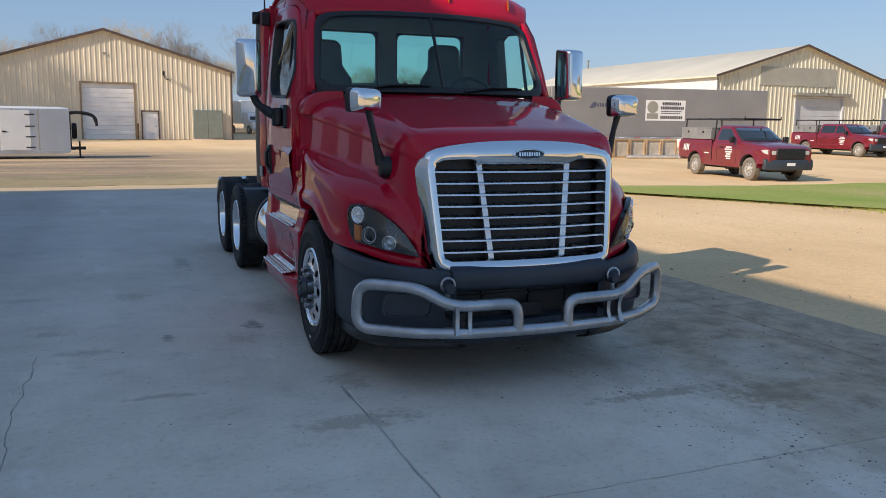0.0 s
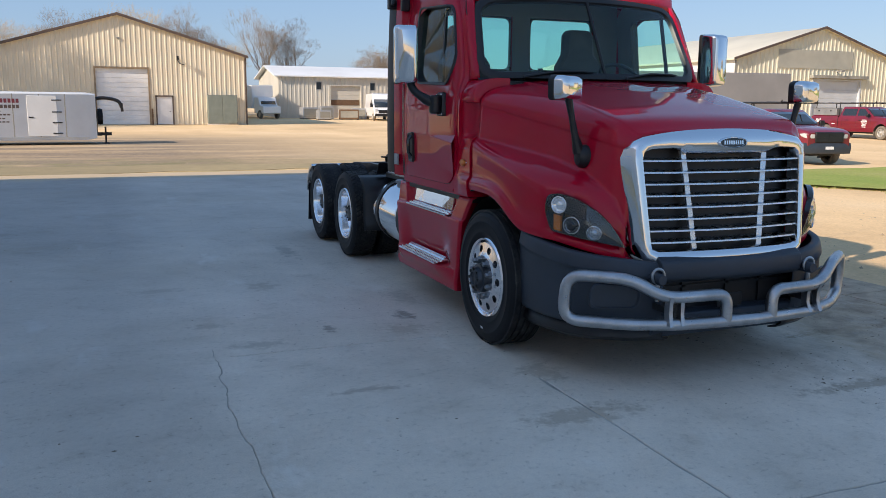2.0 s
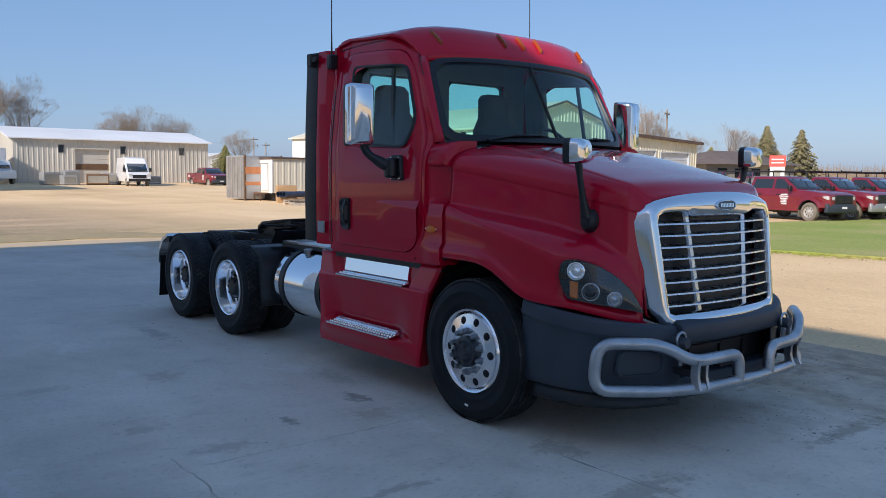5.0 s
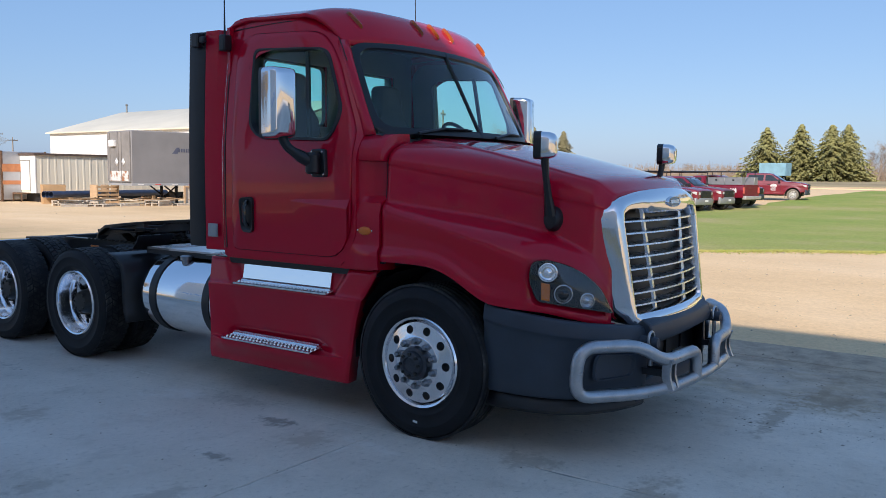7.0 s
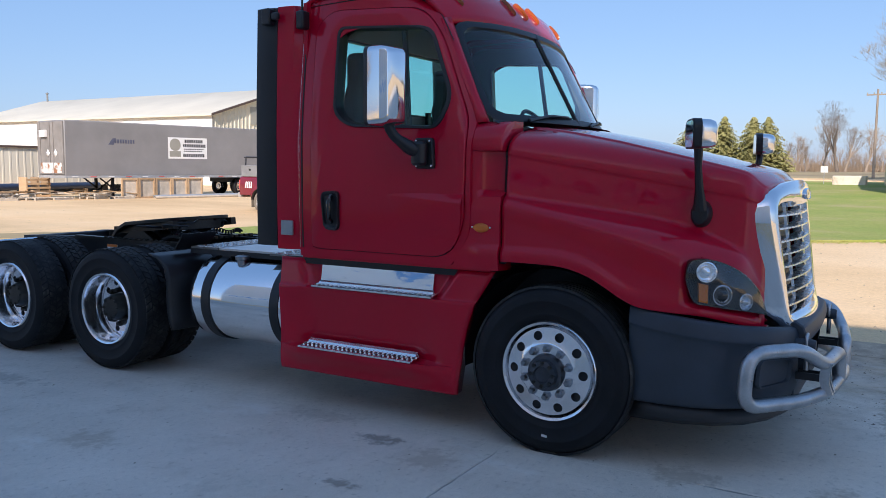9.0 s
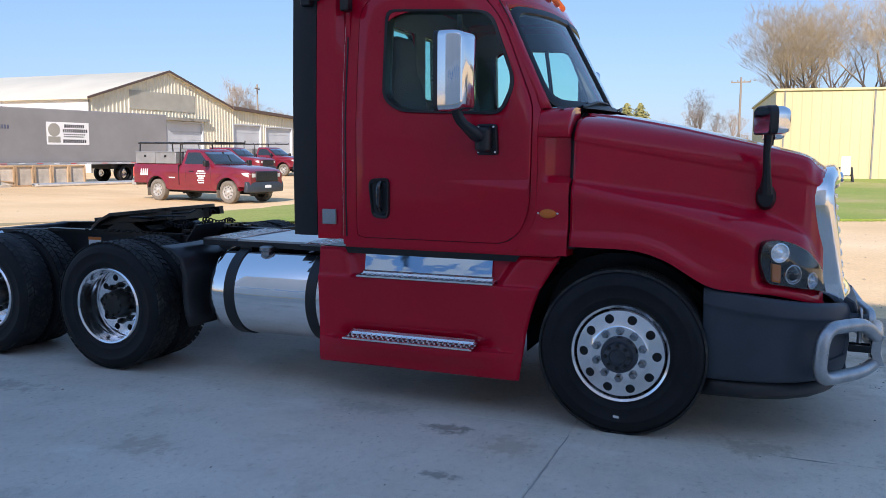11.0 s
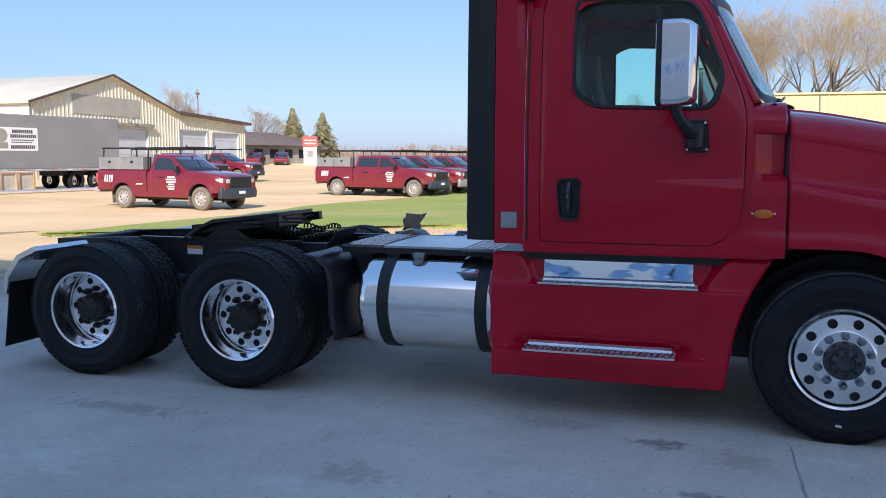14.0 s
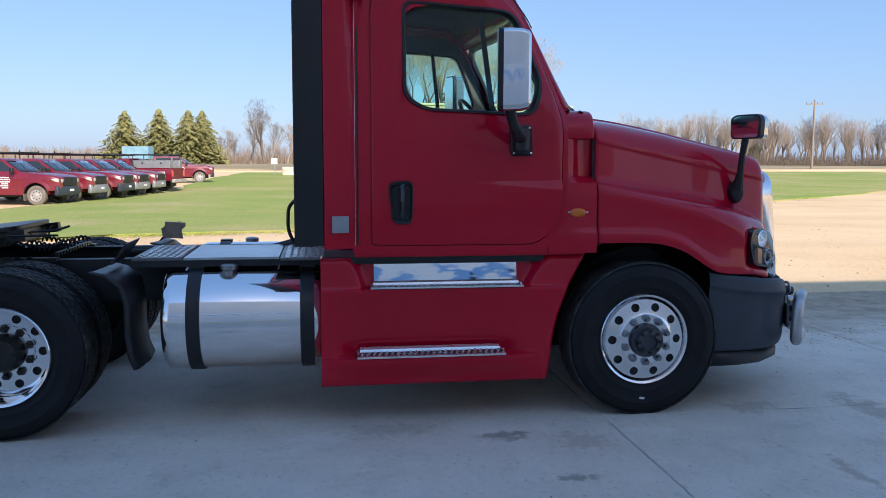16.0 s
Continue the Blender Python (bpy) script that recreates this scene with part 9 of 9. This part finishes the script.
def bare_tree(seed, tall, spread, depth, kids=3):
    """Trunk with limbs, and a crown of fine twigs, as two meshes."""
    rng = random.Random(seed)
    limb, fine = Geo(), Geo()

    def grow(p, d, ln, r, lv):
        seg = 2 if lv < 3 else 1
        for k in range(seg):
            d2 = (d + Vector((rng.gauss(0, 0.12), rng.gauss(0, 0.12), rng.gauss(0.03, 0.08)))).normalized()
            q = p + d2 * ln / seg
            r2 = r * (0.86 if lv < 3 else 0.62)
            branch(limb if lv < 3 else fine, p, q, r, r2, 7 if lv < 2 else (5 if lv < 3 else 3))
            p, d, r = q, d2, r2
            if k == 0 and seg == 2 and lv > 0:
                side_d = (d + Vector((rng.gauss(0, 0.6), rng.gauss(0, 0.6), rng.uniform(0, 0.4)))).normalized()
                grow(p, side_d, ln * 0.62, r * 0.55, lv + 1)
        if lv >= depth:
            return
        n = kids if lv else kids + 2
        for i in range(n):
            a = 2 * math.pi * (i + rng.random()) / n
            out = spread * (0.7 + 0.6 * rng.random())
            nd = (d + Vector((math.cos(a) * out, math.sin(a) * out, rng.uniform(0.0, 0.35)))).normalized()
            grow(p, nd, ln * rng.uniform(0.62, 0.86), max(0.006, r * rng.uniform(0.5, 0.66)), lv + 1)
    grow(Vector((0, 0, -0.2)), Vector((0, 0, 1)), tall * 0.24, tall * 0.025, 0)
    return limb, fine


TREES = []
for i, (seed, tall, spread) in enumerate(((3, 14, 0.52), (8, 14, 0.62), (21, 14, 0.36), (33, 14, 0.26))):
    limb, fine = bare_tree(seed, tall, spread, 7 if i < 2 else 6)
    t = thing("bare_tree", "bare spreading deciduous tree with fine grey twigs", "tree", "bare trees", at=pose(0, 0, -60))
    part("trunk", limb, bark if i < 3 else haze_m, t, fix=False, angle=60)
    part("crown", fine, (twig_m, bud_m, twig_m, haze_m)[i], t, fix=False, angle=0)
    TREES.append(t)


TALL = [max(v.co.z for o in t.children for v in o.data.vertices) for t in TREES]


def plant(kind, x, y, tall, yaw=0, wide=1.0):
    """A copy of one kind of tree, of a given height in metres."""
    t = copy_thing(TREES[kind], at(x, y, yaw))
    k = tall / TALL[kind]
    t.scale = (k * wide, k * wide, k)
    return t


def seen(azimuth, far):
    """A place far out, by compass bearing from the walk's first stretch."""
    return -4.44 + far * math.sin(radians(azimuth)), -4.92 + far * math.cos(radians(azimuth))


# behind the workshop and the long building
for k, az, far, tall, yaw, wide in ((2, 10.5, 110, 13.6, 0, 0.95), (0, 12.2, 113, 12.8, 70, 0.85), (0, 17.3, 118, 8.8, 10, 0.9), (0, 18.9, 118, 10.0, 90, 1.1), (0, 20.3, 119, 9.0, 200, 1.0), (0, 21.3, 119, 7.6, 40, 1.0),
                                    (0, 5.1, 105, 13.0, 20, 0.8), (2, 6.2, 107, 11.2, 60, 0.8), (2, 7.4, 106, 10.8, 0, 0.9), (1, 8.6, 107, 9.0, 130, 0.8), (1, 2.2, 104, 13.0, 15, 0.8), (2, 0.4, 103, 11.5, 100, 0.9), (0, -2.2, 104, 12.0, 220, 0.8), (1, -4.8, 103, 10.5, 30, 1.0), (2, -7, 100, 11.0, 0, 1.0), (0, 25.0, 130, 7.5, 10, 1.0),
                                    (3, 52.2, 130, 12.3, 0, 1.2), (3, 51.2, 132, 10.0, 80, 1.1), (3, 53.0, 131, 9.6, 20, 1.2), (3, 57.6, 150, 10.0, 10, 1.5), (3, 58.8, 150, 8.6, 10, 1.5), (3, 55.2, 150, 8.6, 10, 1.3)):
    plant(k, *seen(az, far), tall, yaw, wide)
# west of the workshop, beyond the yellow building and out on the fields
for k, x, y, tall, yaw in ((0, -19.5, 56.5, 15, 0), (1, -22, 58.5, 16, 70), (2, -17.5, 55.5, 13, 20), (1, -24, 55.0, 15, 140),
                           (1, 84, -4, 17, 30), (1, 86, -10, 18.5, 100), (1, 85, -15.5, 17, 160), (1, 88, -7, 17, 10),
                           (2, 159.8, 12.3, 13.0, 15), (3, 165.6, 15.5, 10.5, 95), (3, 169.0, 20.6, 8.0, 0), (3, 170.7, 22.7, 6.6, 30), (3, 163.9, 11.4, 9.5, 30), (3, 168.2, 8.3, 9.6, 70), (3, 173.2, 19.3, 6.0, 140), (3, 175, 44, 7, 30)):
    plant(k, x, y, tall, yaw)


# the woods beyond the field: uncountable, one mesh
g = Geo()
rng = random.Random(5)
small = []
for seed in (41, 42, 43, 44):
    limb, fine = bare_tree(seed, 11, 0.36, 5, 3)
    limb.join(fine)
    small.append(limb)
for i in range(330):
    y = -250 + 330 * (i + rng.random()) / 330
    x = 186 + rng.uniform(0, 26) + (18 if y > 25 else 0)
    sc = rng.uniform(0.75, 1.25) * (0.45 if y > 20 else 0.55 + 0.75 * step(-45, -85, y))
    m = Matrix.Translation((x, y, height(x, y))) @ Matrix.Rotation(rng.uniform(0, 6.28), 4, "Z") @ Matrix.Diagonal((sc * 0.8, sc * 0.8, sc, 1))
    g.join(small[i % 4].moved(m))
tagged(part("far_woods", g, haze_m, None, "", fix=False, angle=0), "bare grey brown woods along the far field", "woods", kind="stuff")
g = Geo()
for i in range(8000):
    a = rng.uniform(-0.95, 1.35)
    r = rng.uniform(188, 330) if i % 3 else rng.uniform(184, 205)
    x, y = r * math.cos(a), r * math.sin(a)
    h = rng.uniform(1.4, 4.6)
    z = height(x, y)
    for k in range(6):
        b2 = rng.uniform(0, 6.28)
        p = Vector((x + rng.gauss(0, 1.2), y + rng.gauss(0, 1.2), z))
        branch(g, p, p + Vector((math.cos(b2) * 0.6, math.sin(b2) * 0.6, h * rng.uniform(0.4, 1))), 0.05, 0.012, 3)
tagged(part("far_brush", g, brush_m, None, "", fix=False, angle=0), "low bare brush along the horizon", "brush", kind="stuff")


def spruce(seed, tall, wide, mat):
    rng = random.Random(seed)
    g, tr = Geo(), Geo()
    tr.tube([(0, 0, -0.1), (0, 0, tall * 0.95)], [tall * 0.018, 0.02], 8)
    z = tall * 0.05
    while z < tall * 0.985:
        f = z / tall
        reach = wide * (1 - f) ** 0.85 * (0.85 + 0.3 * rng.random())
        n = max(4, int(13 * (1 - f) + 4))
        for i in range(n):
            a = 2 * math.pi * (i + rng.random() * 0.8) / n
            ln = reach * rng.uniform(0.65, 1.12)
            d = Vector((math.cos(a), math.sin(a), 0))
            s = Vector((-d.y, d.x, 0))
            m = 5
            for k in range(m):
                u = (k + 0.6) / m
                c = Vector((0, 0, z)) + d * ln * u + Vector((0, 0, -0.30 * ln * u * u + 0.12 * ln * u))
                w = (0.16 + 0.30 * (1 - u)) * (0.5 + 0.5 * (1 - f)) * rng.uniform(0.8, 1.3) + 0.05
                l2 = ln / m * 0.9 + 0.08
                j = Vector((rng.gauss(0, 0.05), rng.gauss(0, 0.05), rng.gauss(0, 0.06)))
                for sgn in (-1, 1):
                    tipv = c + d * l2 * 0.9 + s * sgn * w * 1.3 + Vector((0, 0, -0.16 - 0.1 * rng.random()))
                    g.add([c + j, c + d * l2 * 0.2 + s * sgn * w * 0.8 + Vector((0, 0, 0.05)), tipv, c + d * l2 * 0.8 + s * sgn * w * 0.15 + j], [(0, 1, 2, 3)])
                g.add([c + s * w * 0.5 + Vector((0, 0, 0.1)), c - s * w * 0.5 + Vector((0, 0, 0.08)), c + d * l2 + Vector((0, 0, -0.18))], [(0, 1, 2)])
        z += tall * 0.022 + 0.05
    t = thing("spruce_tree", "green spruce tree with drooping boughs", "tree", "spruce trees", at=pose(0, 0, -60))
    part("trunk", tr, bark, t)
    part("crown", g, mat, t, fix=False, angle=0)
    return t


SPR = [spruce(1, 8.4, 5.2, needle), spruce(2, 8.4, 4.6, needle), spruce(3, 8.4, 3.6, needle_dry)]
for k, x, y, s_, a in ((0, 149.0, 35.9, 1.14, 0), (1, 146.5, 29.6, 1.17, 40), (0, 144.0, 24.3, 1.13, 90), (1, 146.0, 22.2, 1.14, 140), (2, 108.8, 60.8, 1.0, 0), (2, 115.3, 58.9, 0.95, 70), (0, 44, 104, 0.55, 0), (1, 205, -115, 1.0, 5), (2, 87.0, 72.7, 0.75, 0), (2, 88.4, 71.2, 0.7, 50), (2, 93.0, 65.1, 0.62, 80), (1, 95.6, 61.4, 0.6, 20)):
    t = copy_thing(SPR[k], at(x, y, a))
    t.scale = (s_, s_, s_)
for t in TREES + SPR:
    for o in list(t.children):
        bpy.data.objects.remove(o)
    bpy.data.objects.remove(t)

# grass tufts along the lawn's near rim, and stones on the dirt: uncountable
rng = random.Random(12)
edge = [(8.0, 14.2), (10.2, 12.2), (12.6, 7.7), (13.8, 3.0), (16.6, -0.2), (22, -8), (35, -24.8)]
g = Geo()
for i in range(4200):
    k = rng.choice((0, 1, 1, 2, 2, 3, 3, 4, 4, 5))
    t = rng.random()
    a, b = edge[k], edge[k + 1]
    off = rng.gauss(0.1, 0.35)
    dx, dy = b[0] - a[0], b[1] - a[1]
    ln = math.hypot(dx, dy)
    x, y = a[0] + dx * t - dy / ln * off, a[1] + dy * t + dx / ln * off
    if y > 14 - 0.02 * x and off > 1:
        continue
    z = height(x, y) - 0.01
    for q in range(4):
        an = rng.uniform(0, 6.28)
        h, w = rng.uniform(0.02, 0.05), 0.012
        cx, cy = x + rng.gauss(0, 0.04), y + rng.gauss(0, 0.04)
        lx, ly = rng.gauss(0, 0.03), rng.gauss(0, 0.03)
        g.add([(cx - w * math.cos(an), cy - w * math.sin(an), z), (cx + w * math.cos(an), cy + w * math.sin(an), z), (cx + lx, cy + ly, z + h)], [(0, 1, 2)])
tagged(part("grass_tufts", g, lawn, None, "", fix=False, angle=0), "loose grass tufts along the lawn's rim", "grass", kind="stuff")
stone_m = Mat("pale_stones", (0.44, 0.35, 0.24), 0.9).vary(3, 0.3, 30)
g = Geo()
for i in range(2600):
    u = rng.random()
    if u < 0.6:
        x, y = rng.uniform(3.7, 15), rng.uniform(-14, 13)
    elif u < 0.85:
        x, y = rng.uniform(-16, 14), rng.uniform(17.3, 32)
    else:
        x, y = rng.uniform(12, 34), rng.uniform(15, 30)
    r = min(0.035, 0.008 * math.exp(rng.gauss(0.2, 0.5)))
    z = height(x, y) - 0.018
    ro = rng.uniform(0, 6.28)
    f = [rng.uniform(0.6, 1.3) for _ in range(6)]
    vs = [(x + r * f[k] * math.cos(ro + k * 1.2566), y + r * f[k] * math.sin(ro + k * 1.2566), z) for k in range(5)]
    g.add(vs + [(x + r * 0.2, y, z + r * 0.8 * f[5])], [(k, (k + 1) % 5, 5) for k in range(5)])
tagged(part("loose_stones", g, stone_m, None, "", fix=False, angle=0), "small pale stones scattered on the dirt", "stones", kind="stuff")

# mud clods that wheels have dropped on the slab: uncountable
clod_m = Mat("dried_mud", (0.26, 0.21, 0.16), 0.95).vary(9, 0.3, 60)
g = Geo()
for i in range(1500):
    x, y = rng.gauss(2.2, 0.8), rng.gauss(-0.9, 1.6)
    if i % 3 == 0:
        x, y = 1.0 + 0.42 * (i % 2) + rng.gauss(0, 0.1) - 0.12 * (i / 250), -4.4 + 4.2 * (i / 1500) + rng.gauss(0, 0.1)
    if x > 3.3 or x < 0.3:
        continue
    r = min(0.014, 0.004 * math.exp(rng.gauss(0.1, 0.5)))
    ro = rng.uniform(0, 6.28)
    f = [rng.uniform(0.5, 1.4) for _ in range(6)]
    vs = [(x + r * f[k] * math.cos(ro + k * 1.2566), y + r * f[k] * math.sin(ro + k * 1.2566), 0.0006) for k in range(5)]
    g.add(vs + [(x + r * 0.2, y, r * 0.55 * f[5])], [(k, (k + 1) % 5, 5) for k in range(5)])
for i in range(620):
    x, y = rng.uniform(-5.6, 0.6), rng.uniform(-5.5, 8.5)
    r = min(0.013, 0.0042 * math.exp(rng.gauss(0.0, 0.55)))
    ro, lean = rng.uniform(0, 6.28), rng.uniform(0.35, 1.0)
    vs = [(x + r * math.cos(ro + k * 1.2566) * rng.uniform(0.7, 1.3), y + r * lean * math.sin(ro + k * 1.2566) * rng.uniform(0.7, 1.3), 0.0006) for k in range(5)]
    g.add(vs + [(x + r * 0.2, y, r * 0.5)], [(k, (k + 1) % 5, 5) for k in range(5)])
tagged(part("mud_clods", g, clod_m, None, "", fix=False, angle=0), "small clods of dried mud scattered on concrete", "mud", kind="stuff")

# ---- slab: each cast bay of the concrete yard ----
yard = thing("concrete_yard", "worn grey concrete yard slab with dirt in its joints", "pavement", kind="structure", at=pose(0, 0, 0))
g = Geo()
g.box(-8.0, 3.45, -16, 17.05, -0.06, -0.006)
part("joint_bed", g, joint_m, yard)
rng = random.Random(9)
xs = [-8.0, -6.98, -3.10, -1.17, 0.78, 2.73, 3.45]
ys = [-16, -15.08, -12.01, -8.94, -5.87, -2.80, 0.27, 3.34, 6.41, 9.48, 12.55, 15.62, 17.05]


def joint_x(k, y):
    """The joint runs crooked where it is an old crack."""
    amp = 0.05 if k in (1, 2) else (0.008 if 0 < k < len(xs) - 1 else 0.0)
    return xs[k] + amp * (noise.noise((y * 0.9, k * 7.3, 0.5)) + 0.5 * noise.noise((y * 4.1, k * 3.1, 2.5)) + (0.32 * noise.noise((y * 13.0, k * 1.7, 4.4)) if k == 2 else 0.0))


def joint_y(k, x):
    amp = 0.01 if 0 < k < len(ys) - 1 else 0.0
    return ys[k] + amp * (noise.noise((x * 1.1, k * 5.7, 9.5)) + 0.5 * noise.noise((x * 5.0, k * 2.3, 6.5)))


def chip(a, b, tight):
    """Half the width of the open joint, wider where its edge has crumbled."""
    return (0.0002 if tight else 0.0034 + 0.011 * max(0.0, noise.noise((a * 9, b * 9, 5.2)))) + 0.014 * max(0.0, noise.noise((a * 3.3, b * 3.3, 3.7)) - (0.3 if tight else 0.05)) + (0.0002 if tight else 0.0012) * noise.noise((a * 21, b * 21, 1.1))


for i in range(len(xs) - 1):
    for j in range(len(ys) - 1):
        near_slab = -7 < ys[j] < 8
        n = 60 if near_slab else 6
        rim = []
        for k in range(n):
            t = k / n
            x = xs[i] + (xs[i + 1] - xs[i]) * t
            rim.append((x, joint_y(j, x), 0, 1))
        for k in range(n):
            y = ys[j] + (ys[j + 1] - ys[j]) * k / n
            rim.append((joint_x(i + 1, y), y, -1, 0))
        for k in range(n):
            x = xs[i + 1] + (xs[i] - xs[i + 1]) * k / n
            rim.append((x, joint_y(j + 1, x), 0, -1))
        for k in range(n):
            y = ys[j + 1] + (ys[j] - ys[j + 1]) * k / n
            rim.append((joint_x(i, y), y, 1, 0))
        # corners sit where the two joints cross
        rim[0] = (joint_x(i, ys[j]), joint_y(j, xs[i]), 1, 1)
        rim[n] = (joint_x(i + 1, ys[j]), joint_y(j, xs[i + 1]), -1, 1)
        rim[2 * n] = (joint_x(i + 1, ys[j + 1]), joint_y(j + 1, xs[i + 1]), -1, -1)
        rim[3 * n] = (joint_x(i, ys[j + 1]), joint_y(j + 1, xs[i]), 1, -1)
        lo, hi = [], []
        for x, y, dx, dy in rim:
            tight = abs(x + 3.1) < 0.1 or x < -3.2 or (abs(x + 1.17) < 0.1 and y > -0.9)
            old_crack = abs(x + 3.1) < 0.12 and dy == 0 and -4 < y < 0.5
            closed = abs(y - 3.34) < 0.1 and dx == 0 or x < -3.0 and not old_crack or abs(x - 0.78) < 0.1 and dy == 0  # grown shut with dust
            q = 0.0025 + 0.004 * max(0.0, noise.noise((y * 7.0, 1.3, 0.4))) if old_crack else 0.00004 if closed else max(0.0002 if tight else 0.0008, chip(x + dx * 0.3, y + dy * 0.3, tight))
            lo.append((x + dx * q, y + dy * q))
            bev = 0.00004 if closed else (0.0004 if tight else 0.002)
            hi.append((x + dx * (q * 1.5 + bev), y + dy * (q * 1.5 + bev)))
        m = len(rim)
        g = Geo()
        g.loft([[(x, y, -0.05) for x, y in lo], [(x, y, -0.004) for x, y in lo], [(x, y, 0.0) for x, y in hi]], True, False)
        g.add([(x, y, 0.0) for x, y in hi], [tuple(range(m))])
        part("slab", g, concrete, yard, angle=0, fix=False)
